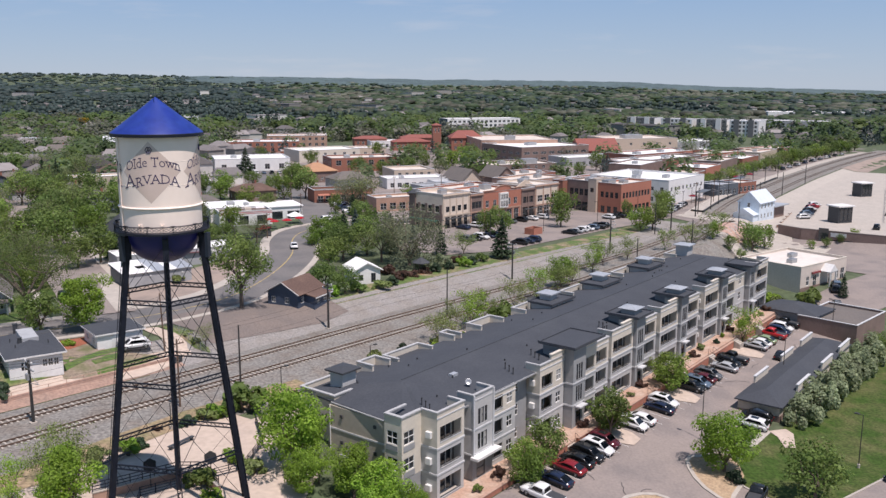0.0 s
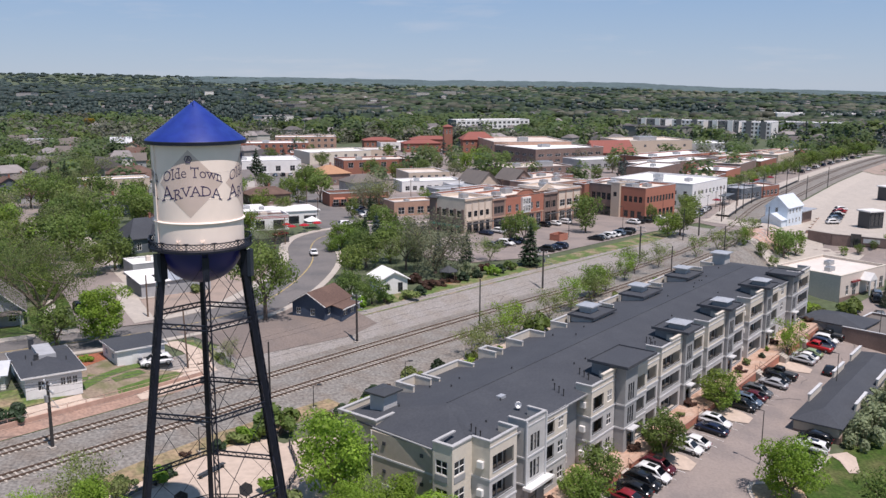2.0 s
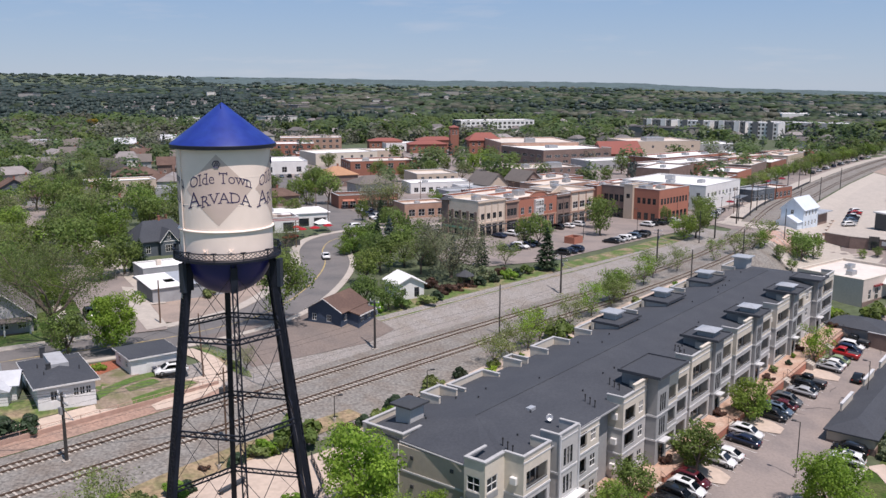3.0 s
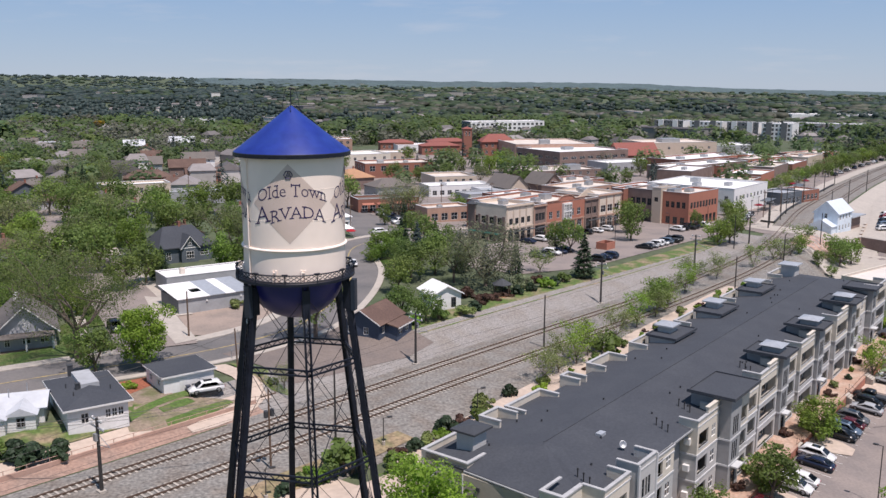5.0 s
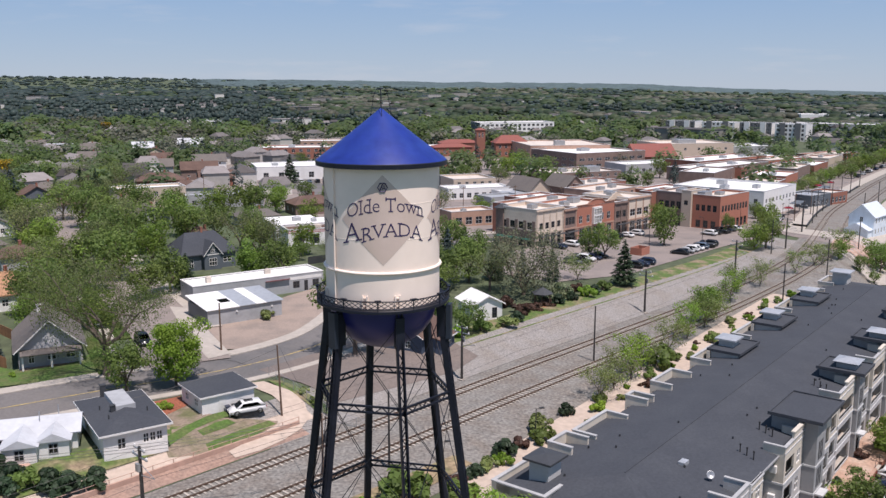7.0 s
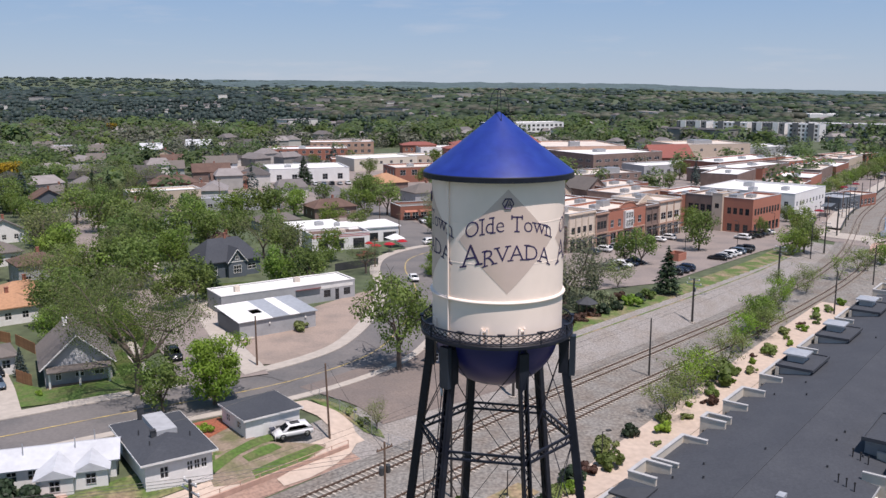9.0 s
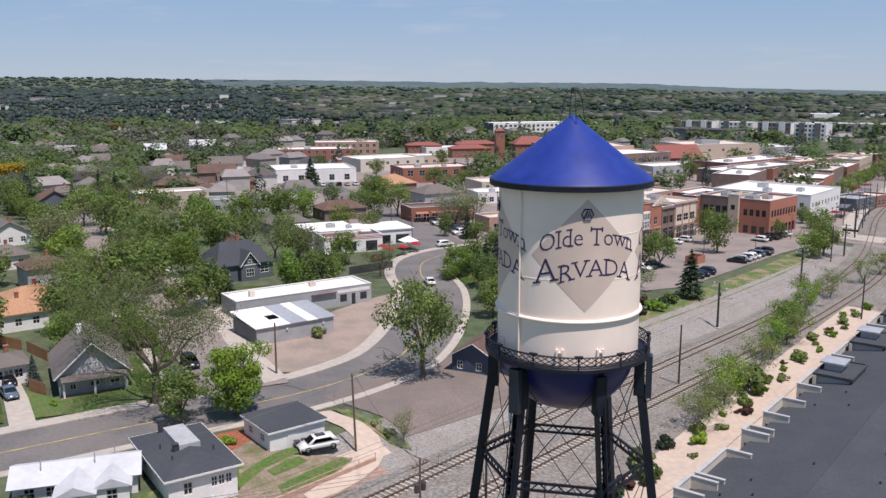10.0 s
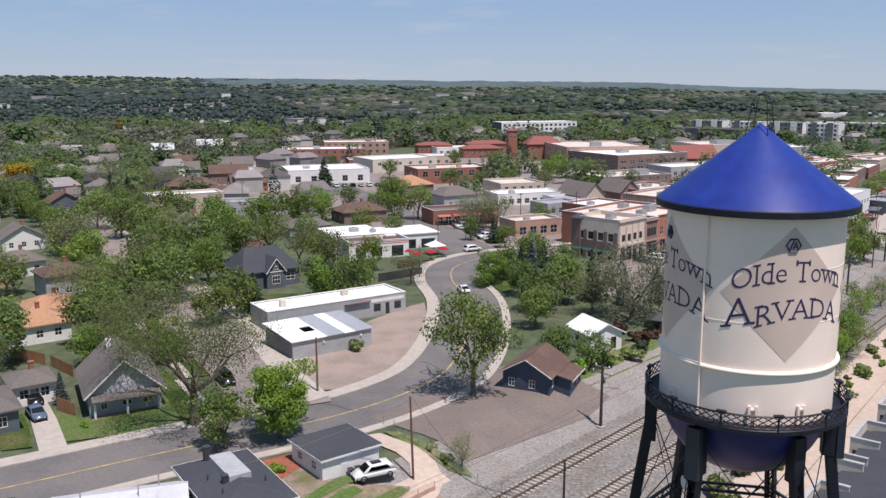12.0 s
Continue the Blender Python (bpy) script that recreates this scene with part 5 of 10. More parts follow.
for xa, xb in ((8, 14.5), (22, 28.5), (33.5, 40.5)):
    for y in (-0.3, gd):
        bm = bmesh.new()
        box(bm, xa, xb, y, y + 0.3, -7.2, -1.5)
        part("parapet_wall", bm, STUCCO, garages)
        bm = bmesh.new()
        box(bm, xa - 0.1, xb + 0.1, y - 0.08, y + 0.38, -1.5, -1.36)
        part("coping", bm, PALETRIM, garages)
for k in range(12):
    bm = bmesh.new()
    box(bm, 1.4 + 3.3 * k, 4.2 + 3.3 * k, gd + 0.065, gd + 0.11, -6.6, -4.2)
    part("garage_door", bm, TRIM, garages)

# ---- houses and small buildings north of the railway ----
def house_at(name, x, y, rot, label, category="house", z=None, group=""):
    return thing(name, pose(x, y, gz(x, y) if z is None else z, 0, 0, rot), label, category, group)


def eaves_board(e, w, d, z, over, mat=TRIM):
    bm = bmesh.new()
    o = over + 0.01
    box(bm, -o - 0.05, w + o + 0.05, -o - 0.05, -o, z - 0.02, z + 0.2)
    box(bm, -o - 0.05, w + o + 0.05, d + o, d + o + 0.05, z - 0.02, z + 0.2)
    box(bm, -o - 0.05, -o, -o, d + o, z - 0.02, z + 0.2)
    box(bm, w + o, w + o + 0.05, -o, d + o, z - 0.02, z + 0.2)
    part("eaves_board", bm, mat, e)


def chimney(e, x, y, z0, z1, mat=BRICK, s=0.6):
    bm = bmesh.new()
    box(bm, x - s / 2, x + s / 2, y - s / 2, y + s / 2, z0, z1)
    box(bm, x - s / 2 - 0.06, x + s / 2 + 0.06, y - s / 2 - 0.06, y + s / 2 + 0.06, z1, z1 + 0.12)
    part("chimney", bm, mat, e)


# white bungalow with dark low hipped roof
h = house_at("bungalow", -62.6, 117.9, 34, "white bungalow with dark low hipped roof and pale roof cover", z=4.7)
W, D = 7.0, 12.2
shell(h, W, D, -0.6, 2.75, WHITEWALL, dict(S=[(1.5, 2.4, 0.8, 2.1), (4.3, 4.95, 1.0, 2.1), (5.05, 5.7, 1.0, 2.1), (5.8, 6.45, 1.0, 2.1)], E=[(3, 4.2, 1, 2.1), (7, 8.2, 1, 2.1)], W=[(3, 4.2, 1, 2.1)]))
hip_roof(h, W, D, 2.75, 1.35, 0.5, SHINGLE, 5.5, turn=True)
eaves_board(h, W, D, 2.75, 0.5)
chimney(h, 2.6, 11.0, 3.0, 4.9, DARKTRIM, 0.6)
chimney(h, 2.2, 4.6, 3.2, 4.4, DARKTRIM, 0.5)
bm = bmesh.new()
box(bm, 0, 2.2, 0, 5.8, -0.6, 0.08, pose(2.5, 4.2, 4.28, 0, 0, 0))
part("roof_cover", bm, ROOFCOVER, h, "pale grey flat roof cover")
for x, y in ((1.4, 3.0), (1.2, 6.6), (5.8, 3.4)):
    bm = bmesh.new()
    bar(bm, (x, y, 2.9), (x, y, 4.0), 0.08, 8)
    part("vent_pipe", bm, DARKTRIM, h)

# white-roofed cottage beside it
h = house_at("cottage", -77.5, 117.0, 18, "white cottage with white painted gabled roofs", z=4.8)
shell(h, 11.5, 5.4, -0.6, 2.3, WHITEWALL, dict(S=[(1, 2, .9, 2.0), (3, 4, .9, 2.0)], E=[(2, 3, .9, 2.0)]))
gable_roof(h, 11.5, 5.4, 2.3, 1.0, 0.45, PALEROOF, "x", wall=WHITEWALL)
for k, (x, w) in enumerate(((4.2, 3.4), (7.6, 3.2))):
    wing = part("wing", (lambda b: (box(b, x, x + w, -3.2 + k, 0.0, -0.6, 2.2), b)[1])(bmesh.new()), WHITEWALL, h)
    window_part(1.0, 1.2, h, pose(x + w / 2 - 0.5, -3.2 + k - 0.1, 0.7), GREYWALL)
    bm = bmesh.new()
    a = [bm.verts.new(p) for p in ((x - 0.3, -3.5 + k, 2.15), (x + w + 0.3, -3.5 + k, 2.15), (x + w / 2, -3.5 + k, 3.1))]
    b = [bm.verts.new((v.co.x, 2.8, v.co.z)) for v in a]
    bm.faces.new(a), bm.faces.new(b[::-1])
    for i in range(3):
        bm.faces.new((a[i], b[i], b[(i + 1) % 3], a[(i + 1) % 3]))
    bmesh.ops.recalc_face_normals(bm, faces=bm.faces[:])
    part("porch_roof", bm, PALEROOF, h)
for x, y in ((2.5, 1.6), (7.5, 1.8), (9.3, 3.6)):
    bm = bmesh.new()
    bar(bm, (x, y, 3.0), (x, y, 4.3), 0.06, 6)
    part("vent_pipe", bm, GALV, h)

# white flat-roofed garage
h = house_at("garage", -55.2, 130.3, 38, "white block garage with flat dark roof", "garage", z=4.75)
shell(h, 7.0, 6.6, -0.6, 2.5, WHITEWALL, dict(W=[(1.2, 2.2, 1.0, 1.9), (4.2, 5.2, 1.0, 1.9)]))
bm = bmesh.new()
box(bm, 2.2, 3.2, -0.05, 0.0, 0.0, 2.05)
part("door", bm, TRIM, h, "plain white side door")
bm = bmesh.new()
box(bm, -0.3, 7.3, -0.3, 6.9, 2.5, 2.72)
part("roof", bm, SHINGLE, h)
eaves_board(h, 7.0, 6.6, 2.49, 0.3)

# grey bungalow with porch gable under the big elm
h = house_at("gabled_house", -86.6, 148.0, 27, "grey stucco house with steep brown shingle gables", z=5.1)
shell(h, 8.6, 12.0, -0.4, 2.9, GREYWALL, dict(S=[(1.3, 2.1, .6, 2.2), (3.8, 5.0, .8, 2.1), (6.3, 7.6, .8, 2.1)], W=[(3, 4, 1, 2), (7, 8, 1, 2)]))
gable_roof(h, 8.6, 12.0, 2.9, 3.9, 0.6, GREYROOF, "y", wall=GREYWALL)
bm = bmesh.new()
for s_ in (-1, 1):
    bar(bm, (4.3 + s_ * 4.9, -0.64, 2.42), (4.3, -0.64, 6.82), 0.11, 4)
part("barge_board", bm, TRIM, h)
bm = bmesh.new()
box(bm, 0.2, 8.4, -1.7, 0.3, 2.45, 2.6, pose(0, 0, 0.1, 9, 0, 0))
part("porch_roof", bm, GREYROOF, h)
for x in (0.5, 4.3, 8.1):
    bm = bmesh.new()
    box(bm, x - 0.12, x + 0.12, -1.6, -1.36, -0.3, 2.4)
    part("porch_post", bm, TRIM, h)
bm = bmesh.new()
box(bm, 0.1, 8.5, -1.8, 0, -0.5, 0.05)
part("porch_floor", bm, PINKSTONE, h)
window_part(1.1, 1.0, h, pose(3.75, -0.04, 3.6), TRIM)
chimney(h, 3.4, 8.5, 5.0, 7.2, WHITEWALL, 0.6)

# slate-blue gabled house on the rise
h = house_at("farmhouse", -83.0, 215.0, 38, "slate-blue wooden house with dark steep roof", z=5.0)
shell(h, 12.4, 10.5, -0.3, 3.4, SLATEWALL, dict(S=[(1.4, 2.5, .7, 2.6), (5.6, 7.6, .9, 2.7), (9.4, 11.4, 1.2, 2.5)], W=[(2, 3.2, .8, 2.6), (6, 7.2, .8, 2.6)], E=[(3, 4.2, .8, 2.6)]))
hip_roof(h, 12.4, 10.5, 3.4, 4.4, 0.5, SHINGLE, 7.0)
bm = bmesh.new()
box(bm, 4.6, 8.6, -1.0, 3.0, -0.3, 3.4)
v = [bm.verts.new(p) for p in ((4.6, -1.0, 3.4), (8.6, -1.0, 3.4), (6.6, -1.0, 5.9), (4.6, 3.0, 3.4), (8.6, 3.0, 3.4), (6.6, 3.0, 5.9))]
bm.faces.new(v[:3]), bm.faces.new(v[:2:-1])
part("front_gable", bm, SLATEWALL, h)
bm = bmesh.new()
a = [bm.verts.new(p) for p in ((4.2, -1.35, 3.15), (6.6, -1.35, 6.15), (9.0, -1.35, 3.15), (9.0, -1.35, 3.35), (6.6, -1.35, 6.4), (4.2, -1.35, 3.35))]
b = [bm.verts.new((q.co.x, 4.0, q.co.z)) for q in a]
bm.faces.new(a), bm.faces.new(b[::-1])
for i in range(6):
    bm.faces.new((a[i], b[i], b[(i + 1) % 6], a[(i + 1) % 6]))
bmesh.ops.recalc_face_normals(bm, faces=bm.faces[:])
part("gable_roof", bm, SHINGLE, h)
bm = bmesh.new()
for s in (-1, 1):
    bar(bm, (6.6 + s * 2.3, -1.4, 3.2), (6.6, -1.4, 6.1), 0.09, 4)
box(bm, 4.5, 8.7, -1.08, -1.0, 3.3, 3.5)
part("barge_board", bm, TRIM, h)
window_part(1.8, 1.7, h, pose(5.7, -1.1, 0.9), TRIM, 2)
window_part(0.9, 1.4, h, pose(6.15, -1.1, 3.8), TRIM, 1)
chimney(h, 6.6, 5.2, 7.2, 8.7, BRICK, 0.5)
for x in (-2.2, -0.1):
    bm = bmesh.new()
    box(bm, x, x + 0.18, -0.6, -0.42, -0.3, 2.6)
    part("porch_post", bm, TRIM, h)
bm = bmesh.new()
box(bm, -2.5, 0.2, -0.8, 7, 2.6, 2.8)
part("porch_roof", bm, SHINGLE, h)

# long grey workshop with a white roof, and the shed in front of it
h = house_at("workshop", -72.1, 185.2, 34, "long grey block workshop with white flat roof", "workshop", z=5.0)
shell(h, 26.6, 7.6, -0.3, 3.6, GREYWALL, dict(S=[(20.0, 21.4, .8, 2.2), (22.4, 23.2, .1, 2.2), (24.2, 25.6, .8, 2.2)], E=[(2, 4, 1, 2.4)]), DARKTRIM)
flat_roof(h, 26.6, 7.6, 3.6, 0.15, WHITEROOF, TRIM)
roof_units(h, 26.6, 7.6, 3.45, ((16.5, 4.5, 1.2, 0.9, 0.9), (4.0, 3.0, 1.0, 0.9, 1.1)), TANROOF)
bm = bmesh.new()
box(bm, 14.2, 19.2, -1.3, 0.0, 2.2, 2.35, pose(0, 0, 0.4, -18, 0, 0))
part("awning", bm, MAROON, h, "faded maroon lean-to awning")
bm = bmesh.new()
box(bm, 19.4, 26.2, -0.05, 0, 2.5, 3.1)
part("sign_board", bm, TRIM, h)
h = house_at("shed", -65.4, 170.6, 36, "grey timber shed with sheet metal roof and dark skylight hole", "shed", z=5.0)
shell(h, 13.6, 9.6, -0.3, 2.75, GREYWALL, dict(S=[]), DARKTRIM, deep=dict(W=DARKSTUCCO))
for xa, xb, mt in ((-0.3, 2.9, WHITEROOF), (2.9, 5.7, WHITEROOF), (5.7, 8.7, METALROOF), (8.7, 10.6, WHITEROOF), (10.6, 13.9, METALROOF)):
    bm = bmesh.new()
    mm = pose(0, 0, 2.78, 3.5, 0, 0)
    panel(bm, xb - xa - 0.01, -0.3, 10.2, [(0.6, xb - xa - 0.3, 3.0, 5.4)] if xa == 2.9 else [], 0.12, mm @ pose(xa, 0, 0.12, -90, 0, 0) @ pose(0, 0, 0, 180, 0, 0) @ Matrix.Scale(-1, 4, (0, 0, 1)))
    bmesh.ops.recalc_face_normals(bm, faces=bm.faces[:])
    part("roof_sheet", bm, mt, h)
for x in (5.0, 11.5):
    bm = bmesh.new()
    box(bm, x, x + 0.3, -0.2, 0, 2.0, 2.25)
    part("wall_lamp", bm, TRIM, h)

# drive-in restaurant with red-striped parapet
h = house_at("restaurant", -65.6, 246.6, 24, "white restaurant with red-striped parapet and roller doors", "restaurant", z=5.0)
shell(h, 15.0, 9.0, -0.3, 4.2, WHITEWALL, dict(S=[(1.6, 4.2, .4, 2.8), (5.6, 8.2, .4, 2.8), (10.6, 13.6, .2, 2.8)]), DARKTRIM, bars=3)
flat_roof(h, 15.0, 9.0, 4.2, 0.5, BROWNROOF, TRIM)
for z0, mt in ((3.35, PAINT["scarlet"]), (3.75, PAINT["scarlet"])):
    bm = bmesh.new()
    box(bm, -0.03, 15.03, -0.03, 0, z0, z0 + 0.14)
    part("stripe", bm, mt, h, "red painted stripe")
bm = bmesh.new()
box(bm, -1.0, 12.0, 9.0, 24.0, -0.3, 4.0)
box(bm, 12.0, 26.0, 8.0, 20.0, -0.3, 3.7)
part("rear_wall", bm, WHITEWALL, h)
bm = bmesh.new()
box(bm, -1.3, 12.3, 9.0, 24.3, 4.0, 4.22)
box(bm, 12.0, 26.4, 7.7, 20.3, 3.7, 3.95)
part("rear_roof", bm, WHITEROOF, h, "white flat roof")
for xa, xb in ((15.5, 20), (21.5, 25)):
    bm = bmesh.new()
    box(bm, xa, xb, 7.9, 7.995, 0.2, 2.4)
    part("shop_window", bm, GLASS, h)
roof_units(h, 10, 10, 4.22, ((6, 15, 2.2, 1.6, 1.0), (10, 12, 1.4, 1.2, 0.9)))
roof_units(h, 10, 10, 3.7, ((9, 5, 2.0, 1.4, 0.8),), TANROOF)
for x, y, r in ((-46.5, 246.0, 1.5), (-49.5, 243.5, 1.3), (-43.6, 250.2, 1.4), (-51.5, 246.8, 1.2)):
    u = house_at("patio_umbrella", x, y, 0, "red canvas patio umbrella over a table", "umbrella", group="restaurant patio umbrellas")
    bm = bmesh.new()
    lathe(bm, [(0, 2.75), (r * 0.5, 2.6), (r, 2.25), (r, 2.15), (r * 0.5, 2.5), (0, 2.65)], 8)
    part("canopy", bm, PAINT["scarlet"], u)
    bm = bmesh.new()
    bar(bm, (0, 0, 0.1), (0, 0, 2.6), 0.03, 6)
    part("pole", bm, GALV, u)
    bm = bmesh.new()
    bar(bm, (0, 0, 0.68), (0, 0, 0.74), 0.6, 10)
    part("tabletop", bm, DARKTRIM, u)
t = house_at("market_tent", -45.6, 254.5, 30, "white peaked canvas tent on the restaurant terrace", "tent")
bm = bmesh.new()
v = [bm.verts.new(p) for p in ((-2, -2, 2.3), (2, -2, 2.3), (2, 2, 2.3), (-2, 2, 2.3), (0, 0, 3.5))]
for i in range(4):
    bm.faces.new((v[i], v[(i + 1) % 4], v[4]))
part("canopy", bm, WHITEROOF, t)
for x, y in ((-1.9, -1.9), (1.9, -1.9), (1.9, 1.9), (-1.9, 1.9)):
    bm = bmesh.new()
    bar(bm, (x, y, 0), (x, y, 2.3), 0.04, 5)
    part("leg", bm, GALV, t)

# dark blue cottage beside the gravel lot
h = house_at("blue_cottage", -29.5, 156.6, 152, "small dark blue wooden cottage with brown shingle roof", z=4.9)
h.matrix_basis = pose(-34.8, 159.0, 4.8, 0, 0, -24)
shell(h, 6.6, 8.2, -0.8, 2.7, BLUEWALL, dict(S=[(0.8, 1.7, .7, 1.9), (3.7, 4.6, .7, 1.9)], E=[(1.0, 1.9, .8, 2.0), (3.0, 4.0, .1, 2.1), (5.4, 6.6, .8, 1.9)]))
gable_roof(h, 6.6, 8.2, 2.7, 1.9, 0.45, BROWNROOF, "y", wall=BLUEWALL)
bm = bmesh.new()
panel(bm, 5.0, -0.8, 2.0, [(0.6, 1.7, 0.5, 1.6), (2.9, 4.1, 0.5, 1.6)], 0.2, pose(8.8, 2.2, 0, 0, 0, 90))
box(bm, 6.6, 8.8, 2.0, 2.2, -0.8, 2.1)
box(bm, 6.6, 8.8, 7.2, 7.4, -0.8, 2.1)
part("wing_wall", bm, BLUEWALL, h, "dark blue side wing")
for y in (2.8, 5.1):
    window_part(1.15, 1.1, h, pose(8.8, y, 0.5, 0, 0, 90), TRIM)
bm = bmesh.new()
v = box(bm, 6.3, 9.25, 1.7, 7.7, 2.55, 2.7)
for q in v:
    q.co.z -= 0.22 * (q.co.x - 6.3)
part("wing_roof", bm, BROWNROOF, h)
bm = bmesh.new()
box(bm, 9.26, 9.3, 1.7, 7.7, 1.78, 2.0)
part("eaves_board", bm, TRIM, h)
bm = bmesh.new()
for s in (-1, 1):
    bar(bm, (3.3 + s * 3.75, -0.5, 2.55), (3.3, -0.5, 4.72), 0.07, 4)
part("barge_board", bm, TRIM, h)
# white shed in the trees
h = house_at("white_shed", -20.4, 174.6, 24, "white shed with pale metal gabled roof", "shed", z=5.0)
shell(h, 5.6, 6.4, -0.6, 2.9, WHITEWALL, dict(S=[(0.9, 1.9, .8, 2.0), (3.6, 4.6, .3, 2.2)], W=[(2, 3, 1, 2)]), DARKTRIM)
gable_roof(h, 5.6, 6.4, 2.9, 1.4, 0.45, WHITEROOF, "y", wall=WHITEWALL)

# dark garden pavilion behind the shrubs
e = thing("gazebo", pose(-7.2, 186.4, gz(-7.2, 186.4), 0, 0, 20), "small dark garden pavilion with pyramid roof", "gazebo")
for k in range(6):
    bm = bmesh.new()
    q = radians(60 * k)
    bar(bm, (1.6 * math.cos(q), 1.6 * math.sin(q), -0.3), (1.6 * math.cos(q), 1.6 * math.sin(q), 2.3), 0.07, 6)
    part("post", bm, WOOD, e)
bm = bmesh.new()
bar(bm, (0, 0, 2.3), (0, 0, 2.42), 2.1, 6)
bar(bm, (0, 0, 2.421), (0, 0, 3.5), 2.05, 6, 0.06)
part("roof", bm, DARKTRIM, e)
bm = bmesh.new()
bar(bm, (0, 0, -0.3), (0, 0, 0.12), 1.9, 6)
part("floor", bm, FENCEWOOD, e)

# houses along the side street
for x, y, rot, w, d, hh, wall, roof, lab in (
        (-111.0, 176.5, 38, 9.5, 8.0, 2.9, WHITEWALL, ORANGEROOF, "white cottage with faded orange hipped roof"),
        (-112.5, 187.5, 38, 8.5, 8.0, 2.9, GREYWALL, ORANGEROOF, "grey cottage with faded orange hipped roof"),
        (-97.5, 151.0, 36, 5.0, 6.5, 2.6, WHITEWALL, GREYROOF, "white single garage with grey shingle roof"),
        (-100.0, 138.5, 36, 8.5, 9.0, 2.8, SLATEWALL, GREYROOF, "slate house with porch and grey shingle roof"),
        (-119.0, 207.5, 40, 8.5, 8.0, 4.4, GREYWALL, BROWNROOF, "tall pale blue house with brown roof"),
        (-137.0, 226.0, 40, 9.0, 9.0, 3.0, WHITEWALL, GREYROOF, "white house with weathered grey roof"),
        (-73.5, 303.0, 30, 14.0, 10.0, 3.2, DARKBRICK, BROWNROOF, "brown brick house with broad shingle roof"),
        (-85.0, 277.0, 30, 12.0, 8.0, 2.6, GREYWALL, GREYROOF, "grey bungalow half hidden by trees"),
        (-147.0, 368.0, 20, 18.0, 12.0, 3.6, BRICK, BROWNROOF, "brick house with broad brown roof"),
        (-128.0, 352.0, 20, 10.0, 9.0, 3.2, TANBRICK, BROWNROOF, "tan brick house with brown roof"),
        (-165.0, 262.0, 40, 9.0, 9.0, 3.0, WHITEWALL, SHINGLE, "white house with dark roof among trees"),
        (-150.0, 300.0, 40, 10.0, 8.0, 3.0, GREYWALL, BROWNROOF, "grey house with brown roof among trees"),
        (-176.0, 345.0, 40, 10.0, 9.0, 3.0, WHITEWALL, GREYROOF, "white house with grey roof among trees"),
        (-60.5, 375.0, 30, 14.0, 14.0, 4.6, DARKBRICK, ORANGEROOF, "low hall with tan hipped roof"),
        (-44.0, 345.0, 30, 14.0, 12.0, 4.2, GREYWALL, GREYROOF, "grey shop with broad grey roof")):
    h = house_at("house", x, y, rot, lab)
    shell(h, w, d, -0.5, hh, wall, dict(S=grid_holes(0.6, w - 0.6, 3, 1.1, ((0.9, 2.2),)), W=grid_holes(0.6, d - 0.6, 2, 1.0, ((0.9, 2.2),)), E=grid_holes(0.6, d - 0.6, 2, 1.0, ((0.9, 2.2),))))
    hip_roof(h, w, d, hh, 0.24 * min(w, d), 0.5, roof, max(1.0, w - d + 2.5))
    chimney(h, w * 0.6, d * 0.6, hh + 0.5, hh + 0.24 * min(w, d) + 0.8)

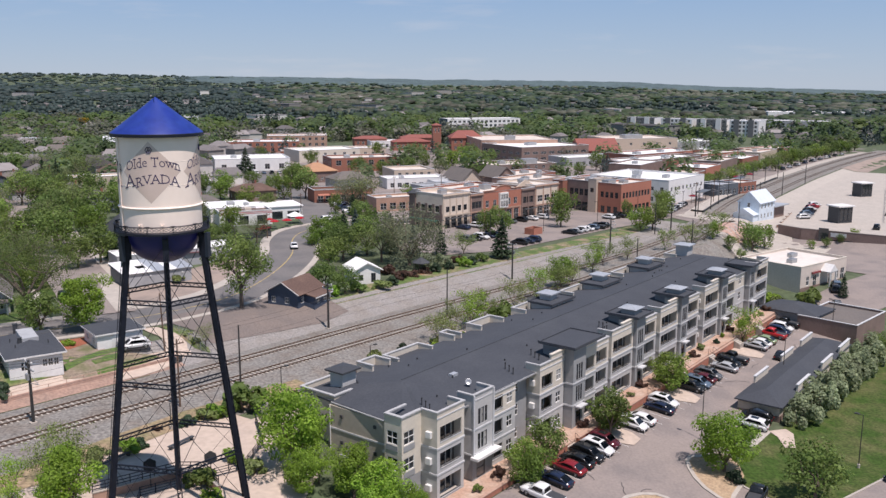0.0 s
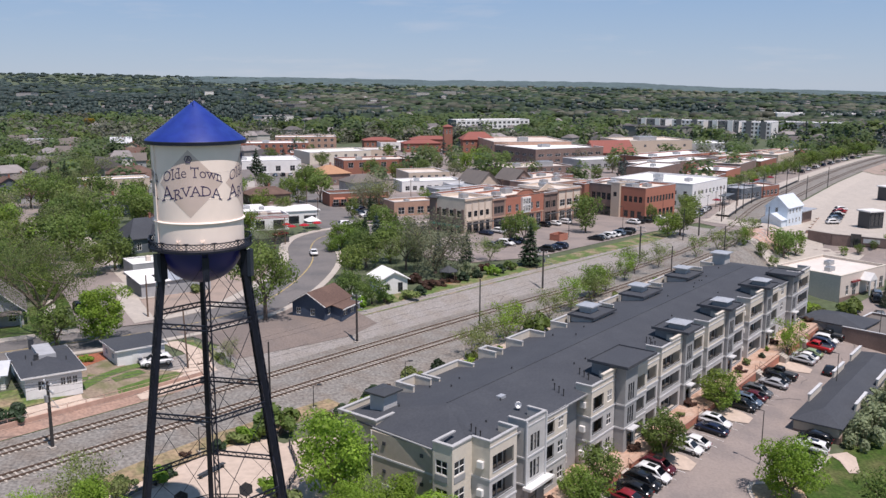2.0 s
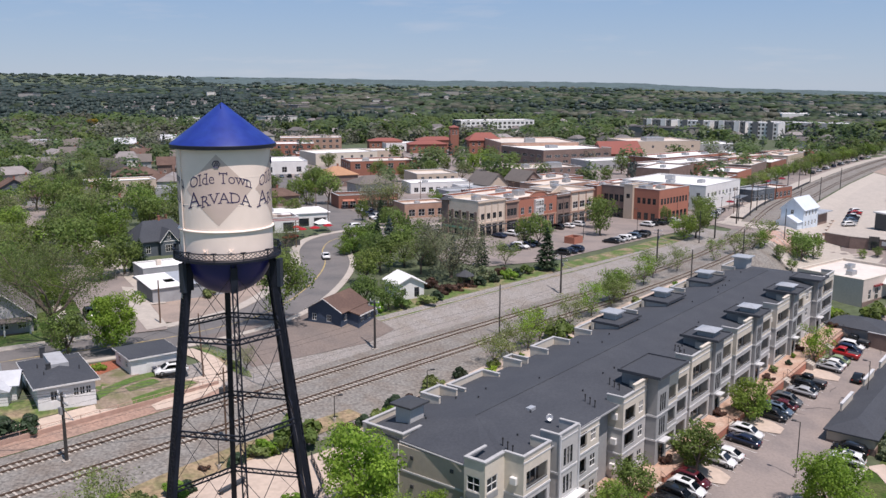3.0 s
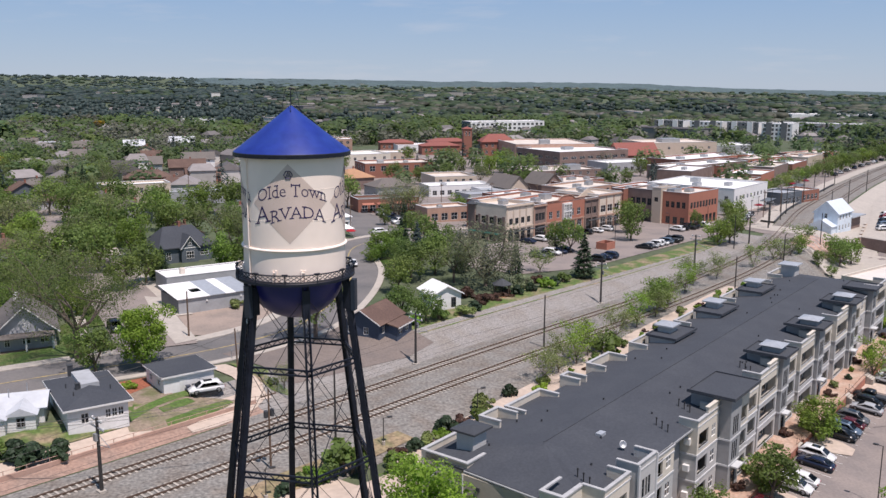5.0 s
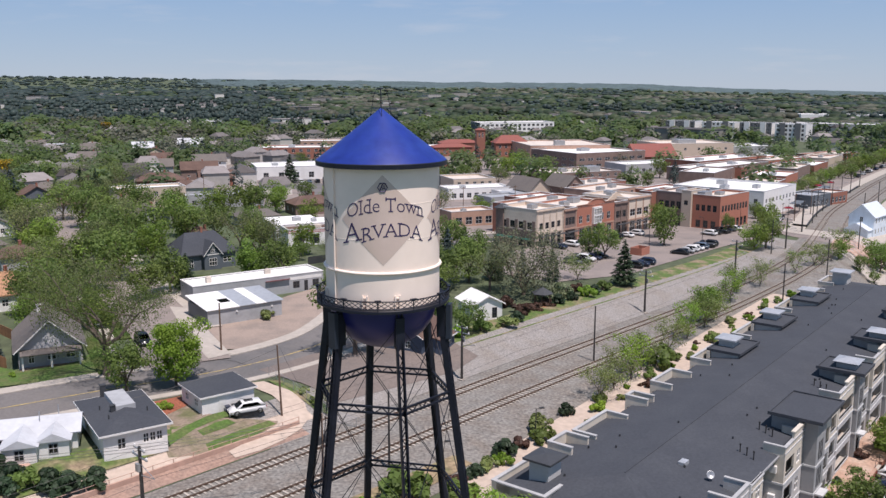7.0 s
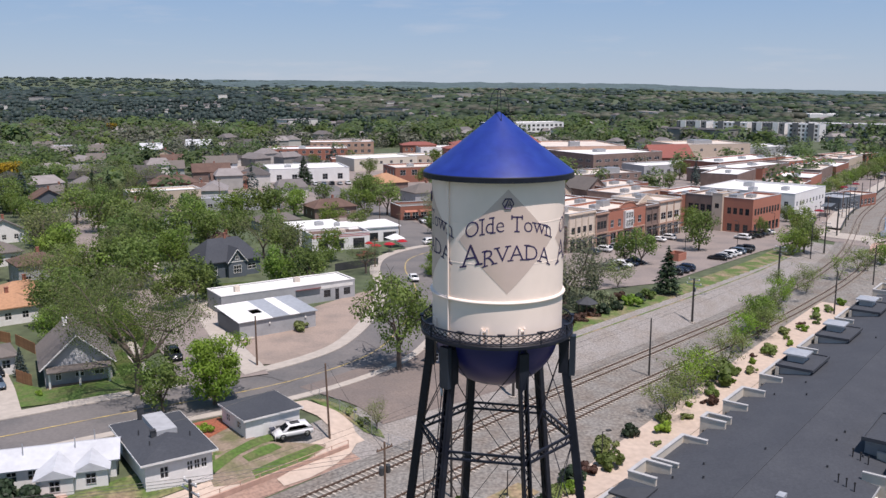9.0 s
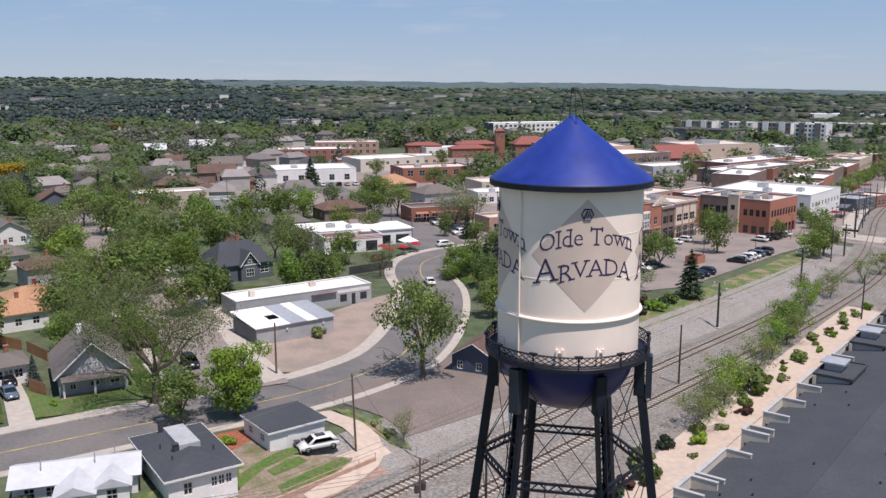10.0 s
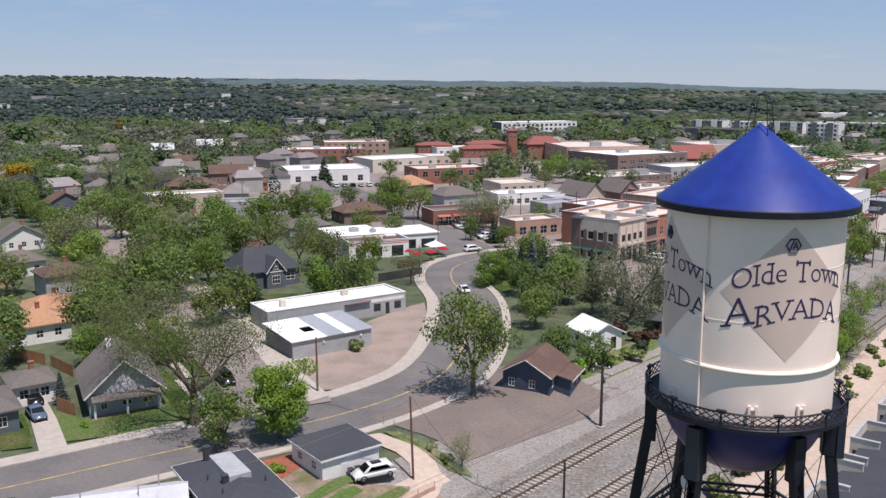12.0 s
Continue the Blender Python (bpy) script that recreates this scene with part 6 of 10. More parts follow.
GREENWALL = material("green_siding", (0.20, 0.26, 0.12), 0.75, 0.06, 0.5, 0.3, 2.5, None, 0.1)
for x, y, rot, w, d, hh, wall, roof, lab in (
        (-128.0, 288.0, 30, 9.0, 10.0, 4.0, GREENWALL, GREYROOF, "pale green gabled house with grey roof"),
        (-115.0, 275.0, 30, 10.0, 9.0, 3.0, GREYWALL, GREYROOF, "grey gabled house with weathered roof"),
        (-208.0, 458.0, 15, 12.0, 9.0, 6.0, WHITEWALL, GREYROOF, "white two-storey gabled house"),
        (-241.0, 538.0, 15, 12.0, 10.0, 5.6, SLATEWALL, GREYROOF, "slate-blue gabled house with grey roof"),
        (-214.0, 551.0, 20, 12.0, 10.0, 6.0, WHITEWALL, PALEROOF, "white gabled house with pale roof"),
        (-196.0, 520.0, 20, 11.0, 9.0, 5.0, TANBRICK, BROWNROOF, "tan gabled house with brown roof"),
        (-167.0, 438.0, 20, 12.0, 10.0, 4.0, GREYWALL, GREYROOF, "grey gabled house among trees"),
        (-144.0, 416.0, 20, 16.0, 10.0, 4.6, DARKBRICK, BROWNROOF, "brown gabled house with red-brown roof"),
        (-128.0, 388.0, 20, 14.0, 9.0, 3.4, BRICK, BROWNROOF, "brick gabled house with brown roof"),
        (-260.0, 538.0, 10, 14.0, 10.0, 5.0, WHITEWALL, METALROOF, "white gabled house with pale metal roof"),
        (-178.0, 474.0, 20, 12.0, 9.0, 5.0, REDBRICK, BROWNROOF, "red brick gabled house"),
        (-152.0, 462.0, 20, 16.0, 10.0, 5.0, WHITEWALL, GREYROOF, "broad white gabled house"),
        (-139.0, 214.0, 40, 9.0, 9.0, 3.2, PINKSTONE, BROWNROOF, "pinkish gabled house with brown roof"),
        (-152.0, 256.0, 38, 10.0, 9.0, 3.2, WHITEWALL, GREYROOF, "white gabled house with grey roof"),
        (-88.0, 239.0, 34, 8.0, 7.0, 2.8, DARKBRICK, BROWNROOF, "small brown gabled house"),
        (-210.0, 364.0, 30, 10.0, 9.0, 3.4, WHITEWALL, GREYROOF, "white gabled house by the yellow tree"),
        (-290.0, 575.0, 12, 14.0, 10.0, 5.0, GREYWALL, GREYROOF, "grey gabled house far along the street"),
        (-202.0, 600.0, 12, 16.0, 11.0, 5.0, WHITEWALL, PALEROOF, "long white gabled house"),
        (-170.0, 322.0, 36, 10.0, 9.0, 3.4, SLATEWALL, BROWNROOF, "slate gabled house with brown roof"),
        (-186.0, 300.0, 36, 10.0, 9.0, 3.2, WHITEWALL, SHINGLE, "white gabled house with dark roof")):
    h = house_at("house", x, y, rot, lab)
    shell(h, w, d, -0.6, hh, wall, dict(S=grid_holes(0.6, w - 0.6, 3, 1.1, ((0.9, 2.2),) if hh < 5 else ((0.9, 2.2), (3.6, 4.9)))))
    gable_roof(h, w, d, hh, 0.32 * min(w, d), 0.5, roof, "x" if w > 11 else "y", wall=wall)
    chimney(h, w * 0.6, d * 0.6, hh + 0.8, hh + 0.32 * min(w, d) + 0.7)

# ---- the old town's brick blocks ----
def town_block(x, y, rot, w, d, h, wall, roof, label, south=(), west=(), coping=PALETRIM, parapet=0.6, units=(), east=(), trim=PALETRIM, name="town_building", category="building", group="", z=None, deep=()):
    e = thing(name, pose(x, y, (gz(x, y) - 0.2) if z is None else z, 0, 0, rot), label, category, group)
    shell(e, w, d, -1.5, h, wall, dict(S=list(south), W=list(west), E=list(east)), trim, deep=deep)
    flat_roof(e, w, d, h, parapet, roof, coping)
    roof_units(e, w, d, h - parapet, units)
    return e


def storeys(w, n, ww, rows):
    return grid_holes(0.8, w - 0.8, n, ww, rows)


def dress(e, w, h, bays, stone=TANBRICK, sign=None):
    """Cornice, belt course, pilasters and window heads on a shop front."""
    bm = bmesh.new()
    box(bm, -0.1, w + 0.1, -0.35, 0.0, h - 0.55, h - 0.25)
    box(bm, -0.1, w + 0.1, -0.2, 0.0, h - 0.75, h - 0.55)
    part("cornice", bm, stone, e)
    bm = bmesh.new()
    box(bm, 0, w, -0.16, 0.0, 3.75, 4.15)
    part("belt_course", bm, stone, e)
    for k in range(bays + 1):
        bm = bmesh.new()
        x = 0.05 + (w - 0.65) * k / bays
        box(bm, x, x + 0.55, -0.14, 0.0, 0, 3.75)
        box(bm, x + 0.05, x + 0.5, -0.11, 0.0, 4.15, h - 0.75)
        part("pilaster", bm, stone, e)
    for k in range(bays):
        bm = bmesh.new()
        x = 0.4 + (w - 0.65) * k / bays
        q = (w - 0.65) / bays
        box(bm, x + 0.3, x + q - 0.1, -0.8, 0.0, 3.1, 3.2, pose(0, 0, 0.25, 12, 0, 0))
        part("canopy", bm, sign or DARKTRIM, e)


R = 46
UP, DOWN = (5.0, 7.0), (0.25, 3.5)
b0 = Vector((-2.5, 247.5, 0))
dx, dy = Vector((math.cos(radians(R)), math.sin(radians(R)), 0)), Vector((-math.sin(radians(R)), math.cos(radians(R)), 0))


def along(a, b=0.0):
    p = b0 + dx * a + dy * b
    return p.x, p.y


# tan stone corner block, its side half in brown brick under green awnings
e = town_block(*along(0), R, 11.4, 13, 10.2, CREAMBRICK, TANROOF, "two-storey tan stone corner block with dark arcade", [*storeys(11.4, 4, 1.4, ((5.0, 6.6),)), *storeys(11.4, 4, 2.0, (DOWN,))], storeys(13, 4, 1.5, ((5.0, 6.8), (0.5, 2.6))), units=((7, 7, 2.4, 1.8, 1.2),), trim=DARKTRIM, z=4.1, parapet=0.9)
dress(e, 11.4, 10.2, 4, TANBRICK)
m = FACES["W"](11.4, 13)
for k in range(5):
    bm = bmesh.new()
    x = 0.3 + (13 - 1.5) * k / 4
    box(bm, x - 0.1 if k else 0.02, x + 0.85, -0.12, 0.0, 0, 7.2, m)
    part("brick_pier", bm, DARKBRICK, e)
bm = bmesh.new()
box(bm, 0.02, 12.9, -0.09, 0.0, 2.75, 4.7, m)
part("brick_band", bm, DARKBRICK, e, "brown brick band between the storeys")
for k in range(4):
    bm = bmesh.new()
    x = 0.8 + (13 - 1.5) * k / 4
    box(bm, x + 0.2, x + 2.6, -1.0, 0.0, 2.6, 2.7, m @ pose(0, 0, 0.35, 20, 0, 0))
    part("awning", bm, GREENCLOTH, e, "dark green canvas awning")
bm = bmesh.new()
box(bm, -0.35, 2.2, -0.35, 2.2, 0, 9.6, m)
part("corner_turret", bm, DARKBRICK, e)
bm = bmesh.new()
lathe(bm, [(2.3, 9.6), (2.35, 9.75), (0.6, 10.7), (0, 10.8)], 8, m @ pose(0.9, 0.9, 0))
part("turret_roof", bm, DARKTRIM, e)
dress(town_block(*along(11.5), R, 5.8, 14, 9.4, DARKBRICK, TANROOF, "narrow brown brick shop block", [*storeys(5.8, 3, 1.3, (UP,)), *storeys(5.8, 3, 1.45, (DOWN,))], trim=DARKTRIM, z=4.0), 5.8, 9.4, 1, PINKSTONE)
e = town_block(*along(17.4), R, 17.8, 15, 9.4, ORANGEBRICK, TANROOF, "orange brick block with curved gable and white bay window", [(1.0, 2.5, *UP), (4.5, 5.9, *UP), (11.4, 12.6, *UP), (14.2, 15.8, *UP), *storeys(17.8, 5, 2.4, (DOWN,))], units=((5, 8, 2.5, 2, 1.2), (12, 10, 3.4, 2.4, 1.6)), z=3.8)
bm = bmesh.new()
rim = [(0.0, 9.4), (0.0, 9.9), (5.0, 9.9), (5.4, 10.3)] + [(8.9 - 3.3 * math.cos(radians(q)), 10.3 + 0.75 * math.sin(radians(q))) for q in range(0, 181, 20)] + [(12.4, 10.3), (12.8, 9.9), (17.8, 9.9), (17.8, 9.4)]
v = [[bm.verts.new((x, y, z)) for x, z in rim] for y in (-0.06, 0.3)]
bm.faces.new(v[0]), bm.faces.new(v[1][::-1])
for i in range(len(rim)):
    k = (i + 1) % len(rim)
    bm.faces.new((v[0][i], v[0][k], v[1][k], v[1][i]))
bmesh.ops.recalc_face_normals(bm, faces=bm.faces[:])
part("curved_gable", bm, ORANGEBRICK, e)
bm = bmesh.new()
tube(bm, [(x, -0.1, z + 0.06) for x, z in rim[1:-1]], 0.13, 5)
part("gable_coping", bm, PINKSTONE, e)
bm = bmesh.new()
box(bm, 6.9, 10.8, -0.7, 0.0, 4.3, 8.9)
part("bay_window", bm, TRIM, e, "white two-storey bay window")
for k in range(3):
    for z0, z1 in ((4.7, 6.5), (6.9, 8.5)):
        window_part(1.0, z1 - z0, e, pose(7.15 + 1.2 * k, -0.80, z0), TRIM, 1)
bm = bmesh.new()
box(bm, 0, 17.8, -0.14, 0.0, 3.8, 4.15)
part("belt_course", bm, PINKSTONE, e)
for k in range(6):
    bm = bmesh.new()
    box(bm, 0.05 + 3.42 * k, 0.55 + 3.42 * k, -0.12, 0.0, 0, 3.8)
    part("pilaster", bm, PINKSTONE, e)
dress(town_block(*along(35.3), R, 6.8, 15, 9.6, DARKBRICK, TANROOF, "two-storey dark brown brick shop block", [*storeys(6.8, 3, 1.5, (UP,)), *storeys(6.8, 2, 2.7, ((0.25, 3.8),))], trim=DARKTRIM, z=3.4), 6.8, 9.6, 2, DARKBRICK)
e = town_block(*along(42.2), R, 12.3, 16, 10.4, CREAMBRICK, TANROOF, "tan brick block with broad paired windows", [*storeys(12.3, 3, 2.6, (UP,)), *storeys(12.3, 3, 2.6, (DOWN,))], units=((5, 9, 3, 2, 1.3), (9, 13, 2, 2, 1)), z=3.2)
dress(e, 12.3, 10.4, 3, PINKSTONE)
bm = bmesh.new()
v = [bm.verts.new((x, y, z)) for y in (4.0, 4.3) for x, z in ((-4.5, 9.8), (4.5, 9.8), (0, 11.9))]
bm.faces.new(v[:3]), bm.faces.new(v[:2:-1])
for i in range(3):
    bm.faces.new((v[i], v[i + 3], v[(i + 1) % 3 + 3], v[(i + 1) % 3]))
bmesh.ops.recalc_face_normals(bm, faces=bm.faces[:])
part("gable", bm, TANBRICK, e)
# orange brick office: stair tower and brown wing on its side
OF = Vector((55.6, 285.2, 0))
off = lambda a, b: ((OF + dx * a + dy * b).x, (OF + dx * a + dy * b).y)
town_block(*off(0, 0), R, 18.6, 9.0, 10.4, ORANGEBRICK, TANROOF, "two-storey orange brick office block", [*storeys(18.6, 9, 1.25, ((5.6, 7.5),)), *storeys(18.6, 7, 1.7, ((0.4, 3.0),))], [*storeys(9.0, 4, 1.2, ((5.6, 7.5),)), *storeys(9.0, 3, 1.5, ((0.6, 2.8),))], units=((2.5, 6.5, 4.5, 2.6, 1.5), (9, 5, 3, 2, 1.0)), z=2.7, trim=DARKTRIM)
town_block(*off(-0.9, 9.1), R, 9, 3.2, 11.4, TANBRICK, TANROOF, "tan brick stair tower of the office block", [], [(0.9, 2.2, 7.0, 8.4)], z=2.7, trim=DARKTRIM)
town_block(*off(0.8, 12.4), R, 16, 9.6, 10.4, DARKBRICK, TANROOF, "brown brick wing of the office block", [], [*storeys(9.6, 4, 1.5, ((5.4, 7.6),)), *storeys(9.6, 3, 2.2, ((0.4, 3.2),))], units=((5, 4, 3, 2, 1.2), (10, 6, 2, 2, 1)), z=2.7, trim=DARKTRIM)
town_block(*off(-1.8, 22.1), R, 14, 4.4, 10.0, BRICK, TANROOF, "narrow dark red brick end of the office block", [], [(1.4, 2.8, 5.4, 7.2)], units=((6, 2, 2, 1.6, 1),), z=2.8, trim=DARKTRIM)
town_block(78.0, 312.0, 50, 30, 32, 8.8, WHITEWALL, WHITEROOF, "long white painted warehouse with white roof", storeys(30, 9, 1.3, ((4.8, 6.2),)), storeys(32, 8, 1.3, ((4.8, 6.2), (1, 2.6))), units=((6, 16, 4, 2, 1.2), (14, 8, 3, 2, 1.2), (18, 22, 3, 3, 1.4)))
town_block(102.5, 334.0, 40, 14, 10, 5.0, SLATEWALL, METALROOF, "low blue-grey shed beside the platform", storeys(14, 4, 2, ((1, 3),)))
town_block(112.0, 344.0, 40, 16, 10, 4.6, BRICK, TANROOF, "low red brick market hall", storeys(16, 5, 2, ((1, 3),)))
town_block(-24.0, 283.5, 26, 15, 9, 4.6, PINKSTONE, TANROOF, "low pink brick cafe with red sign", storeys(15, 4, 2.2, ((0.6, 2.8),)), units=((6, 4, 1.6, 1.4, 0.8),))
town_block(-9.5, 291.0, 26, 12, 8, 2.2, PINKSTONE, TANROOF, "low pink screen-walled yard", (), parapet=1.6, name="yard_wall", category="wall")
e = town_block(-47.0, 303.5, 22, 21, 10, 4.6, BRICK, GREYROOF, "row of brick shops with orange awnings", storeys(21, 7, 2, ((0.5, 2.6),)))
for k in range(4):
    bm = bmesh.new()
    box(bm, 1 + 5 * k, 5 + 5 * k, -1.6, 0.0, 2.9, 3.0, pose(0, 0, 0.5, 15, 0, 0))
    part("awning", bm, ORANGEBRICK, e, "orange canvas awning")
town_block(-23.0, 372.0, 20, 18, 18, 6.4, TANBRICK, TANROOF, "cream block with flat roof", storeys(18, 5, 1.4, ((3.5, 5.2),)))
town_block(-25.0, 355.0, 20, 26, 12, 4.4, WHITEWALL, WHITEROOF, "white low shop with white roof", storeys(26, 8, 1.8, ((0.8, 2.6),)), units=((8, 6, 2, 2, 1),))
town_block(-4.0, 345.0, 20, 14, 14, 4.0, WHITEWALL, METALROOF, "small white shop with pale metal roof", storeys(14, 4, 1.8, ((0.8, 2.6),)))
town_block(-56.0, 424.0, 20, 34, 20, 7.0, BRICK, TANROOF, "red brick warehouse with pale roof and tall windows", storeys(34, 6, 2.6, ((3.4, 5.8),)), storeys(20, 4, 2, ((3.4, 5.8),)), units=((10, 10, 3, 2, 1.2), (22, 8, 2, 2, 1)))
town_block(-80.0, 476.0, 30, 36, 24, 6.6, STUCCO, WHITEROOF, "cream stucco warehouse with stepped parapet", storeys(36, 6, 1.6, ((3.5, 5),)))
town_block(-112.0, 423.0, 18, 36, 26, 6.0, WHITEWALL, WHITEROOF, "white warehouse with broad white roof", storeys(36, 5, 2.4, ((0.8, 3.4),)), units=((10, 14, 3, 2, 1.2),))
town_block(-137.0, 540.0, 10, 46, 24, 7.0, BRICK, WHITEROOF, "red brick school block with white roof", storeys(46, 10, 2, ((1, 3), (4.2, 6))), units=((20, 12, 4, 3, 1.5),))
town_block(-120.0, 590.0, 10, 40, 20, 8.0, PINKSTONE, WHITEROOF, "pink school wing with white roof", storeys(40, 9, 2, ((1, 3), (4.8, 6.6))))
town_block(-50.0, 584.0, 15, 26, 18, 5.0, WHITEWALL, WHITEROOF, "white low building with flat roof", storeys(26, 6, 2, ((1, 3),)))
town_block(-95.0, 505.0, 12, 24, 14, 4.2, BRICK, TANROOF, "low brick store with tan roof", storeys(24, 6, 1.6, ((1, 2.6),)))
town_block(-60.0, 520.0, 12, 24, 16, 5.0, TANBRICK, WHITEROOF, "tan brick store with white roof", storeys(24, 5, 1.6, ((1, 2.6),)))
town_block(-134.0, 311.0, 30, 23, 10, 7.2, TANBRICK, WHITEROOF, "cream two-storey apartment house with outdoor stair", storeys(23, 6, 1.2, ((1, 2.4), (4.2, 5.8))), storeys(10, 2, 1.2, ((1, 2.4), (4.2, 5.8))))
town_block(-113.0, 318.0, 20, 26, 9, 4.4, GREYWALL, METALROOF, "long grey low shed with metal roof", storeys(26, 6, 1.6, ((1, 2.6),)))
# chapel with steep grey roofs
e = thing("chapel", pose(5.5, 352.0, 2.7, 0, 0, 30), "pale stone chapel with steep grey roof", "chapel")
shell(e, 9, 16, -1, 4.2, TANBRICK, dict(S=[(3.2, 5.8, 0.3, 3.4)], W=storeys(16, 5, 1.1, ((1.2, 3.4),)), E=storeys(16, 5, 1.1, ((1.2, 3.4),))))
gable_roof(e, 9, 16, 4.2, 4.2, 0.5, GREYROOF, "y", wall=TANBRICK)
e = thing("chapel_hall", pose(20.0, 362.0, 2.7, 0, 0, 30), "chapel hall with steep grey-brown roof", "hall")
shell(e, 9, 14, -1, 4.4, DARKBRICK, dict(S=storeys(9, 3, 1.4, ((1, 3.5),))))
gable_roof(e, 9, 14, 4.4, 4.0, 0.5, GREYROOF, "y", wall=DARKBRICK)
town_block(20.0, 398.0, 25, 34, 22, 6.2, DARKBRICK, TANROOF, "brown brick block with tan roof", storeys(34, 8, 1.5, ((1, 3), (4, 5.4))), units=((10, 10, 3, 3, 1.5), (24, 9, 7, 5, 2.2)))
town_block(26.0, 360.0, 40, 26, 16, 5.6, BRICK, TANROOF, "red brick block with roof plant", storeys(26, 6, 1.6, ((1, 3),)), units=((5, 6, 3, 3, 1.6), (15, 8, 4, 2, 1.2), (21, 5, 2, 2, 1)))
town_block(*along(14, 16), R, 30, 11, 8.6, BRICK, TANROOF, "low pinkish brick block behind the arcade", storeys(30, 7, 1.6, ((1, 3),)), units=((6, 5, 2, 2, 1), (20, 5, 3, 2, 1.2)))
town_block(2.0, 318.0, 40, 18, 12, 5.2, BRICK, WHITEROOF, "red brick shop with pale roof", storeys(18, 5, 1.6, ((1, 3),)), units=((6, 5, 2, 2, 1),))
town_block(-10.0, 330.0, 30, 14, 10, 4.2, GREYWALL, METALROOF, "grey shop with metal roof", storeys(14, 4, 1.6, ((1, 2.6),)))
for k, (uu, ss, ww, mt, rf) in enumerate(((330, 30, 26, BRICK, TANROOF), (360, 31, 24, ORANGEBRICK, WHITEROOF), (390, 33, 30, DARKBRICK, TANROOF), (430, 34, 30, BRICK, WHITEROOF), (470, 36, 34, TANBRICK, TANROOF), (345, 58, 30, DARKBRICK, WHITEROOF), (395, 60, 40, BRICK, TANROOF), (450, 62, 40, GREYWALL, WHITEROOF))):
    p = at_uv(uu, ss)
    q = at_uv(uu + 4, ss)
    town_block(p.x, p.y, math.degrees(math.atan2(q.y - p.y, q.x - p.x)), ww, 15, 5.5 + 0.7 * (k % 3), mt, rf, "brick shop on the street beside the station", storeys(ww, ww // 4, 2, ((0.8, 2.8),)), units=((ww * 0.4, 7, 3, 2, 1.2),), group="station street shops")
town_block(28.0, 330.0, 45, 26, 16, 6.6, PINKSTONE, TANROOF, "pinkish brick block behind the arcade", storeys(26, 6, 1.6, ((1, 3), (4, 5.6))), units=((8, 6, 3, 2, 1.3), (18, 8, 3, 2, 1.3)))
town_block(58.0, 330.0, 45, 22, 22, 6.0, BRICK, WHITEROOF, "red brick shop with white roof", storeys(22, 5, 1.6, ((1, 3),)), units=((8, 9, 3, 2, 1.2),))
# civic hall of pink stone with a red tower
town_block(20.0, 512.0, 10, 46, 50, 10.5, PINKSTONE, TANROOF, "broad pink stone civic hall with pale roof", storeys(46, 6, 2, ((6, 8),)), storeys(50, 4, 2, ((6, 8),)), units=((20, 12, 6, 3, 2.5),))
e = thing("bell_tower", pose(-8.5, 550.0, 2.5, 0, 0, 10) @ Matrix.Diagonal((0.74, 0.74, 0.94, 1)), "square red stone tower with open belfry", "tower")
shell(e, 7, 7, -1, 18, BRICK, dict(S=storeys(7, 2, 1.2, ((13.5, 16.5),)), W=storeys(7, 2, 1.2, ((13.5, 16.5),))))
hip_roof(e, 7, 7, 18, 1.6, 0.6, REDROOF, 0)
e = thing("tiled_hall", pose(3.0, 552.0, 2.5, 0, 0, 10), "red brick hall with steep red tiled roof", "hall")
shell(e, 20, 13, -1, 9, BRICK, dict(S=storeys(20, 5, 1.5, ((2, 4), (6, 8)))))
hip_roof(e, 20, 13, 9, 4.6, 0.6, REDROOF, 10)
for x, y, w, d, h, r in ((-34, 566, 24, 13, 5.5, 2.2), (-62, 596, 22, 12, 5.5, 2.0), (-30, 600, 26, 12, 6, 2.2)):
    e = thing("school_wing", pose(x, y, 2.5, 0, 0, 12), "red tiled wing of the civic hall", "building")
    shell(e, w, d, -1, h, BRICK, dict(S=storeys(w, 6, 1.5, ((2, 4),))))
    hip_roof(e, w, d, h, r, 0.5, REDROOF)
town_block(40.0, 474.0, 30, 46, 40, 9.0, DARKBRICK, WHITEROOF, "brown office block with banded walls and white roof", storeys(46, 8, 3.6, ((2, 3.2), (5, 6.4))), storeys(40, 6, 4, ((2, 3.2), (5, 6.4))), units=((20, 20, 6, 4, 1.6),))
e = thing("red_roofed_hall", pose(76.0, 500.0, 2.4, 0, 0, 15), "hall with steep bright red roof", "hall")
shell(e, 24, 16, -1, 5.5, BRICK, dict(S=storeys(24, 6, 1.5, ((1, 3),))))
gable_roof(e, 24, 16, 5.5, 6.2, 0.5, REDROOF, "x", wall=BRICK)
town_block(62.0, 458.0, 25, 38, 18, 4.8, GREYWALL, WHITEROOF, "long grey shop with white roof", storeys(38, 9, 2, ((0.8, 2.6),)))
town_block(100.0, 540.0, 15, 46, 34, 10.0, TANBRICK, TANROOF, "pale tan theatre block with flat roof", storeys(46, 5, 1.6, ((6, 7.5),)), units=((22, 16, 12, 8, 2.2),))
town_block(86.0, 420.0, 40, 60, 16, 6.2, DARKBRICK, WHITEROOF, "long row of brown brick shops", storeys(60, 14, 2, ((0.8, 2.8),)), units=((15, 8, 3, 3, 1.2), (40, 8, 3, 3, 1.2)))
town_block(96.0, 452.0, 40, 60, 20, 7.0, BRICK, WHITEROOF, "row of red brick shops with white roofs", storeys(60, 14, 2, ((0.8, 2.8), (4.2, 5.8))), units=((12, 8, 4, 3, 1.2), (34, 9, 3, 3, 1.2), (50, 8, 3, 3, 1)))
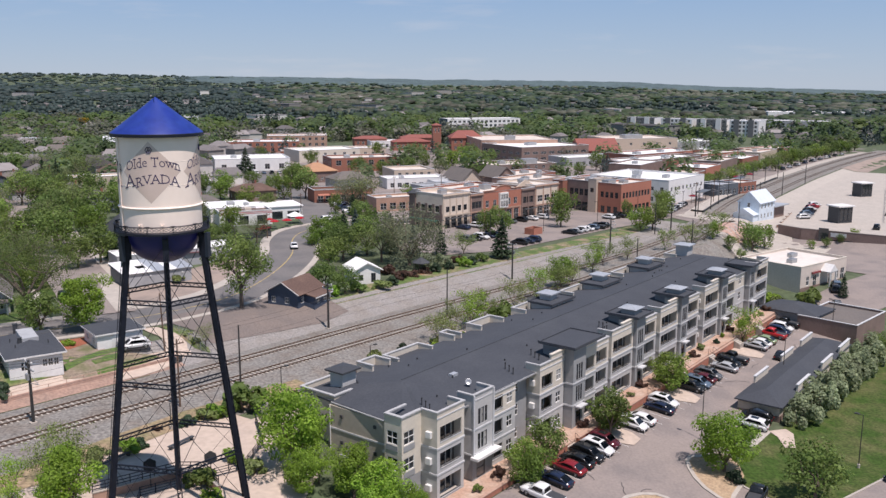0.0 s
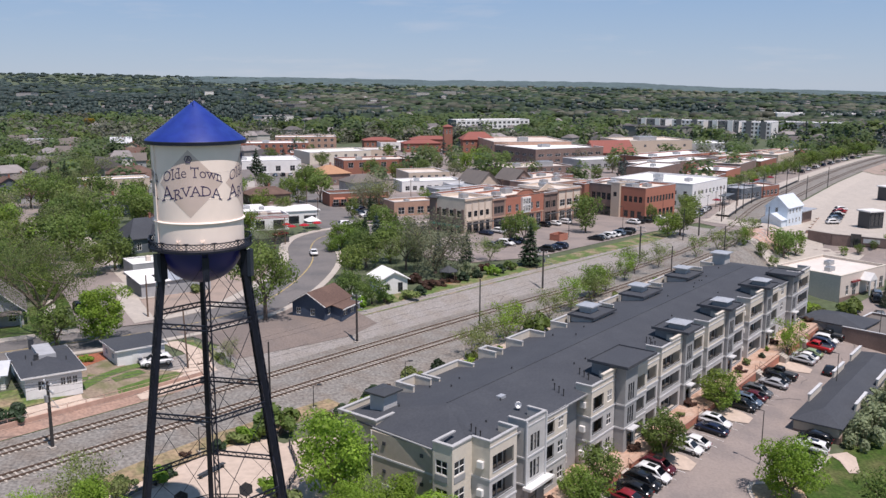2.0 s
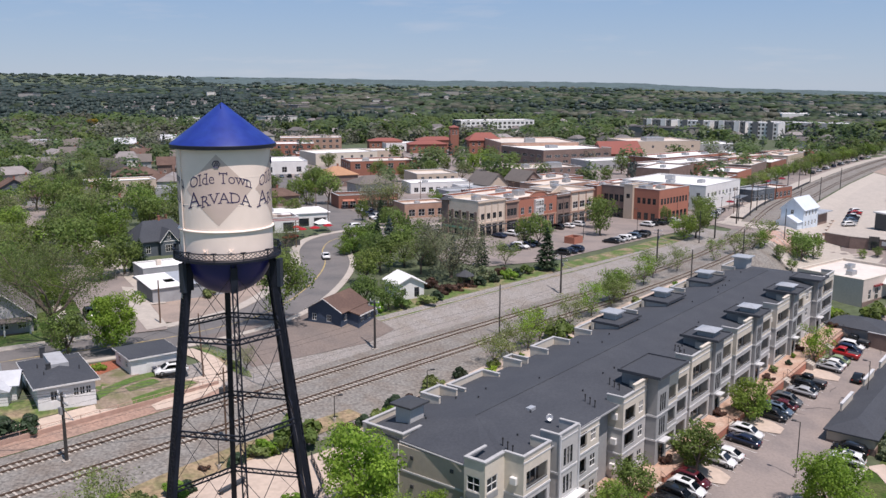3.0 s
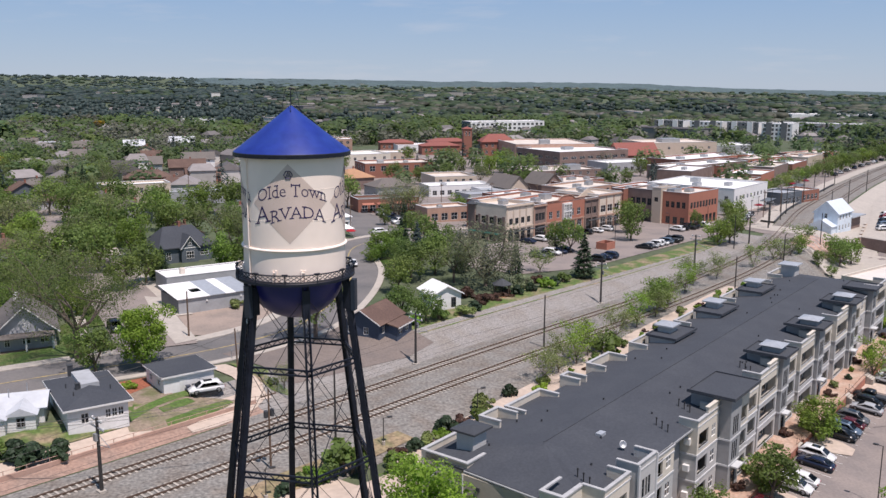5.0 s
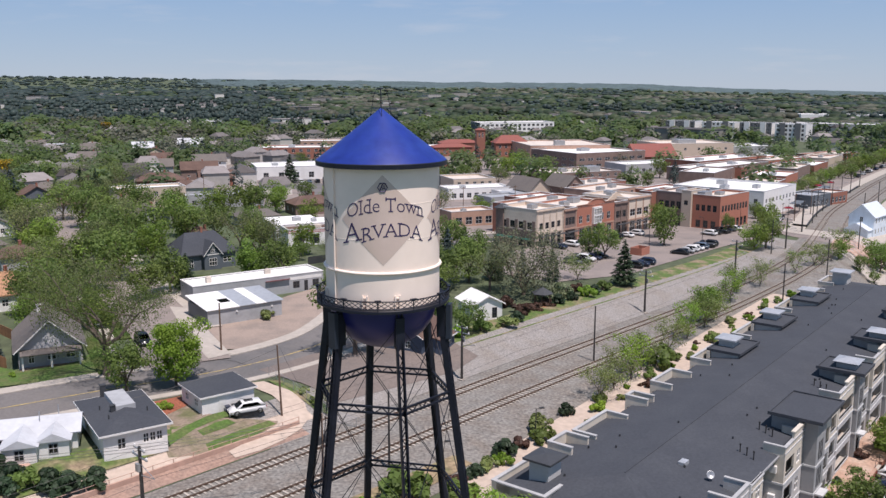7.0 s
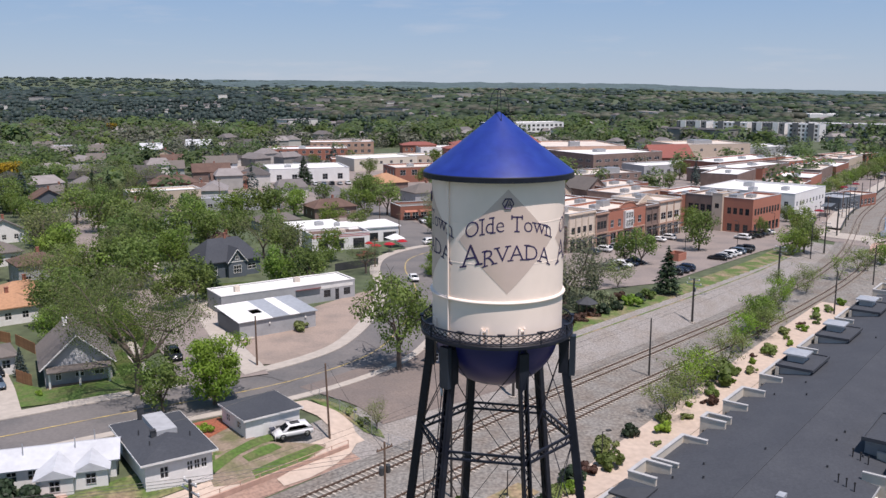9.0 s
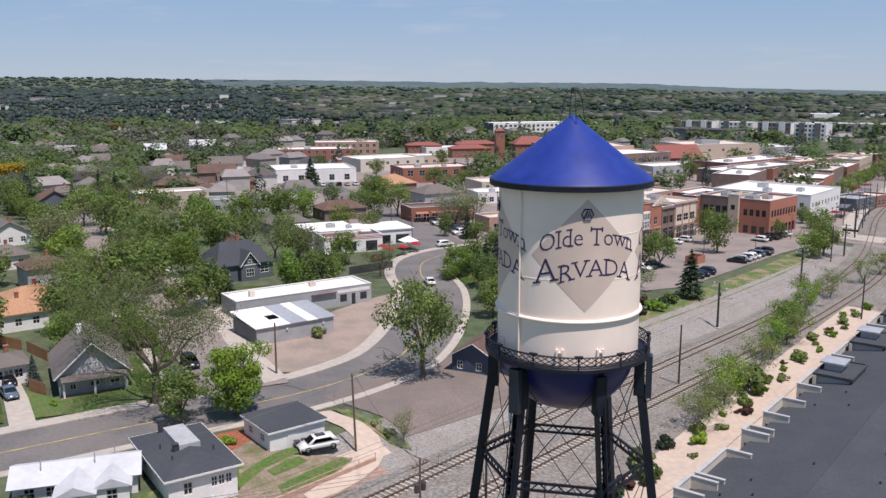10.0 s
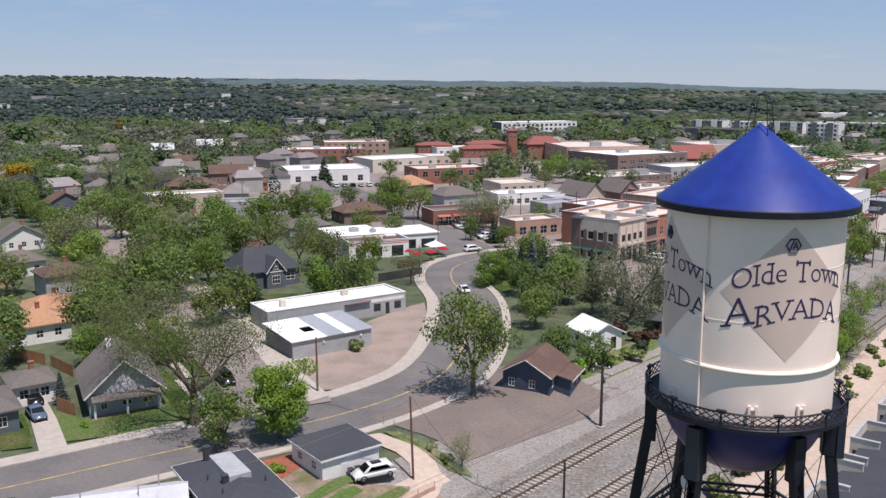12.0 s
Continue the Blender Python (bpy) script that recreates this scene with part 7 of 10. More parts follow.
town_block(136.0, 470.0, 38, 40, 16, 6.2, ORANGEBRICK, TANROOF, "orange brick shops by the station street", storeys(40, 10, 2, ((0.8, 2.8), (3.8, 5.2))))
town_block(178.0, 506.0, 38, 40, 16, 6.2, BRICK, TANROOF, "red brick shops far along the street", storeys(40, 10, 2, ((0.8, 2.8), (3.8, 5.2))))
town_block(130.0, 560.0, 25, 60, 26, 6.5, GREYWALL, WHITEROOF, "long grey store with white roof", storeys(60, 12, 2, ((0.8, 2.8),)))
# far office and apartment blocks
town_block(2.0, 800.0, 20, 72, 22, 12, WHITEWALL, WHITEROOF, "white three-storey office block", storeys(72, 16, 2.6, ((1.2, 3.2), (4.8, 6.8), (8.4, 10.4))), storeys(22, 5, 2.6, ((1.2, 3.2), (4.8, 6.8), (8.4, 10.4))), deep=dict(W=SLATEWALL))
for k, (x, y, w, lab) in enumerate(((164, 800, 26, "dark"), (190, 781, 28, "white"), (216, 762, 26, "dark"), (238, 742, 24, "white"))):
    e = town_block(x, y, -36, w, 20, 14 - 0.4 * (k % 2), DARKSTUCCO if k % 2 == 0 else WHITEWALL, WHITEROOF, "four-storey " + lab + " apartment block", storeys(w, 7, 1.9, ((1, 3), (4.4, 6.4), (7.8, 9.8), (11, 13))), group="far apartment blocks", name="apartment_house", category="apartment block", deep=dict(E=WHITEWALL))
    for q in (0.15, 0.65):
        bm = bmesh.new()
        box(bm, w * q, w * q + 4.5, -1.2, 0.0, 0, 14.6)
        part("stair_bay", bm, WHITEWALL if k % 2 == 0 else DARKSTUCCO, e)
town_block(-288.0, 912.0, 8, 32, 14, 9, WHITEWALL, WHITEROOF, "white two-storey apartment house among trees", storeys(32, 8, 2, ((1, 3), (5, 7))))
town_block(300.0, 900.0, -30, 90, 30, 8, GREYWALL, WHITEROOF, "long low store with white roof", storeys(90, 12, 3, ((1, 3),)))
town_block(420.0, 1150.0, -10, 120, 40, 8, WHITEWALL, WHITEROOF, "broad white-roofed store far off", storeys(120, 12, 3, ((1, 3),)))

# ---- station house, clinic, car park deck ----
e = thing("station_house", pose(99.6, 281.5, 1.1, 0, 0, 46) @ Matrix.Diagonal((0.88, 0.9, 1.04, 1)), "pale blue timber station house with metal roof", "station house")
STATIONROOF = material("station_roof", (0.60, 0.66, 0.72), 0.6, 0.06, 0.6, 0.4, 3.0, (0.50, 0.55, 0.60))
PALEBLUE = material("pale_blue_siding", (0.66, 0.74, 0.80), 0.75, 0.05, 0.4, 0.3, 2.0, None, 0.1)
shell(e, 13.0, 8.0, -2, 6.2, PALEBLUE, dict(W=[(1.5, 2.5, 1.2, 2.6), (5.5, 6.5, 1.2, 2.6), (3.5, 4.5, 4.6, 6.0)], S=storeys(13, 4, 1.0, ((1.2, 2.6), (4.2, 5.6)))))
gable_roof(e, 13.0, 8.0, 6.2, 3.2, 0.4, STATIONROOF, "x", wall=PALEBLUE)
bm = bmesh.new()
box(bm, -4.2, 0, 0.3, 7.7, -2, 2.7)
part("porch_wall", bm, PALEBLUE, e)
bm = bmesh.new()
a = [bm.verts.new(p) for p in ((-4.6, 8.1, 2.7), (-4.6, -0.1, 2.7), (-4.6, 4.0, 4.6))]
b = [bm.verts.new((0.0, q.co.y, q.co.z)) for q in a]
bm.faces.new(a), bm.faces.new(b[::-1])
for i in range(3):
    bm.faces.new((a[i], b[i], b[(i + 1) % 3], a[(i + 1) % 3]))
bmesh.ops.recalc_face_normals(bm, faces=bm.faces[:])
part("porch_roof", bm, STATIONROOF, e)
bm = bmesh.new()
box(bm, 13.0, 24.0, 0.8, 7.4, -2, 3.8)
part("freight_shed", bm, DARKBRICK, e)
bm = bmesh.new()
box(bm, 12.6, 25.2, -0.6, 8.8, 3.8, 4.1)
part("freight_roof", bm, METALROOF, e)

CLINICROOF = material("pale_membrane", (0.66, 0.61, 0.55), 0.8, 0.07, 1.0, 0.5, 4.0, (0.55, 0.50, 0.45))
CLINICWALL = material("clinic_wall", (0.62, 0.54, 0.47), 0.9, 0.06, 0.5, 0.35, 3.0, (0.53, 0.46, 0.40), 0.1)
e = thing("clinic", pose(82.0, 203.5, -3.2, 0, 0, 38), "low pinkish stucco clinic with pale flat roof and white gable", "clinic")
shell(e, 21.0, 16.0, -3.0, 6.0, CLINICWALL, dict(S=[(2.6, 3.8, 1.2, 3.4), (5.6, 7.2, 0.3, 3.6), (12.6, 14.4, .3, 3.6), (16, 17.4, 1.2, 3.4), (18.4, 20.2, .6, 3.6)]), TRIM)
flat_roof(e, 21.0, 16.0, 6.0, 0.5, CLINICROOF, STUCCO)
roof_units(e, 21, 16, 5.5, ((6, 6, 2.4, 1.5, 1.0), (13, 10, 2.4, 1.5, 1.0), (10, 8.5, 0.9, 0.9, 1.1)))
bm = bmesh.new()
box(bm, 0, 21, -0.06, 0.0, -3, 0.9)
part("plinth", bm, DARKBRICK, e)
bm = bmesh.new()
box(bm, 4.6, 8.2, -0.5, -0.061, 3.9, 4.3)
part("sign", bm, PAINT["red"], e, "dark red sign strip")
bm = bmesh.new()
box(bm, 9.0, 12.2, -2.4, 0.0, 3.9, 4.1)
v = [bm.verts.new(p) for p in ((8.8, -2.5, 4.1), (12.4, -2.5, 4.1), (10.6, -2.5, 5.8), (8.8, 0.0, 4.1), (12.4, 0.0, 4.1), (10.6, 0.0, 5.8))]
bm.faces.new(v[:3]), bm.faces.new(v[:2:-1])
for k in range(3):
    bm.faces.new((v[k], v[k + 3], v[(k + 1) % 3 + 3], v[(k + 1) % 3]))
bmesh.ops.recalc_face_normals(bm, faces=bm.faces[:])
part("entrance_gable", bm, TRIM, e)
for x in (9.1, 11.8):
    bm = bmesh.new()
    box(bm, x, x + 0.3, -2.4, -2.1, -1.5, 3.9)
    part("gable_post", bm, TRIM, e)

e = thing("parking_deck", pose(0, 0, 0), "concrete parking deck with pale roof level and dark walls", "parking deck")
DECK = [(102.5, 271.5), (106.7, 264.8), (126, 250.8), (150, 234), (182, 290), (206, 400), (190, 428), (149.2, 362), (116, 296)]
bm = bmesh.new()
lo = [bm.verts.new((x, y, -4.5)) for x, y in DECK]
up = [bm.verts.new((x, y, 1.3)) for x, y in DECK]
bm.faces.new(lo[::-1]), bm.faces.new(up)
for i in range(len(DECK)):
    k = (i + 1) % len(DECK)
    bm.faces.new((lo[i], lo[k], up[k], up[i]))
bmesh.ops.recalc_face_normals(bm, faces=bm.faces[:])
part("deck", bm, CONCRETE, e)
for i in range(3):
    (xa, ya), (xb, yb) = DECK[i], DECK[i + 1]
    L = math.hypot(xb - xa, yb - ya)
    m = pose(xa, ya, 0, 0, 0, math.degrees(math.atan2(yb - ya, xb - xa)))
    holes = [] if i == 0 else [(L * q, L * q + 6.2, -3.6, -0.4) for q in ((0.36, 0.68) if i == 1 else (0.08, 0.38, 0.68))]
    bm = bmesh.new()
    panel(bm, L, -4.5, 2.2, holes, 0.35, m @ pose(0, -0.4, 0))
    part("deck_wall", bm, DARKBRICK, e)
    for q0, q1, z0, z1 in holes:
        # black sheet behind each hole in place of the unlit garage level
        bm = bmesh.new()
        box(bm, q0 - 0.2, q1 + 0.2, -0.04, -0.012, z0, z1, m)
        part("garage_opening", bm, TYRE, e, "black sheet painted as the shade inside a garage opening")
    bm = bmesh.new()
    box(bm, -0.12, L + 0.12, -0.46, 0.05, 2.2, 2.36, m)
    part("wall_cap", bm, CONCRETE, e)
    if i == 1:
        bm = bmesh.new()
        box(bm, 5.2, 8.0, -0.75, -0.41, -4.2, 2.9, m)
        part("entrance_glazing", bm, GLASS, e, "tall dark glazed entrance bay")
        bm = bmesh.new()
        box(bm, 8.6, 13.0, -0.5, -0.41, 0.5, 1.7, m)
        part("sign_panel", bm, PALETRIM, e)
for x, y, sgn in ((124.5, 279.5, 1), (163.5, 347.0, 1)):
    bm = bmesh.new()
    m = pose(x, y, 1.3, 0, 0, 20)
    box(bm, 0, 5.6, 0, 4.6, 0, 5.2, m)
    part("stair_tower", bm, DARKTRIM, e)
    bm = bmesh.new()
    box(bm, -0.5, 6.1, -0.5, 5.1, 5.2, 5.6, m)
    part("stair_roof", bm, TRIM, e)
    for k in range(3):
        window_part(1.5, 3.8, e, m @ pose(0.4 + 1.7 * k, -0.15, 0.8), DARKTRIM, 0)
for i in range(6):
    a, b = Vector((140, 281, 0)), Vector((186, 372, 0))
    p, q = a.lerp(b, i / 6), a.lerp(b, (i + 1) / 6)
    bm = bmesh.new()
    bar(bm, (p.x, p.y, 2.4), (q.x, q.y, 2.4), 0.05, 4), bar(bm, (p.x, p.y, 1.9), (q.x, q.y, 1.9), 0.04, 4), bar(bm, (p.x, p.y, 1.2), (p.x, p.y, 2.4), 0.05, 4)
    part("deck_railing", bm, POLE, e)
for i in range(5):
    p = Vector((104.5, 277, 0)) + Vector((0.47, 0.88, 0)) * (7.0 * i)
    w_ = thing("seat_wall", pose(p.x, p.y, gz(p.x, p.y), 0, 0, 62), "low curved stone seat wall on the forecourt", "seat wall", "forecourt seat walls")
    bm = bmesh.new()
    box(bm, -2.4, 2.4, -0.35, 0.35, -0.2, 0.55)
    part("seat", bm, PINKSTONE, w_)
    bm = bmesh.new()
    box(bm, -2.45, 2.45, -0.4, 0.4, 0.55, 0.65)
    part("cap", bm, CONCRETE, w_)
h = thing("brown_shop", pose(80.0, 170.0, -6.2, 0, 0, 45), "low brown brick shop with flat roof", "shop")
shell(h, 16, 12, -1.5, 4.2, DARKBRICK, dict(S=[], W=[]))
flat_roof(h, 16, 12, 4.2, 0.4, GREYROOF, PALETRIM)
h = thing("brown_shop", pose(74.5, 176.5, -5.0, 0, 0, 45), "low grey shed with shingle roof", "shed")
shell(h, 9, 12, -1.5, 3.0, GREYSTUCCO, {})
hip_roof(h, 9, 12, 3.0, 1.4, 0.4, SHINGLE, 2)

# station platform with canopies
plat = [at_uv(u, 0) for u in np.arange(275, 400, 4.0)]
ribbon("platform", plat, 11.5, 7.6, CONCRETE, 0.75, "raised concrete station platform", "platform", 0.7, 2)
ribbon("platform_edge", plat, 7.55, 7.3, DARKTRIM, 0.8, "dark platform edge", "platform", 0.7, 1)
for u in (300, 318, 336, 354):
    p = at_uv(u, 14)
    e = thing("platform_canopy", pose(p.x, p.y, gz(p.x, p.y) + 0.1, 0, 0, 58), "green steel platform canopy", "canopy", "platform canopies")
    bm = bmesh.new()
    box(bm, -5, 5, -1.6, 1.6, 3.4, 3.6)
    part("roof", bm, SLATEWALL, e)
    for x in (-4, 4):
        bm = bmesh.new()
        bar(bm, (x, 0, 0), (x, 0, 3.4), 0.12, 6)
        part("post", bm, POLE, e)

# ---- vehicles ----
def loft(bm, stations):
    """A body lofted through cross-sections: (x, [(half width, z), ...] from the bottom up)."""
    rings = []
    for x, pts in stations:
        left = [bm.verts.new((x, w, z)) for w, z in pts]
        right = [bm.verts.new((x, -w, z)) for w, z in reversed(pts)]
        rings.append(left + right)
    n = len(rings[0])
    for a, b in zip(rings, rings[1:]):
        for i in range(n):
            bm.faces.new((a[i], a[(i + 1) % n], b[(i + 1) % n], b[i]))
    bm.faces.new(rings[0][::-1]), bm.faces.new(rings[-1])
    bmesh.ops.recalc_face_normals(bm, faces=bm.faces[:])


def make_car(kind):
    """The meshes of a car that faces +x: body, glass, roof, wheel, lamps."""
    L, H, deck, a0, a1, a2, a3 = dict(sedan=(4.7, 1.44, 0.90, -2.0, -0.95, 0.42, 1.4), suv=(4.65, 1.68, 1.00, -2.25, -1.62, 0.62, 1.5), pickup=(5.6, 1.85, 1.12, -0.55, -0.4, 0.95, 1.6))[kind]
    w = 0.9 if kind == "sedan" else 0.95
    bm = bmesh.new()
    h = L / 2
    sec = lambda s, top, lo=0.28: [(w * s * 0.86, lo), (w * s, lo + 0.18), (w * s, top - 0.2), (w * s * 0.92, top)]
    tail = deck + (0.0 if kind != "sedan" else 0.02)
    loft(bm, [(-h, sec(0.86, tail - 0.12, 0.42)), (-h + 0.12, sec(0.95, tail)), (-h + 0.7, sec(1.0, tail + 0.02)), (0, sec(1.0, deck)), (a3, sec(1.0, deck - 0.02)), (a3 + (h - a3) * 0.55, sec(0.97, deck - 0.09)), (h - 0.3, sec(0.92, deck - 0.17)), (h - 0.08, sec(0.82, deck - 0.27, 0.36)), (h, sec(0.72, deck - 0.38, 0.42))])
    bmesh.ops.bevel(bm, geom=[e for e in bm.edges if e.calc_face_angle(0) > 0.5], offset=0.07, segments=2, affect="EDGES")
    meshes = {}

    def keep(name, b, mat=None):
        me_ = bpy.data.meshes.new(name)
        b.to_mesh(me_)
        b.free()
        if mat:
            me_.materials.append(mat)
        me_.shade_smooth() if name in ("tyre", "body", "cabin") else None
        meshes[name] = me_

    keep("body", bm)
    bm = bmesh.new()
    am = (a1 + a2) / 2
    loft(bm, [(a0, [(w * 0.92, deck - 0.04), (w * 0.90, deck), (w * 0.86, deck + 0.02)]), (a1, [(w * 0.92, deck - 0.04), (w * 0.77, H - 0.11), (w * 0.66, H - 0.05)]), (am, [(w * 0.92, deck - 0.04), (w * 0.79, H - 0.07), (w * 0.68, H)]), (a2, [(w * 0.92, deck - 0.04), (w * 0.77, H - 0.10), (w * 0.66, H - 0.04)]), (a3, [(w * 0.92, deck - 0.06), (w * 0.90, deck - 0.02), (w * 0.86, deck)])])
    keep("cabin", bm)
    zl, zh, mid = deck + 0.08, H - 0.17, (a1 + a2) / 2 + (0.12 if kind != "pickup" else -0.1)

    def side(x, z, s):
        q = (z - deck) / (H - 0.06 - deck)
        return (x, s * (w * (0.92 - 0.13 * q) + 0.016), z)

    for s in (-1, 1):
        bm = bmesh.new()
        slope = (a3 - a2) * 0.45
        rear = dict(pickup=(a1 + 0.12, a1 + 0.12), suv=(a1 + 0.0, a1 + 0.42), sedan=(a1 - 0.15, a1 + 0.18))[kind]
        pane = ((rear[0], zl + 0.04), (mid, zl), (a2 + slope, zl), (a2 - 0.06, zh), (mid, zh), (rear[1], zh))
        q = [bm.verts.new(side(x, z, s)) for x, z in pane]
        bm.faces.new((q[0], q[1], q[4], q[5])), bm.faces.new((q[1], q[2], q[3], q[4]))
        bmesh.ops.solidify(bm, geom=bm.faces[:], thickness=0.008)
        keep("side_window" if s < 0 else "side_window_far", bm, CARGLASS)
    for xa, xb, sg in ((a2, a3, 1), (a1, a0, -1)):
        bm = bmesh.new()
        top, low = Vector((xa, 0, H - 0.06)), Vector((xb, 0, deck + 0.02))
        up = Vector((-(low - top).z, 0, (low - top).x)) * sg
        off = up.normalized() * 0.02
        if off.z < 0:
            off = -off
        p, q = top.lerp(low, 0.08) + off, top.lerp(low, 0.92) + off
        bm.faces.new([bm.verts.new(c) for c in ((p.x, -w * 0.68, p.z), (p.x, w * 0.68, p.z), (q.x, w * 0.80, q.z), (q.x, -w * 0.80, q.z))])
        bmesh.ops.solidify(bm, geom=bm.faces[:], thickness=0.008)
        keep("windscreen" if sg > 0 else "rear_window", bm, CARGLASS)
    bm = bmesh.new()
    for sy in (-1, 1):
        v = box(bm, -L * 0.30, L * 0.30, min(sy * w * 0.97, sy * w * 1.012), max(sy * w * 0.97, sy * w * 1.012), 0.24, 0.46)
    box(bm, -h + 0.02, h - 0.02, -w * 0.72, w * 0.72, 0.30, 0.46)
    keep("sill", bm, TYRE)
    bm = bmesh.new()
    r = 0.35 if kind == "sedan" else 0.40
    lathe(bm, [(r * 0.62, -0.11), (r * 0.92, -0.11), (r, -0.07), (r, 0.07), (r * 0.92, 0.11), (r * 0.62, 0.11)], 18, pose(0, 0, 0, 90, 0, 0))
    keep("tyre", bm, TYRE)
    bm = bmesh.new()
    lathe(bm, [(0, -0.07), (r * 0.2, -0.10), (r * 0.62, -0.06), (r * 0.62, 0.06), (r * 0.2, 0.10), (0, 0.07)], 10, pose(0, 0, 0, 90, 0, 0))
    keep("rim", bm, RIM)
    bm = bmesh.new()
    box(bm, -0.05, 0.08, -0.17, 0.17, -0.07, 0.07)
    bmesh.ops.bevel(bm, geom=bm.edges[:], offset=0.025, segments=1, affect="EDGES")
    keep("headlamp", bm, LAMPGLASS)
    bm = bmesh.new()
    box(bm, -0.05, 0.05, -0.14, 0.14, -0.09, 0.09)
    keep("tail_lamp", bm, TAILLAMP)
    if kind == "suv":
        bm = bmesh.new()
        box(bm, -0.75, 0.35, -w * 0.48, w * 0.48, H - 0.03, H + 0.012)
        keep("sunroof", bm, CARGLASS)
    if kind == "pickup":
        bm = bmesh.new()
        box(bm, -h + 0.15, a0 - 0.15, -w * 0.78, w * 0.78, deck + 0.003, deck + 0.05)
        keep("bed_cover", bm, DARKTRIM)
    meshes["size"] = (L, w, r, deck)
    return meshes


CARS = {k: make_car(k) for k in ("sedan", "suv", "pickup")}
COLOURED = {}
WORDS = dict(grey="dark grey", navy="dark navy", green="pale green", slate="slate blue", scarlet="bright red", red="deep red")


def car(x, y, rot, kind, colour, where, z=None, group=""):
    M = CARS[kind]
    L, w, r, deck = M["size"]
    zc = gz(x, y) + 0.12 if z is None else z
    # lean with the ground
    c, s = math.cos(radians(rot)), math.sin(radians(rot))
    pitch = math.degrees(math.atan2(gz(x + c, y + s) - gz(x - c, y - s), 2)) if z is None else 0
    e = thing("car" if kind != "pickup" else "pickup_truck", pose(x, y, zc, 0, 0, rot) @ pose(0, 0, 0, 0, -pitch, 0), f"{WORDS.get(colour, colour)} {dict(sedan='saloon car', suv='sport utility car', pickup='pickup truck')[kind]} {where}", "car" if kind != "pickup" else "truck", group)
    for name in ("body", "cabin"):
        key = (kind, colour, name)
        if key not in COLOURED:
            COLOURED[key] = M[name].copy()
            COLOURED[key].materials.append(PAINT[colour])
        o_ = new(name, COLOURED[key])
        o_.parent = e
    for name in ("windscreen", "rear_window", "side_window", "side_window_far", "sill"):
        new(name.replace("_far", ""), M[name]).parent = e
    if "sunroof" in M and y < 160:
        new("sunroof", M["sunroof"]).parent = e
    if "bed_cover" in M:
        new("bed_cover", M["bed_cover"]).parent = e
    for sx in (-1, 1):
        for sy in (-1, 1):
            wh = new("wheel") if y < 200 else new("wheel", M["tyre"])
            wh.parent, wh.matrix_basis = e, pose(sx * L * 0.31, sy * (w - 0.1), r)
            for name in ("tyre", "rim") if y < 200 else ():
                new(name, M[name]).parent = wh
    for sy in (-1, 1) if y < 200 else ():
        o_ = new("headlamp", M["headlamp"])
        o_.parent, o_.matrix_basis = e, pose(L / 2 - 0.09, sy * w * 0.62, deck - 0.40)
        o_ = new("tail_lamp", M["tail_lamp"])
        o_.parent, o_.matrix_basis = e, pose(-L / 2 + 0.03, sy * w * 0.72, deck - 0.22)
    return e


def car_ab(a, b, turn, kind, colour, where, group="cars parked before the apartments"):
    p = at_ab(a, b)
    return car(p.x, p.y, ROT_B + turn, kind, colour, where, group=group)


AP = "parked before the apartment terrace"
for a, b, k, c in ((83.0, 52.5, "pickup", "white"), (87.6, 53.6, "sedan", "navy"), (91.6, 54.0, "sedan", "red"), (94.3, 54.2, "sedan", "black"), (96.9, 54.2, "suv", "black"), (99.6, 54.2, "suv", "white"), (102.2, 54.6, "suv", "maroon"),
                (110.6, 54.4, "suv", "white"), (113.3, 54.4, "sedan", "white"), (119.6, 54.2, "sedan", "navy"), (122.4, 54.8, "suv", "white"), (132.2, 54.4, "suv", "black"), (134.9, 54.4, "suv", "slate"), (137.6, 54.6, "sedan", "maroon"), (140.4, 54.6, "suv", "grey"),
                (146.6, 54.0, "sedan", "silver"), (149.4, 54.4, "suv", "black"), (152.3, 54.6, "pickup", "black"), (163.6, 54.3, "sedan", "silver"), (166.3, 54.4, "sedan", "white"), (169.2, 54.4, "sedan", "green"), (174.2, 54.4, "pickup", "scarlet"), (177.8, 54.3, "suv", "navy"), (180.8, 54.6, "suv", "white"), (184.4, 54.8, "pickup", "black")):
    car_ab(a, b, 90 if k != "suv" else -90, k, c, AP)
car_ab(162.0, 49.0, 5, "sedan", "black", "standing in the car park lane")
car_ab(128.6, 42.4, 95, "suv", "black", "parked beside the garage row")
car_ab(125.0, 41.9, 95, "suv", "white", "parked beside the garage row")
car_ab(103.0, 33.9, 6, "pickup", "black", "parked by the lawn")
car_ab(119.0, 20.5, 60, "suv", "navy", "parked beyond the lawn")
for a, b, k, c in ((216.5, 53.2, "suv", "black"), (219.6, 53.6, "suv", "slate"), (206.0, 50.0, "suv", "grey")):
    car_ab(a, b, 20, k, c, "parked at the clinic", "cars at the clinic")
car(-50.0, 131.8, 207, "suv", "white", "standing on the drive by the garage", 4.85)
car(-39.3, 214.6, 103, "sedan", "white", "driving round the bend", 5.15)
car(-73.0, 160.4, -58, "suv", "black", "parked in the side street", 5.3)
car(-96.0, 153.0, -52, "sedan", "black", "parked in the concrete drive", 5.15)
car(-93.2, 147.8, -52, "sedan", "slate", "parked in the concrete drive", 5.15)
car(-52.0, 240.0, 55, "sedan", "red", "parked by the restaurant", 5.2)
car(-36.5, 258.0, 30, "suv", "white", "parked by the restaurant", 5.1)
TC = "parked behind the brick shops"
NORTH = "cars behind the brick shops"
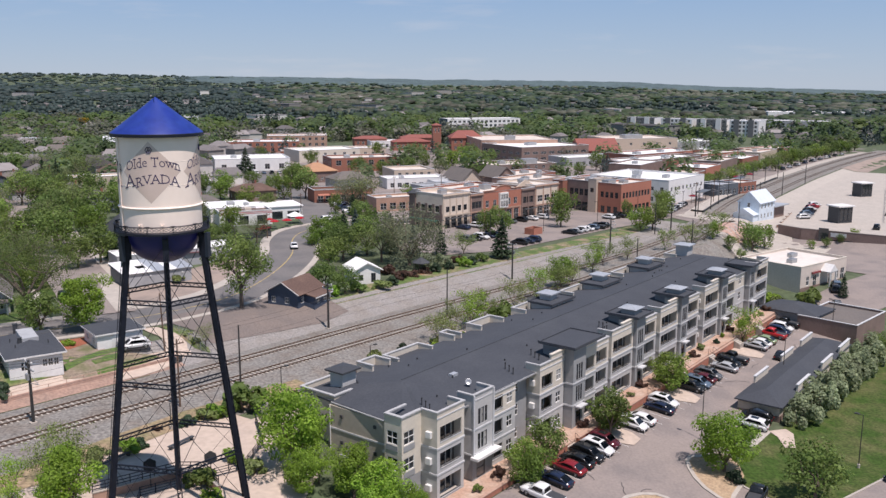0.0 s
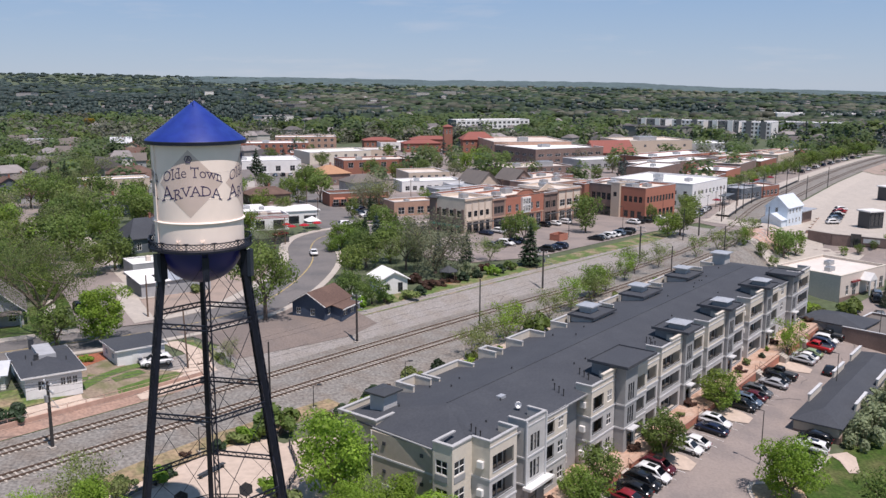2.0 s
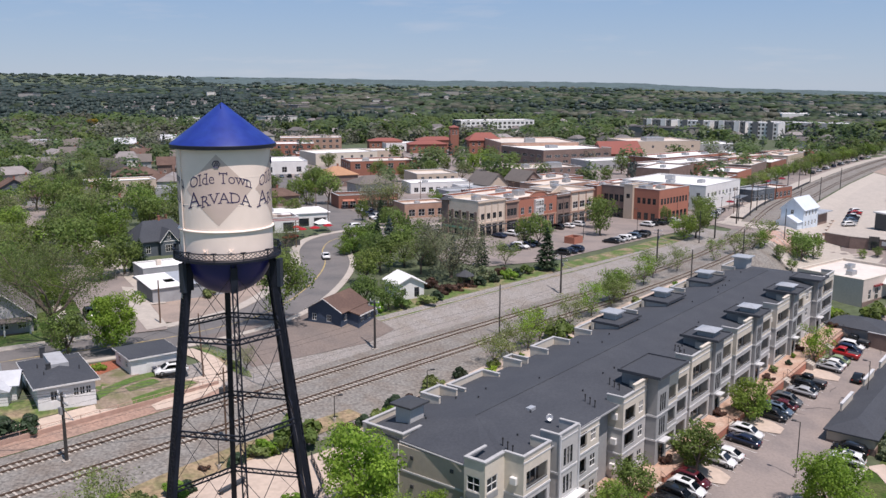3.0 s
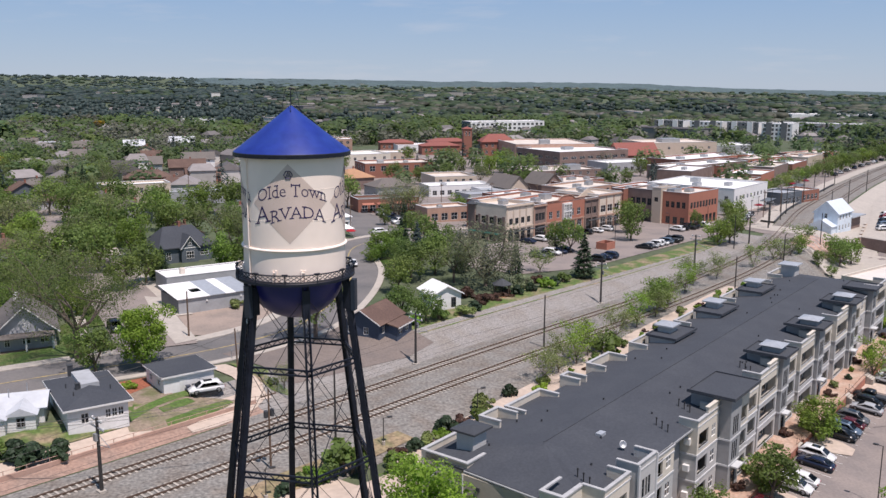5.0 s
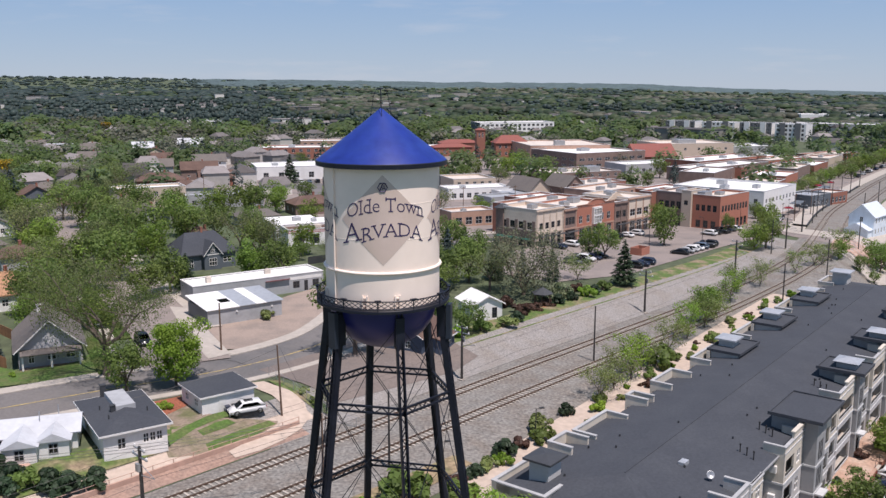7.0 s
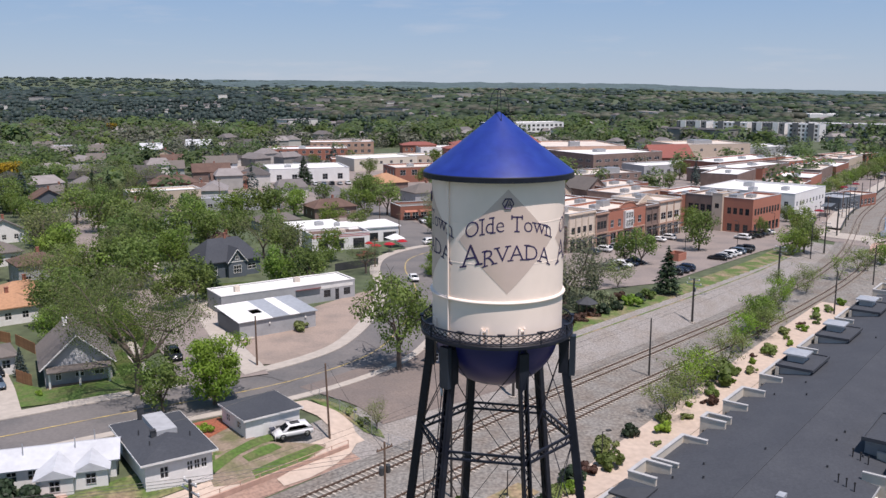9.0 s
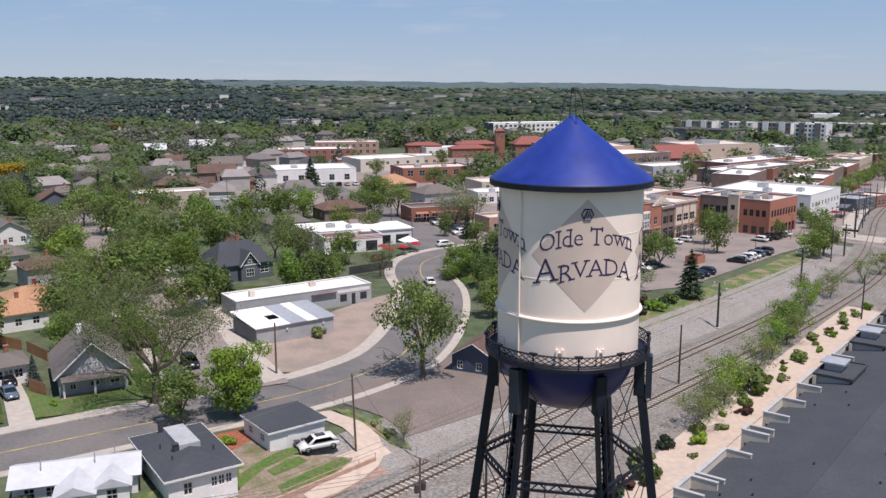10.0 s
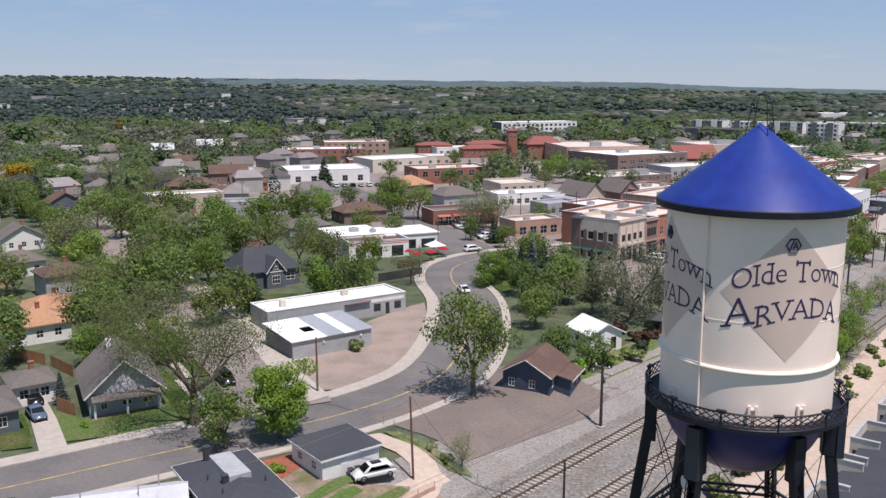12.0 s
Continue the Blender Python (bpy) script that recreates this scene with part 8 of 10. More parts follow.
for i, (k, c) in enumerate((("sedan", "navy"), ("suv", "white"), ("suv", "silver"), ("sedan", "white"), ("sedan", "grey"), ("suv", "black"), ("sedan", "white"), ("suv", "white"))):
    p = along(4 + 5.2 * i, -4.2)
    car(p[0], p[1], R + 90 + 3 * (i % 3), k, c, TC, group=NORTH)
for i, (k, c) in enumerate((("suv", "black"), ("sedan", "navy"), ("suv", "navy"), ("sedan", "black"), ("sedan", "silver"), ("suv", "white"), ("sedan", "white"), ("suv", "slate"), ("pickup", "black"), ("suv", "black"))):
    p = Vector((16, 221, 0)) + Vector((0.62, 0.78, 0)) * (2 + 3.1 * i + (16 if i > 2 else 0))
    car(p.x, p.y, 150, k, c, TC, group=NORTH)
for i, (k, c) in enumerate((("suv", "grey"), ("sedan", "black"), ("suv", "white"), ("sedan", "navy"), ("sedan", "black"))):
    p = Vector((4, 226, 0)) + Vector((0.64, 0.77, 0)) * (2.9 * i)
    car(p.x, p.y, -35, k, c, TC, group=NORTH)
for i, (k, c) in enumerate((("suv", "white"), ("suv", "black"), ("pickup", "black"), ("sedan", "black"), ("suv", "grey"), ("sedan", "white"))):
    p = Vector((50, 276, 0)) + Vector((0.7, 0.71, 0)) * (3.0 * i)
    car(p.x, p.y, 135, k, c, TC, group=NORTH)
ST = "parked along the town street"
for i in range(12):
    p = Vector((-36, 272, 0)) + Vector((-0.30, 0.95, 0)) * (3.4 * i)
    car(p.x + 6.0, p.y + 1, 215, ("suv", "sedan", "pickup")[i % 3], ("black", "navy", "black", "grey", "white", "silver")[(i * 5) % 6], ST, group="cars along the town street")
for i in range(8):
    p = Vector((-90, 412, 0)) + Vector((0.94, 0.34, 0)) * (3.6 * i)
    car(p.x, p.y, 110, ("suv", "sedan")[i % 2], ("white", "slate", "black", "silver")[i % 4], "parked by the white warehouse", group="cars by the white warehouse")
for i in range(9):
    p = Vector((117.5, 289.5, 0)) + Vector((0.47, 0.88, 0)) * (4.3 * i)
    car(p.x, p.y, 10, ("suv", "sedan")[i % 2], ("white", "silver", "slate", "navy", "black", "white", "red", "scarlet", "white")[i], "parked on the station forecourt", 1.32, group="cars at the station")
for x, y, c in ((143, 281, "black"), (150, 298, "grey"), (131.5, 268.5, "black")):
    car(x, y, 60, "suv", c, "parked on the deck", 1.32, "cars on the deck")
for i in range(6):
    p = at_uv(262 + 4 * i, 17)
    car(p.x, p.y, 60, ("suv", "sedan")[i % 2], ("white", "silver", "black")[i % 3], "parked beside the crossing", group="cars by the crossing")
for i in range(12):
    p = at_uv(440 + 11 * i + 3 * (i % 3), 15.5)
    car(p.x, p.y, 50, ("suv", "sedan")[i % 2], ("black", "silver", "grey", "white", "navy")[i % 5], "parked along the far station street", group="cars along the far station street")

# ---- trees and shrubs ----
def leaf_cloud(rng, lobes, count, size):
    """Leaf sprays scattered over lobes (x, y, z, rx, ry, rz): arrays of quads."""
    vol = np.array([l[3] * l[4] * l[5] for l in lobes]) ** 0.67
    pick = rng.choice(len(lobes), count, p=vol / vol.sum())
    lob = np.array(lobes)[pick]
    d = rng.normal(size=(count, 3))
    d /= np.linalg.norm(d, axis=1)[:, None]
    rad = rng.uniform(0.55, 1.0, count) ** 0.5 * rng.uniform(0.82, 1.12, count)
    c = lob[:, :3] + d * lob[:, 3:] * rad[:, None]
    n = d * 1.0 + rng.normal(size=(count, 3)) * 0.33 + np.array([0, 0, 0.4])
    n /= np.linalg.norm(n, axis=1)[:, None]
    a = np.cross(n, rng.normal(size=(count, 3)))
    a /= np.linalg.norm(a, axis=1)[:, None]
    b = np.cross(n, a)
    s = size * rng.uniform(0.55, 1.25, count)[:, None]
    k = rng.uniform(0.45, 1.0, count)[:, None]
    v = np.stack([c - a * s, c - b * s * k * 0.7, c + a * s, c + b * s * k], 1)
    return v.reshape(-1, 3)


def quads_mesh(name, v, mat):
    me_ = bpy.data.meshes.new(name)
    n = len(v) // 4
    me_.vertices.add(len(v))
    me_.vertices.foreach_set("co", v.astype(np.float32).ravel())
    me_.loops.add(len(v))
    me_.loops.foreach_set("vertex_index", np.arange(len(v), dtype=np.int32))
    me_.polygons.add(n)
    me_.polygons.foreach_set("loop_start", np.arange(0, len(v), 4, dtype=np.int32))
    me_.update(calc_edges=True)
    me_.materials.append(mat)
    return me_


def limb(bm, a, b, r0, r1, rng, depth, spread):
    """A bending limb that forks."""
    a, b = Vector(a), Vector(b)
    mid = a.lerp(b, 0.5) + Vector(rng.normal(size=3)) * (b - a).length * 0.07
    bar(bm, a, mid, r0, 5, (r0 + r1) / 2), bar(bm, mid, b, (r0 + r1) / 2, 4, r1)
    tips = [b]
    if depth:
        for k in range(2 + int(rng.integers(0, 2))):
            d = (b - a).normalized() * 0.7 + Vector(rng.normal(size=3)) * spread
            d.z = abs(d.z) * 0.8 + 0.1
            tips += limb(bm, b if k < 2 else mid, (b if k < 2 else mid) + d.normalized() * (b - a).length * rng.uniform(0.5, 0.75), r1 * 0.95, r1 * 0.45, rng, depth - 1, spread)
    return tips


def broadleaf(seed, height, radius, leaf, count=1500, size=0.34, bare=0.3, sparse=1.0, label="", name="tree", trunk=0.035):
    """A tree with a tapered forking trunk and a crown of leaf sprays round the limbs' tips. Unit: metres."""
    rng = np.random.default_rng(seed)
    e = new(name)
    bm = bmesh.new()
    fork = height * bare
    bar(bm, (0, 0, -0.5), (0, 0, fork), height * trunk, 8, height * trunk * 0.7)
    tips = []
    n = 5
    for k in range(n):
        t = 2 * math.pi * (k + rng.uniform(-0.25, 0.25)) / n
        tips += limb(bm, (0, 0, fork * rng.uniform(0.85, 1.0)), (radius * 0.5 * math.cos(t), radius * 0.5 * math.sin(t), fork + (height - fork) * rng.uniform(0.3, 0.6)), height * trunk * 0.5, height * trunk * 0.22, rng, 1 if sparse > 0.8 else 2, 0.55)
    part("trunk", bm, BARK, e)
    lobes = [(p.x, p.y, min(p.z, height * 0.9), radius * 0.36 * rng.uniform(0.7, 1.25), radius * 0.36 * rng.uniform(0.7, 1.25), radius * 0.30 * rng.uniform(0.7, 1.2)) for p in tips]
    for k in range(int(26 * sparse)):
        t, q = rng.uniform(0, 2 * math.pi), rng.uniform(0, 1)
        rr = radius * 0.66 * math.sin(math.pi * (0.15 + 0.75 * q)) ** 0.8
        lobes.append((rr * math.cos(t), rr * math.sin(t), fork * 0.75 + (height - fork * 0.75) * (0.06 + 0.84 * q), radius * 0.36, radius * 0.36, radius * 0.30))
    crown = new("crown", quads_mesh("crown", leaf_cloud(rng, lobes, count, size), leaf))
    crown.parent = e
    return e


def conifer(seed, height, radius, leaf, count=1500, name="spruce"):
    rng = np.random.default_rng(seed)
    e = new(name)
    bm = bmesh.new()
    bar(bm, (0, 0, -0.4), (0, 0, height * 0.95), height * 0.022, 7, 0.03)
    part("trunk", bm, BARK, e)
    q = 1 - np.sqrt(rng.uniform(0, 1, count))
    z = height * (0.05 + 0.95 * q)
    t = rng.uniform(0, 2 * np.pi, count)
    tier = 0.75 + 0.25 * np.cos(z / height * 2 * np.pi * 9 + np.cos(t * 5))
    r = radius * (1 - q) ** 0.9 * tier * rng.uniform(0.55, 1.05, count)
    c = np.stack([r * np.cos(t), r * np.sin(t), z], 1)
    out = np.stack([np.cos(t), np.sin(t), -0.35 + 0 * t], 1) + rng.normal(size=(count, 3)) * 0.25
    side = np.cross(out, rng.normal(size=(count, 3)) * 0.4 + np.array([0, 0, 1.0]))
    side /= np.linalg.norm(side, axis=1)[:, None]
    s = 0.05 * height ** 0.75 * rng.uniform(0.6, 1.3, count)[:, None]
    v = np.stack([c - out * s, c - side * s * 0.5, c + out * s, c + side * s * 0.5], 1).reshape(-1, 3)
    crown = new("crown", quads_mesh("crown", v, leaf))
    crown.parent = e
    return e


def bush(seed, radius, height, leaf, count=1000, size=0.15, name="shrub"):
    rng = np.random.default_rng(seed)
    e = new(name)
    bm = bmesh.new()
    for k in range(6):
        t = k * 1.05
        bar(bm, (0.1 * math.cos(t), 0.1 * math.sin(t), -0.15), (radius * 0.5 * math.cos(t), radius * 0.5 * math.sin(t), height * 0.6), 0.035, 5, 0.015)
    part("stem", bm, BARK, e)
    lobes = []
    for k in range(9):
        t, q = rng.uniform(0, 2 * math.pi), rng.uniform(0.15, 0.95)
        up = height * rng.uniform(0.22, 0.82) * (1.15 - 0.5 * q)
        lobes.append((radius * q * math.cos(t), radius * q * math.sin(t), up, radius * rng.uniform(0.22, 0.46), radius * rng.uniform(0.22, 0.46), height * rng.uniform(0.16, 0.34)))
    crown = new("foliage", quads_mesh("foliage", leaf_cloud(rng, lobes, count, size), leaf))
    crown.parent = e
    return e


KINDS = dict(
    maple=[broadleaf(11, 10, 4.2, LEAF_BRIGHT, 9000, 0.195, 0.14), broadleaf(12, 10, 4.0, LEAF_BRIGHT, 9000, 0.195, 0.12)],
    bright=[broadleaf(15, 10, 4.2, LEAF_FRESH, 3600, 0.25, 0.14), broadleaf(16, 10, 4.0, LEAF_FRESH, 3600, 0.25, 0.12)],
    mid=[broadleaf(21, 10, 4.3, LEAF_MID, 2500, 0.28, 0.25), broadleaf(22, 10, 4.0, LEAF_MID, 2500, 0.28, 0.2), broadleaf(23, 10, 4.8, LEAF_MID, 2500, 0.29, 0.2)],
    elm=[broadleaf(31, 10, 5.8, LEAF_GREY, 4600, 0.125, 0.3, 0.7, trunk=0.04), broadleaf(32, 10, 5.0, LEAF_GREY, 3000, 0.15, 0.25, 0.7, trunk=0.036)],
    oldelm=[broadleaf(31, 10, 5.8, LEAF_ELM, 21000, 0.072, 0.3, 0.62, trunk=0.042)],
    willow=[broadleaf(41, 10, 5.6, LEAF_BROWN, 6500, 0.16, 0.08, 1.2)],
    poplar=[broadleaf(28, 10, 4.0, LEAF_MID, 5600, 0.20, 0.3, 0.8, trunk=0.04)],
    dark=[conifer(51, 10, 2.4, LEAF_DARK, 1800), conifer(52, 10, 2.8, LEAF_DARK, 1800)],
    blue=[conifer(61, 10, 2.8, LEAF_BLUE, 1800)],
    young=[broadleaf(71, 10, 3.4, LEAF_BRIGHT, 2400, 0.2, 0.16, 0.7, trunk=0.022), broadleaf(72, 10, 3.8, LEAF_SPRING, 2600, 0.18, 0.1, 0.6, trunk=0.02), broadleaf(73, 10, 3.6, LEAF_SPRING, 2200, 0.18, 0.1, 0.6, trunk=0.02)],
    yellow=[broadleaf(81, 10, 4.2, LEAF_YELLOW, 1800, 0.34)],
    shrub=[bush(91, 1.0, 1.2, LEAF_MID, 700, 0.17), bush(92, 1.1, 1.0, LEAF_SPRING, 700, 0.16), bush(93, 1.0, 1.3, LEAF_BRIGHT, 700, 0.17)],
    blossom=[bush(95, 1.0, 1.6, LEAF_BLOSSOM, 1100, 0.115)],
    redshrub=[bush(97, 1.0, 1.0, LEAF_RED)],
    bright_far=[broadleaf(13, 10, 4.2, LEAF_FRESH, 2000, 0.30, 0.14), broadleaf(14, 10, 4.0, LEAF_FRESH, 2000, 0.30, 0.12)],
    mid_far=[broadleaf(24, 10, 4.3, LEAF_MID, 1900, 0.30, 0.2), broadleaf(25, 10, 4.6, LEAF_MID, 1900, 0.30, 0.2), broadleaf(26, 10, 4.0, LEAF_MID, 1900, 0.29, 0.15)],
    elm_far=[broadleaf(33, 10, 5.0, LEAF_GREY, 1700, 0.22, 0.25, 0.7, trunk=0.034)],
    young_far=[broadleaf(74, 10, 3.6, LEAF_SPRING, 900, 0.32, 0.12, 0.6, trunk=0.02)],
    hedge=[bush(98, 1.0, 1.0, LEAF_DARK, 700, 0.16)])
TELL = dict(maple="bright green leafy maple", bright="fresh green leafy tree", mid="mid green leafy tree", poplar="tall ragged poplar with a pale trunk", elm="thin-leaved elm", oldelm="old spreading elm in thin first leaf", willow="wide brownish tree coming into leaf", dark="dark green spruce", blue="blue-grey spruce", young="young slender tree in first leaf", yellow="tree covered in yellow blossom", shrub="low green shrub", blossom="shrub dotted with white blossom", redshrub="low reddish shrub", hedge="dense dark green shrub")
CAT = dict(shrub="shrub", blossom="shrub", redshrub="shrub", hedge="shrub")
used = {}
rt = random.Random(9)


def plant(kind, x, y, height, where, wide=1.0, z=None):
    """One tree or shrub, of the given height."""
    word = TELL[kind]
    if y > 225 and kind + "_far" in KINDS:
        kind += "_far"
    protos = KINDS[kind]
    i = used.get(kind, 0)
    used[kind] = i + 1
    p = protos[i % len(protos)]
    s = height / (10 if kind not in CAT else 1.2)
    m = pose(x, y, gz(x, y) if z is None else z, 0, 0, rt.uniform(0, 360)) @ Matrix.Diagonal((s * wide, s * wide, s, 1))
    if i < len(protos):
        p.matrix_basis = m
        ob = p
    else:
        ob = copy_thing(p, m)
        ob.matrix_basis = m
    tagged(ob, f"{word} {where}", CAT.get(kind, "tree"))
    return ob


def plant_ab(kind, a, b, height, where, wide=1.0, z=None):
    p = at_ab(a, b)
    return plant(kind, p.x, p.y, height, where, wide, z)


# plaza and west end of the apartments
for x, y, hh, k in ((-19.6, 96.2, 9.0, "maple"), (-12.4, 92.6, 6.0, "maple"), (-9.4, 90.2, 6.2, "maple"), (-16.4, 93.8, 5.0, "young"), (-43.0, 89.0, 7.5, "young"), (-40.5, 84.0, 7.0, "maple"), (-17.8, 90.5, 4.6, "maple"), (-5.6, 90.0, 4.4, "maple"), (-44.6, 92.8, 7.0, "young"), (-47.5, 86.5, 5.5, "young")):
    plant(k, x, y, hh * (1.12 if k == "maple" else 1.0), "by the water tower plaza", 0.95)
for a, b, hh, k in ((72.0, 92.4, 3.8, "shrub"), (66.8, 94.2, 1.8, "shrub"), (68.4, 93.6, 2.0, "shrub"), (69.8, 93.2, 1.7, "shrub"), (64.2, 94.4, 1.7, "hedge"), (51.2, 93.5, 2.0, "shrub"), (54.4, 92.8, 1.9, "shrub"), (56.0, 93.2, 1.6, "hedge"), (47.0, 95.2, 1.0, "redshrub"), (60.5, 95.6, 0.9, "redshrub"), (73, 96, 1.4, "redshrub"), (76.0, 88.5, 2.2, "shrub"), (79, 91, 1.5, "redshrub"), (82.0, 91, 1.8, "hedge"), (84.5, 90.5, 1.6, "shrub"), (86, 89.8, 1.5, "shrub"), (89, 91.5, 2.4, "hedge"), (92, 91, 1.6, "redshrub"), (95, 90, 2.0, "shrub"), (98, 92, 2.2, "shrub"), (104, 91.5, 2.0, "hedge"), (60.3, 80.8, 1.9, "shrub"), (55, 79, 2.2, "shrub"), (60, 77, 2.0, "shrub"), (52, 74, 2.0, "shrub")):
    plant_ab(k, a, b, hh, "in the plaza garden")
for a, b, hh, k in ((112, 91.0, 6.0, "young"), (117, 91.5, 6.5, "young"), (122.5, 91.5, 7.0, "young"), (127, 92.0, 6.5, "young"), (131, 91, 3.2, "shrub"), (138, 92.5, 6.5, "young"), (147, 93, 6.5, "young"), (156, 93.5, 7.0, "young"), (160, 95, 7.0, "bright"), (165, 95, 6.5, "young"), (178, 97, 6.5, "young"), (186, 98.5, 7.0, "young"), (196, 97, 6.5, "young"), (243, 92, 7.0, "young"), (214, 95, 5.5, "young"), (226, 94, 5.5, "young"), (255, 86, 8.0, "bright"), (250, 84, 8.0, "mid"), (258, 83, 7.5, "bright")):
    plant_ab(k, a, b, hh, "behind the apartment block")
for i in range(26):
    a = 104 + 3.4 * i
    plant_ab(("shrub", "shrub", "shrub", "shrub", "shrub", "redshrub", "shrub")[i % 7], a + 1.4 * ((i * 5) % 7) / 7, 88.4 + 3.0 * ((i * 7) % 5) / 5, 0.8 + 1.0 * ((i * 3) % 4) / 4, "in the bed behind the apartments")
# car park trees
for a, b, hh, k in ((84.6, 56.0, 6.5, "bright"), (92.5, 57.6, 6.0, "mid"), (88.0, 58.3, 4.5, "bright"), (106.0, 55.4, 7.0, "mid"), (107.8, 56.8, 5.5, "bright"), (128.2, 56.4, 7.0, "bright"), (130.2, 57.2, 5.0, "bright"), (164.5, 57.0, 7.5, "young"), (107.4, 39.6, 8.6, "maple"), (105.4, 37.8, 1.9, "hedge"), (107.4, 28.2, 8.2, "mid"), (213, 50.5, 6.0, "dark"), (205, 56, 3.5, "shrub"), (196, 59, 4.0, "shrub"), (200, 62, 3.0, "shrub"), (270, 69, 3.2, "mid"), (274, 66, 3.0, "mid"), (278, 63, 3.0, "bright"), (266, 72, 3.0, "bright")):
    plant_ab(k, a, b, hh, "in a car park bed")
for i in range(16):
    plant_ab("blossom", 132 + 3.0 * i, 37.2 - 0.35 * (i % 3), 3.4 + 0.8 * ((i * 5) % 4) / 4, "in the hedge behind the garages", 0.9)
for a, b, hh in ((180, 30, 5.0), (186, 26, 5.0), (176, 22, 4.5), (181, 36, 5.0)):
    plant_ab("mid", a, b, hh, "at the lawn's far edge")
for i in range(22):
    a = 79 + 5.1 * i
    plant_ab(("shrub", "redshrub", "shrub", "hedge")[i % 4], a, 59.0 + 1.2 * ((i * 7) % 5) / 5, 0.9 + 0.7 * ((i * 3) % 4) / 4, "on the apartment terrace", 0.9, -2.4)
# houses' gardens
for x, y, hh, k, wd in ((-72.8, 145.3, 15.5, "oldelm", 0.98), (-61.8, 141.5, 9.4, "maple", 1.0), (-67.6, 138.6, 7.4, "mid", 1.05), (-38.9, 155.6, 13.4, "poplar", 0.78), (-92.2, 152.6, 4.5, "blue", 1.0),
                        (-79.7, 195.6, 9.0, "mid", 1.0), (-82.5, 190.0, 8.0, "mid", 1.1), (-77.5, 199.0, 7.5, "dark", 1.4), (-90.5, 168.5, 10.0, "elm", 1.0), (-97.0, 178.0, 11.0, "mid", 1.1), (-90.0, 180.0, 10.5, "elm", 1.0), (-103.5, 193.0, 12.0, "elm", 1.0), (-96.0, 196.0, 12.0, "mid", 1.0), (-94.0, 207.0, 11.0, "mid", 1.0),
                        (-67.0, 228.0, 10.0, "elm", 0.8), (-62.0, 226.0, 4.0, "mid", 1.2), (-59.8, 228.5, 4.5, "mid", 1.0), (-70.0, 236.0, 9.0, "elm", 0.8), (-98.0, 238.0, 13.0, "mid", 1.0), (-90.0, 244.0, 11.0, "mid", 0.9), (-107.0, 232.0, 12.0, "mid", 1.0), (-103.0, 219.0, 11.0, "elm", 1.0),
                        (-33.5, 222.0, 7.0, "bright", 1.1), (-30.0, 226.5, 8.0, "mid", 1.0), (-27.5, 220.5, 9.0, "dark", 1.0), (-25.0, 224.0, 9.0, "blue", 1.0), (-31.0, 232.0, 6.0, "bright", 1.1), (-35.5, 219.0, 4.5, "bright", 1.2), (-24.0, 234.0, 9.0, "mid", 0.9), (-21.0, 240.0, 7.0, "dark", 1.2),
                        (-20.5, 206.0, 10.0, "mid", 1.0), (-15.0, 208.5, 10.0, "dark", 1.1), (-25.5, 200.0, 8.0, "mid", 1.2), (-27.5, 189.0, 7.5, "mid", 1.0), (-26.0, 170.5, 6.0, "mid", 1.1), (-21.5, 167.5, 5.5, "mid", 1.1),
                        (-10.0, 195.0, 14.0, "willow", 1.05), (-16.5, 198.0, 9.0, "elm", 0.85), (-9.5, 205.0, 8.0, "blue", 0.9), (-3.0, 207.0, 7.5, "dark", 1.0),
                        (2.5, 208.5, 6.0, "young", 1.1), (11.3, 203.6, 9.8, "dark", 1.35), (12.6, 233.6, 8.6, "mid", 0.95), (9.4, 236.5, 7.6, "mid", 1.0), (32.2, 255.8, 10.4, "mid", 0.85), (34.4, 270.5, 10.2, "bright", 0.75), (55.0, 253.0, 7.4, "bright", 1.15), (59.5, 257.0, 7.8, "mid", 1.2), (69.5, 283.5, 9.0, "mid", 1.0), (66.5, 276.0, 6.0, "mid", 1.0), (56.5, 279.5, 6.0, "mid", 0.7),
                        (-40.6, 137.2, 3.8, "elm", 0.85), (-33.5, 300.0, 12.0, "willow", 1.0), (-28.4, 296.5, 10.0, "elm", 1.0), (-36.5, 276.0, 7.0, "mid", 0.8), (-30.5, 272.0, 8.0, "dark", 1.0), (-28.0, 265.0, 6.0, "mid", 1.0),
                        (-52.0, 316.0, 11.0, "mid", 1.0), (-59.0, 312.0, 9.0, "bright", 1.0), (-64.0, 357.0, 11.0, "mid", 1.0), (-60.0, 352.0, 10.0, "mid", 1.0), (-81.0, 309.0, 9.0, "bright", 1.0), (-88.0, 300.0, 11.0, "mid", 1.0), (-94.0, 296.0, 11.0, "mid", 1.0), (-84.5, 296.0, 10.0, "mid", 1.0), (-95.0, 413.0, 13.0, "dark", 1.5), (-207.0, 378.0, 11.0, "yellow", 1.5)):
    plant(k, x, y, hh, "among houses by the railway", wd)
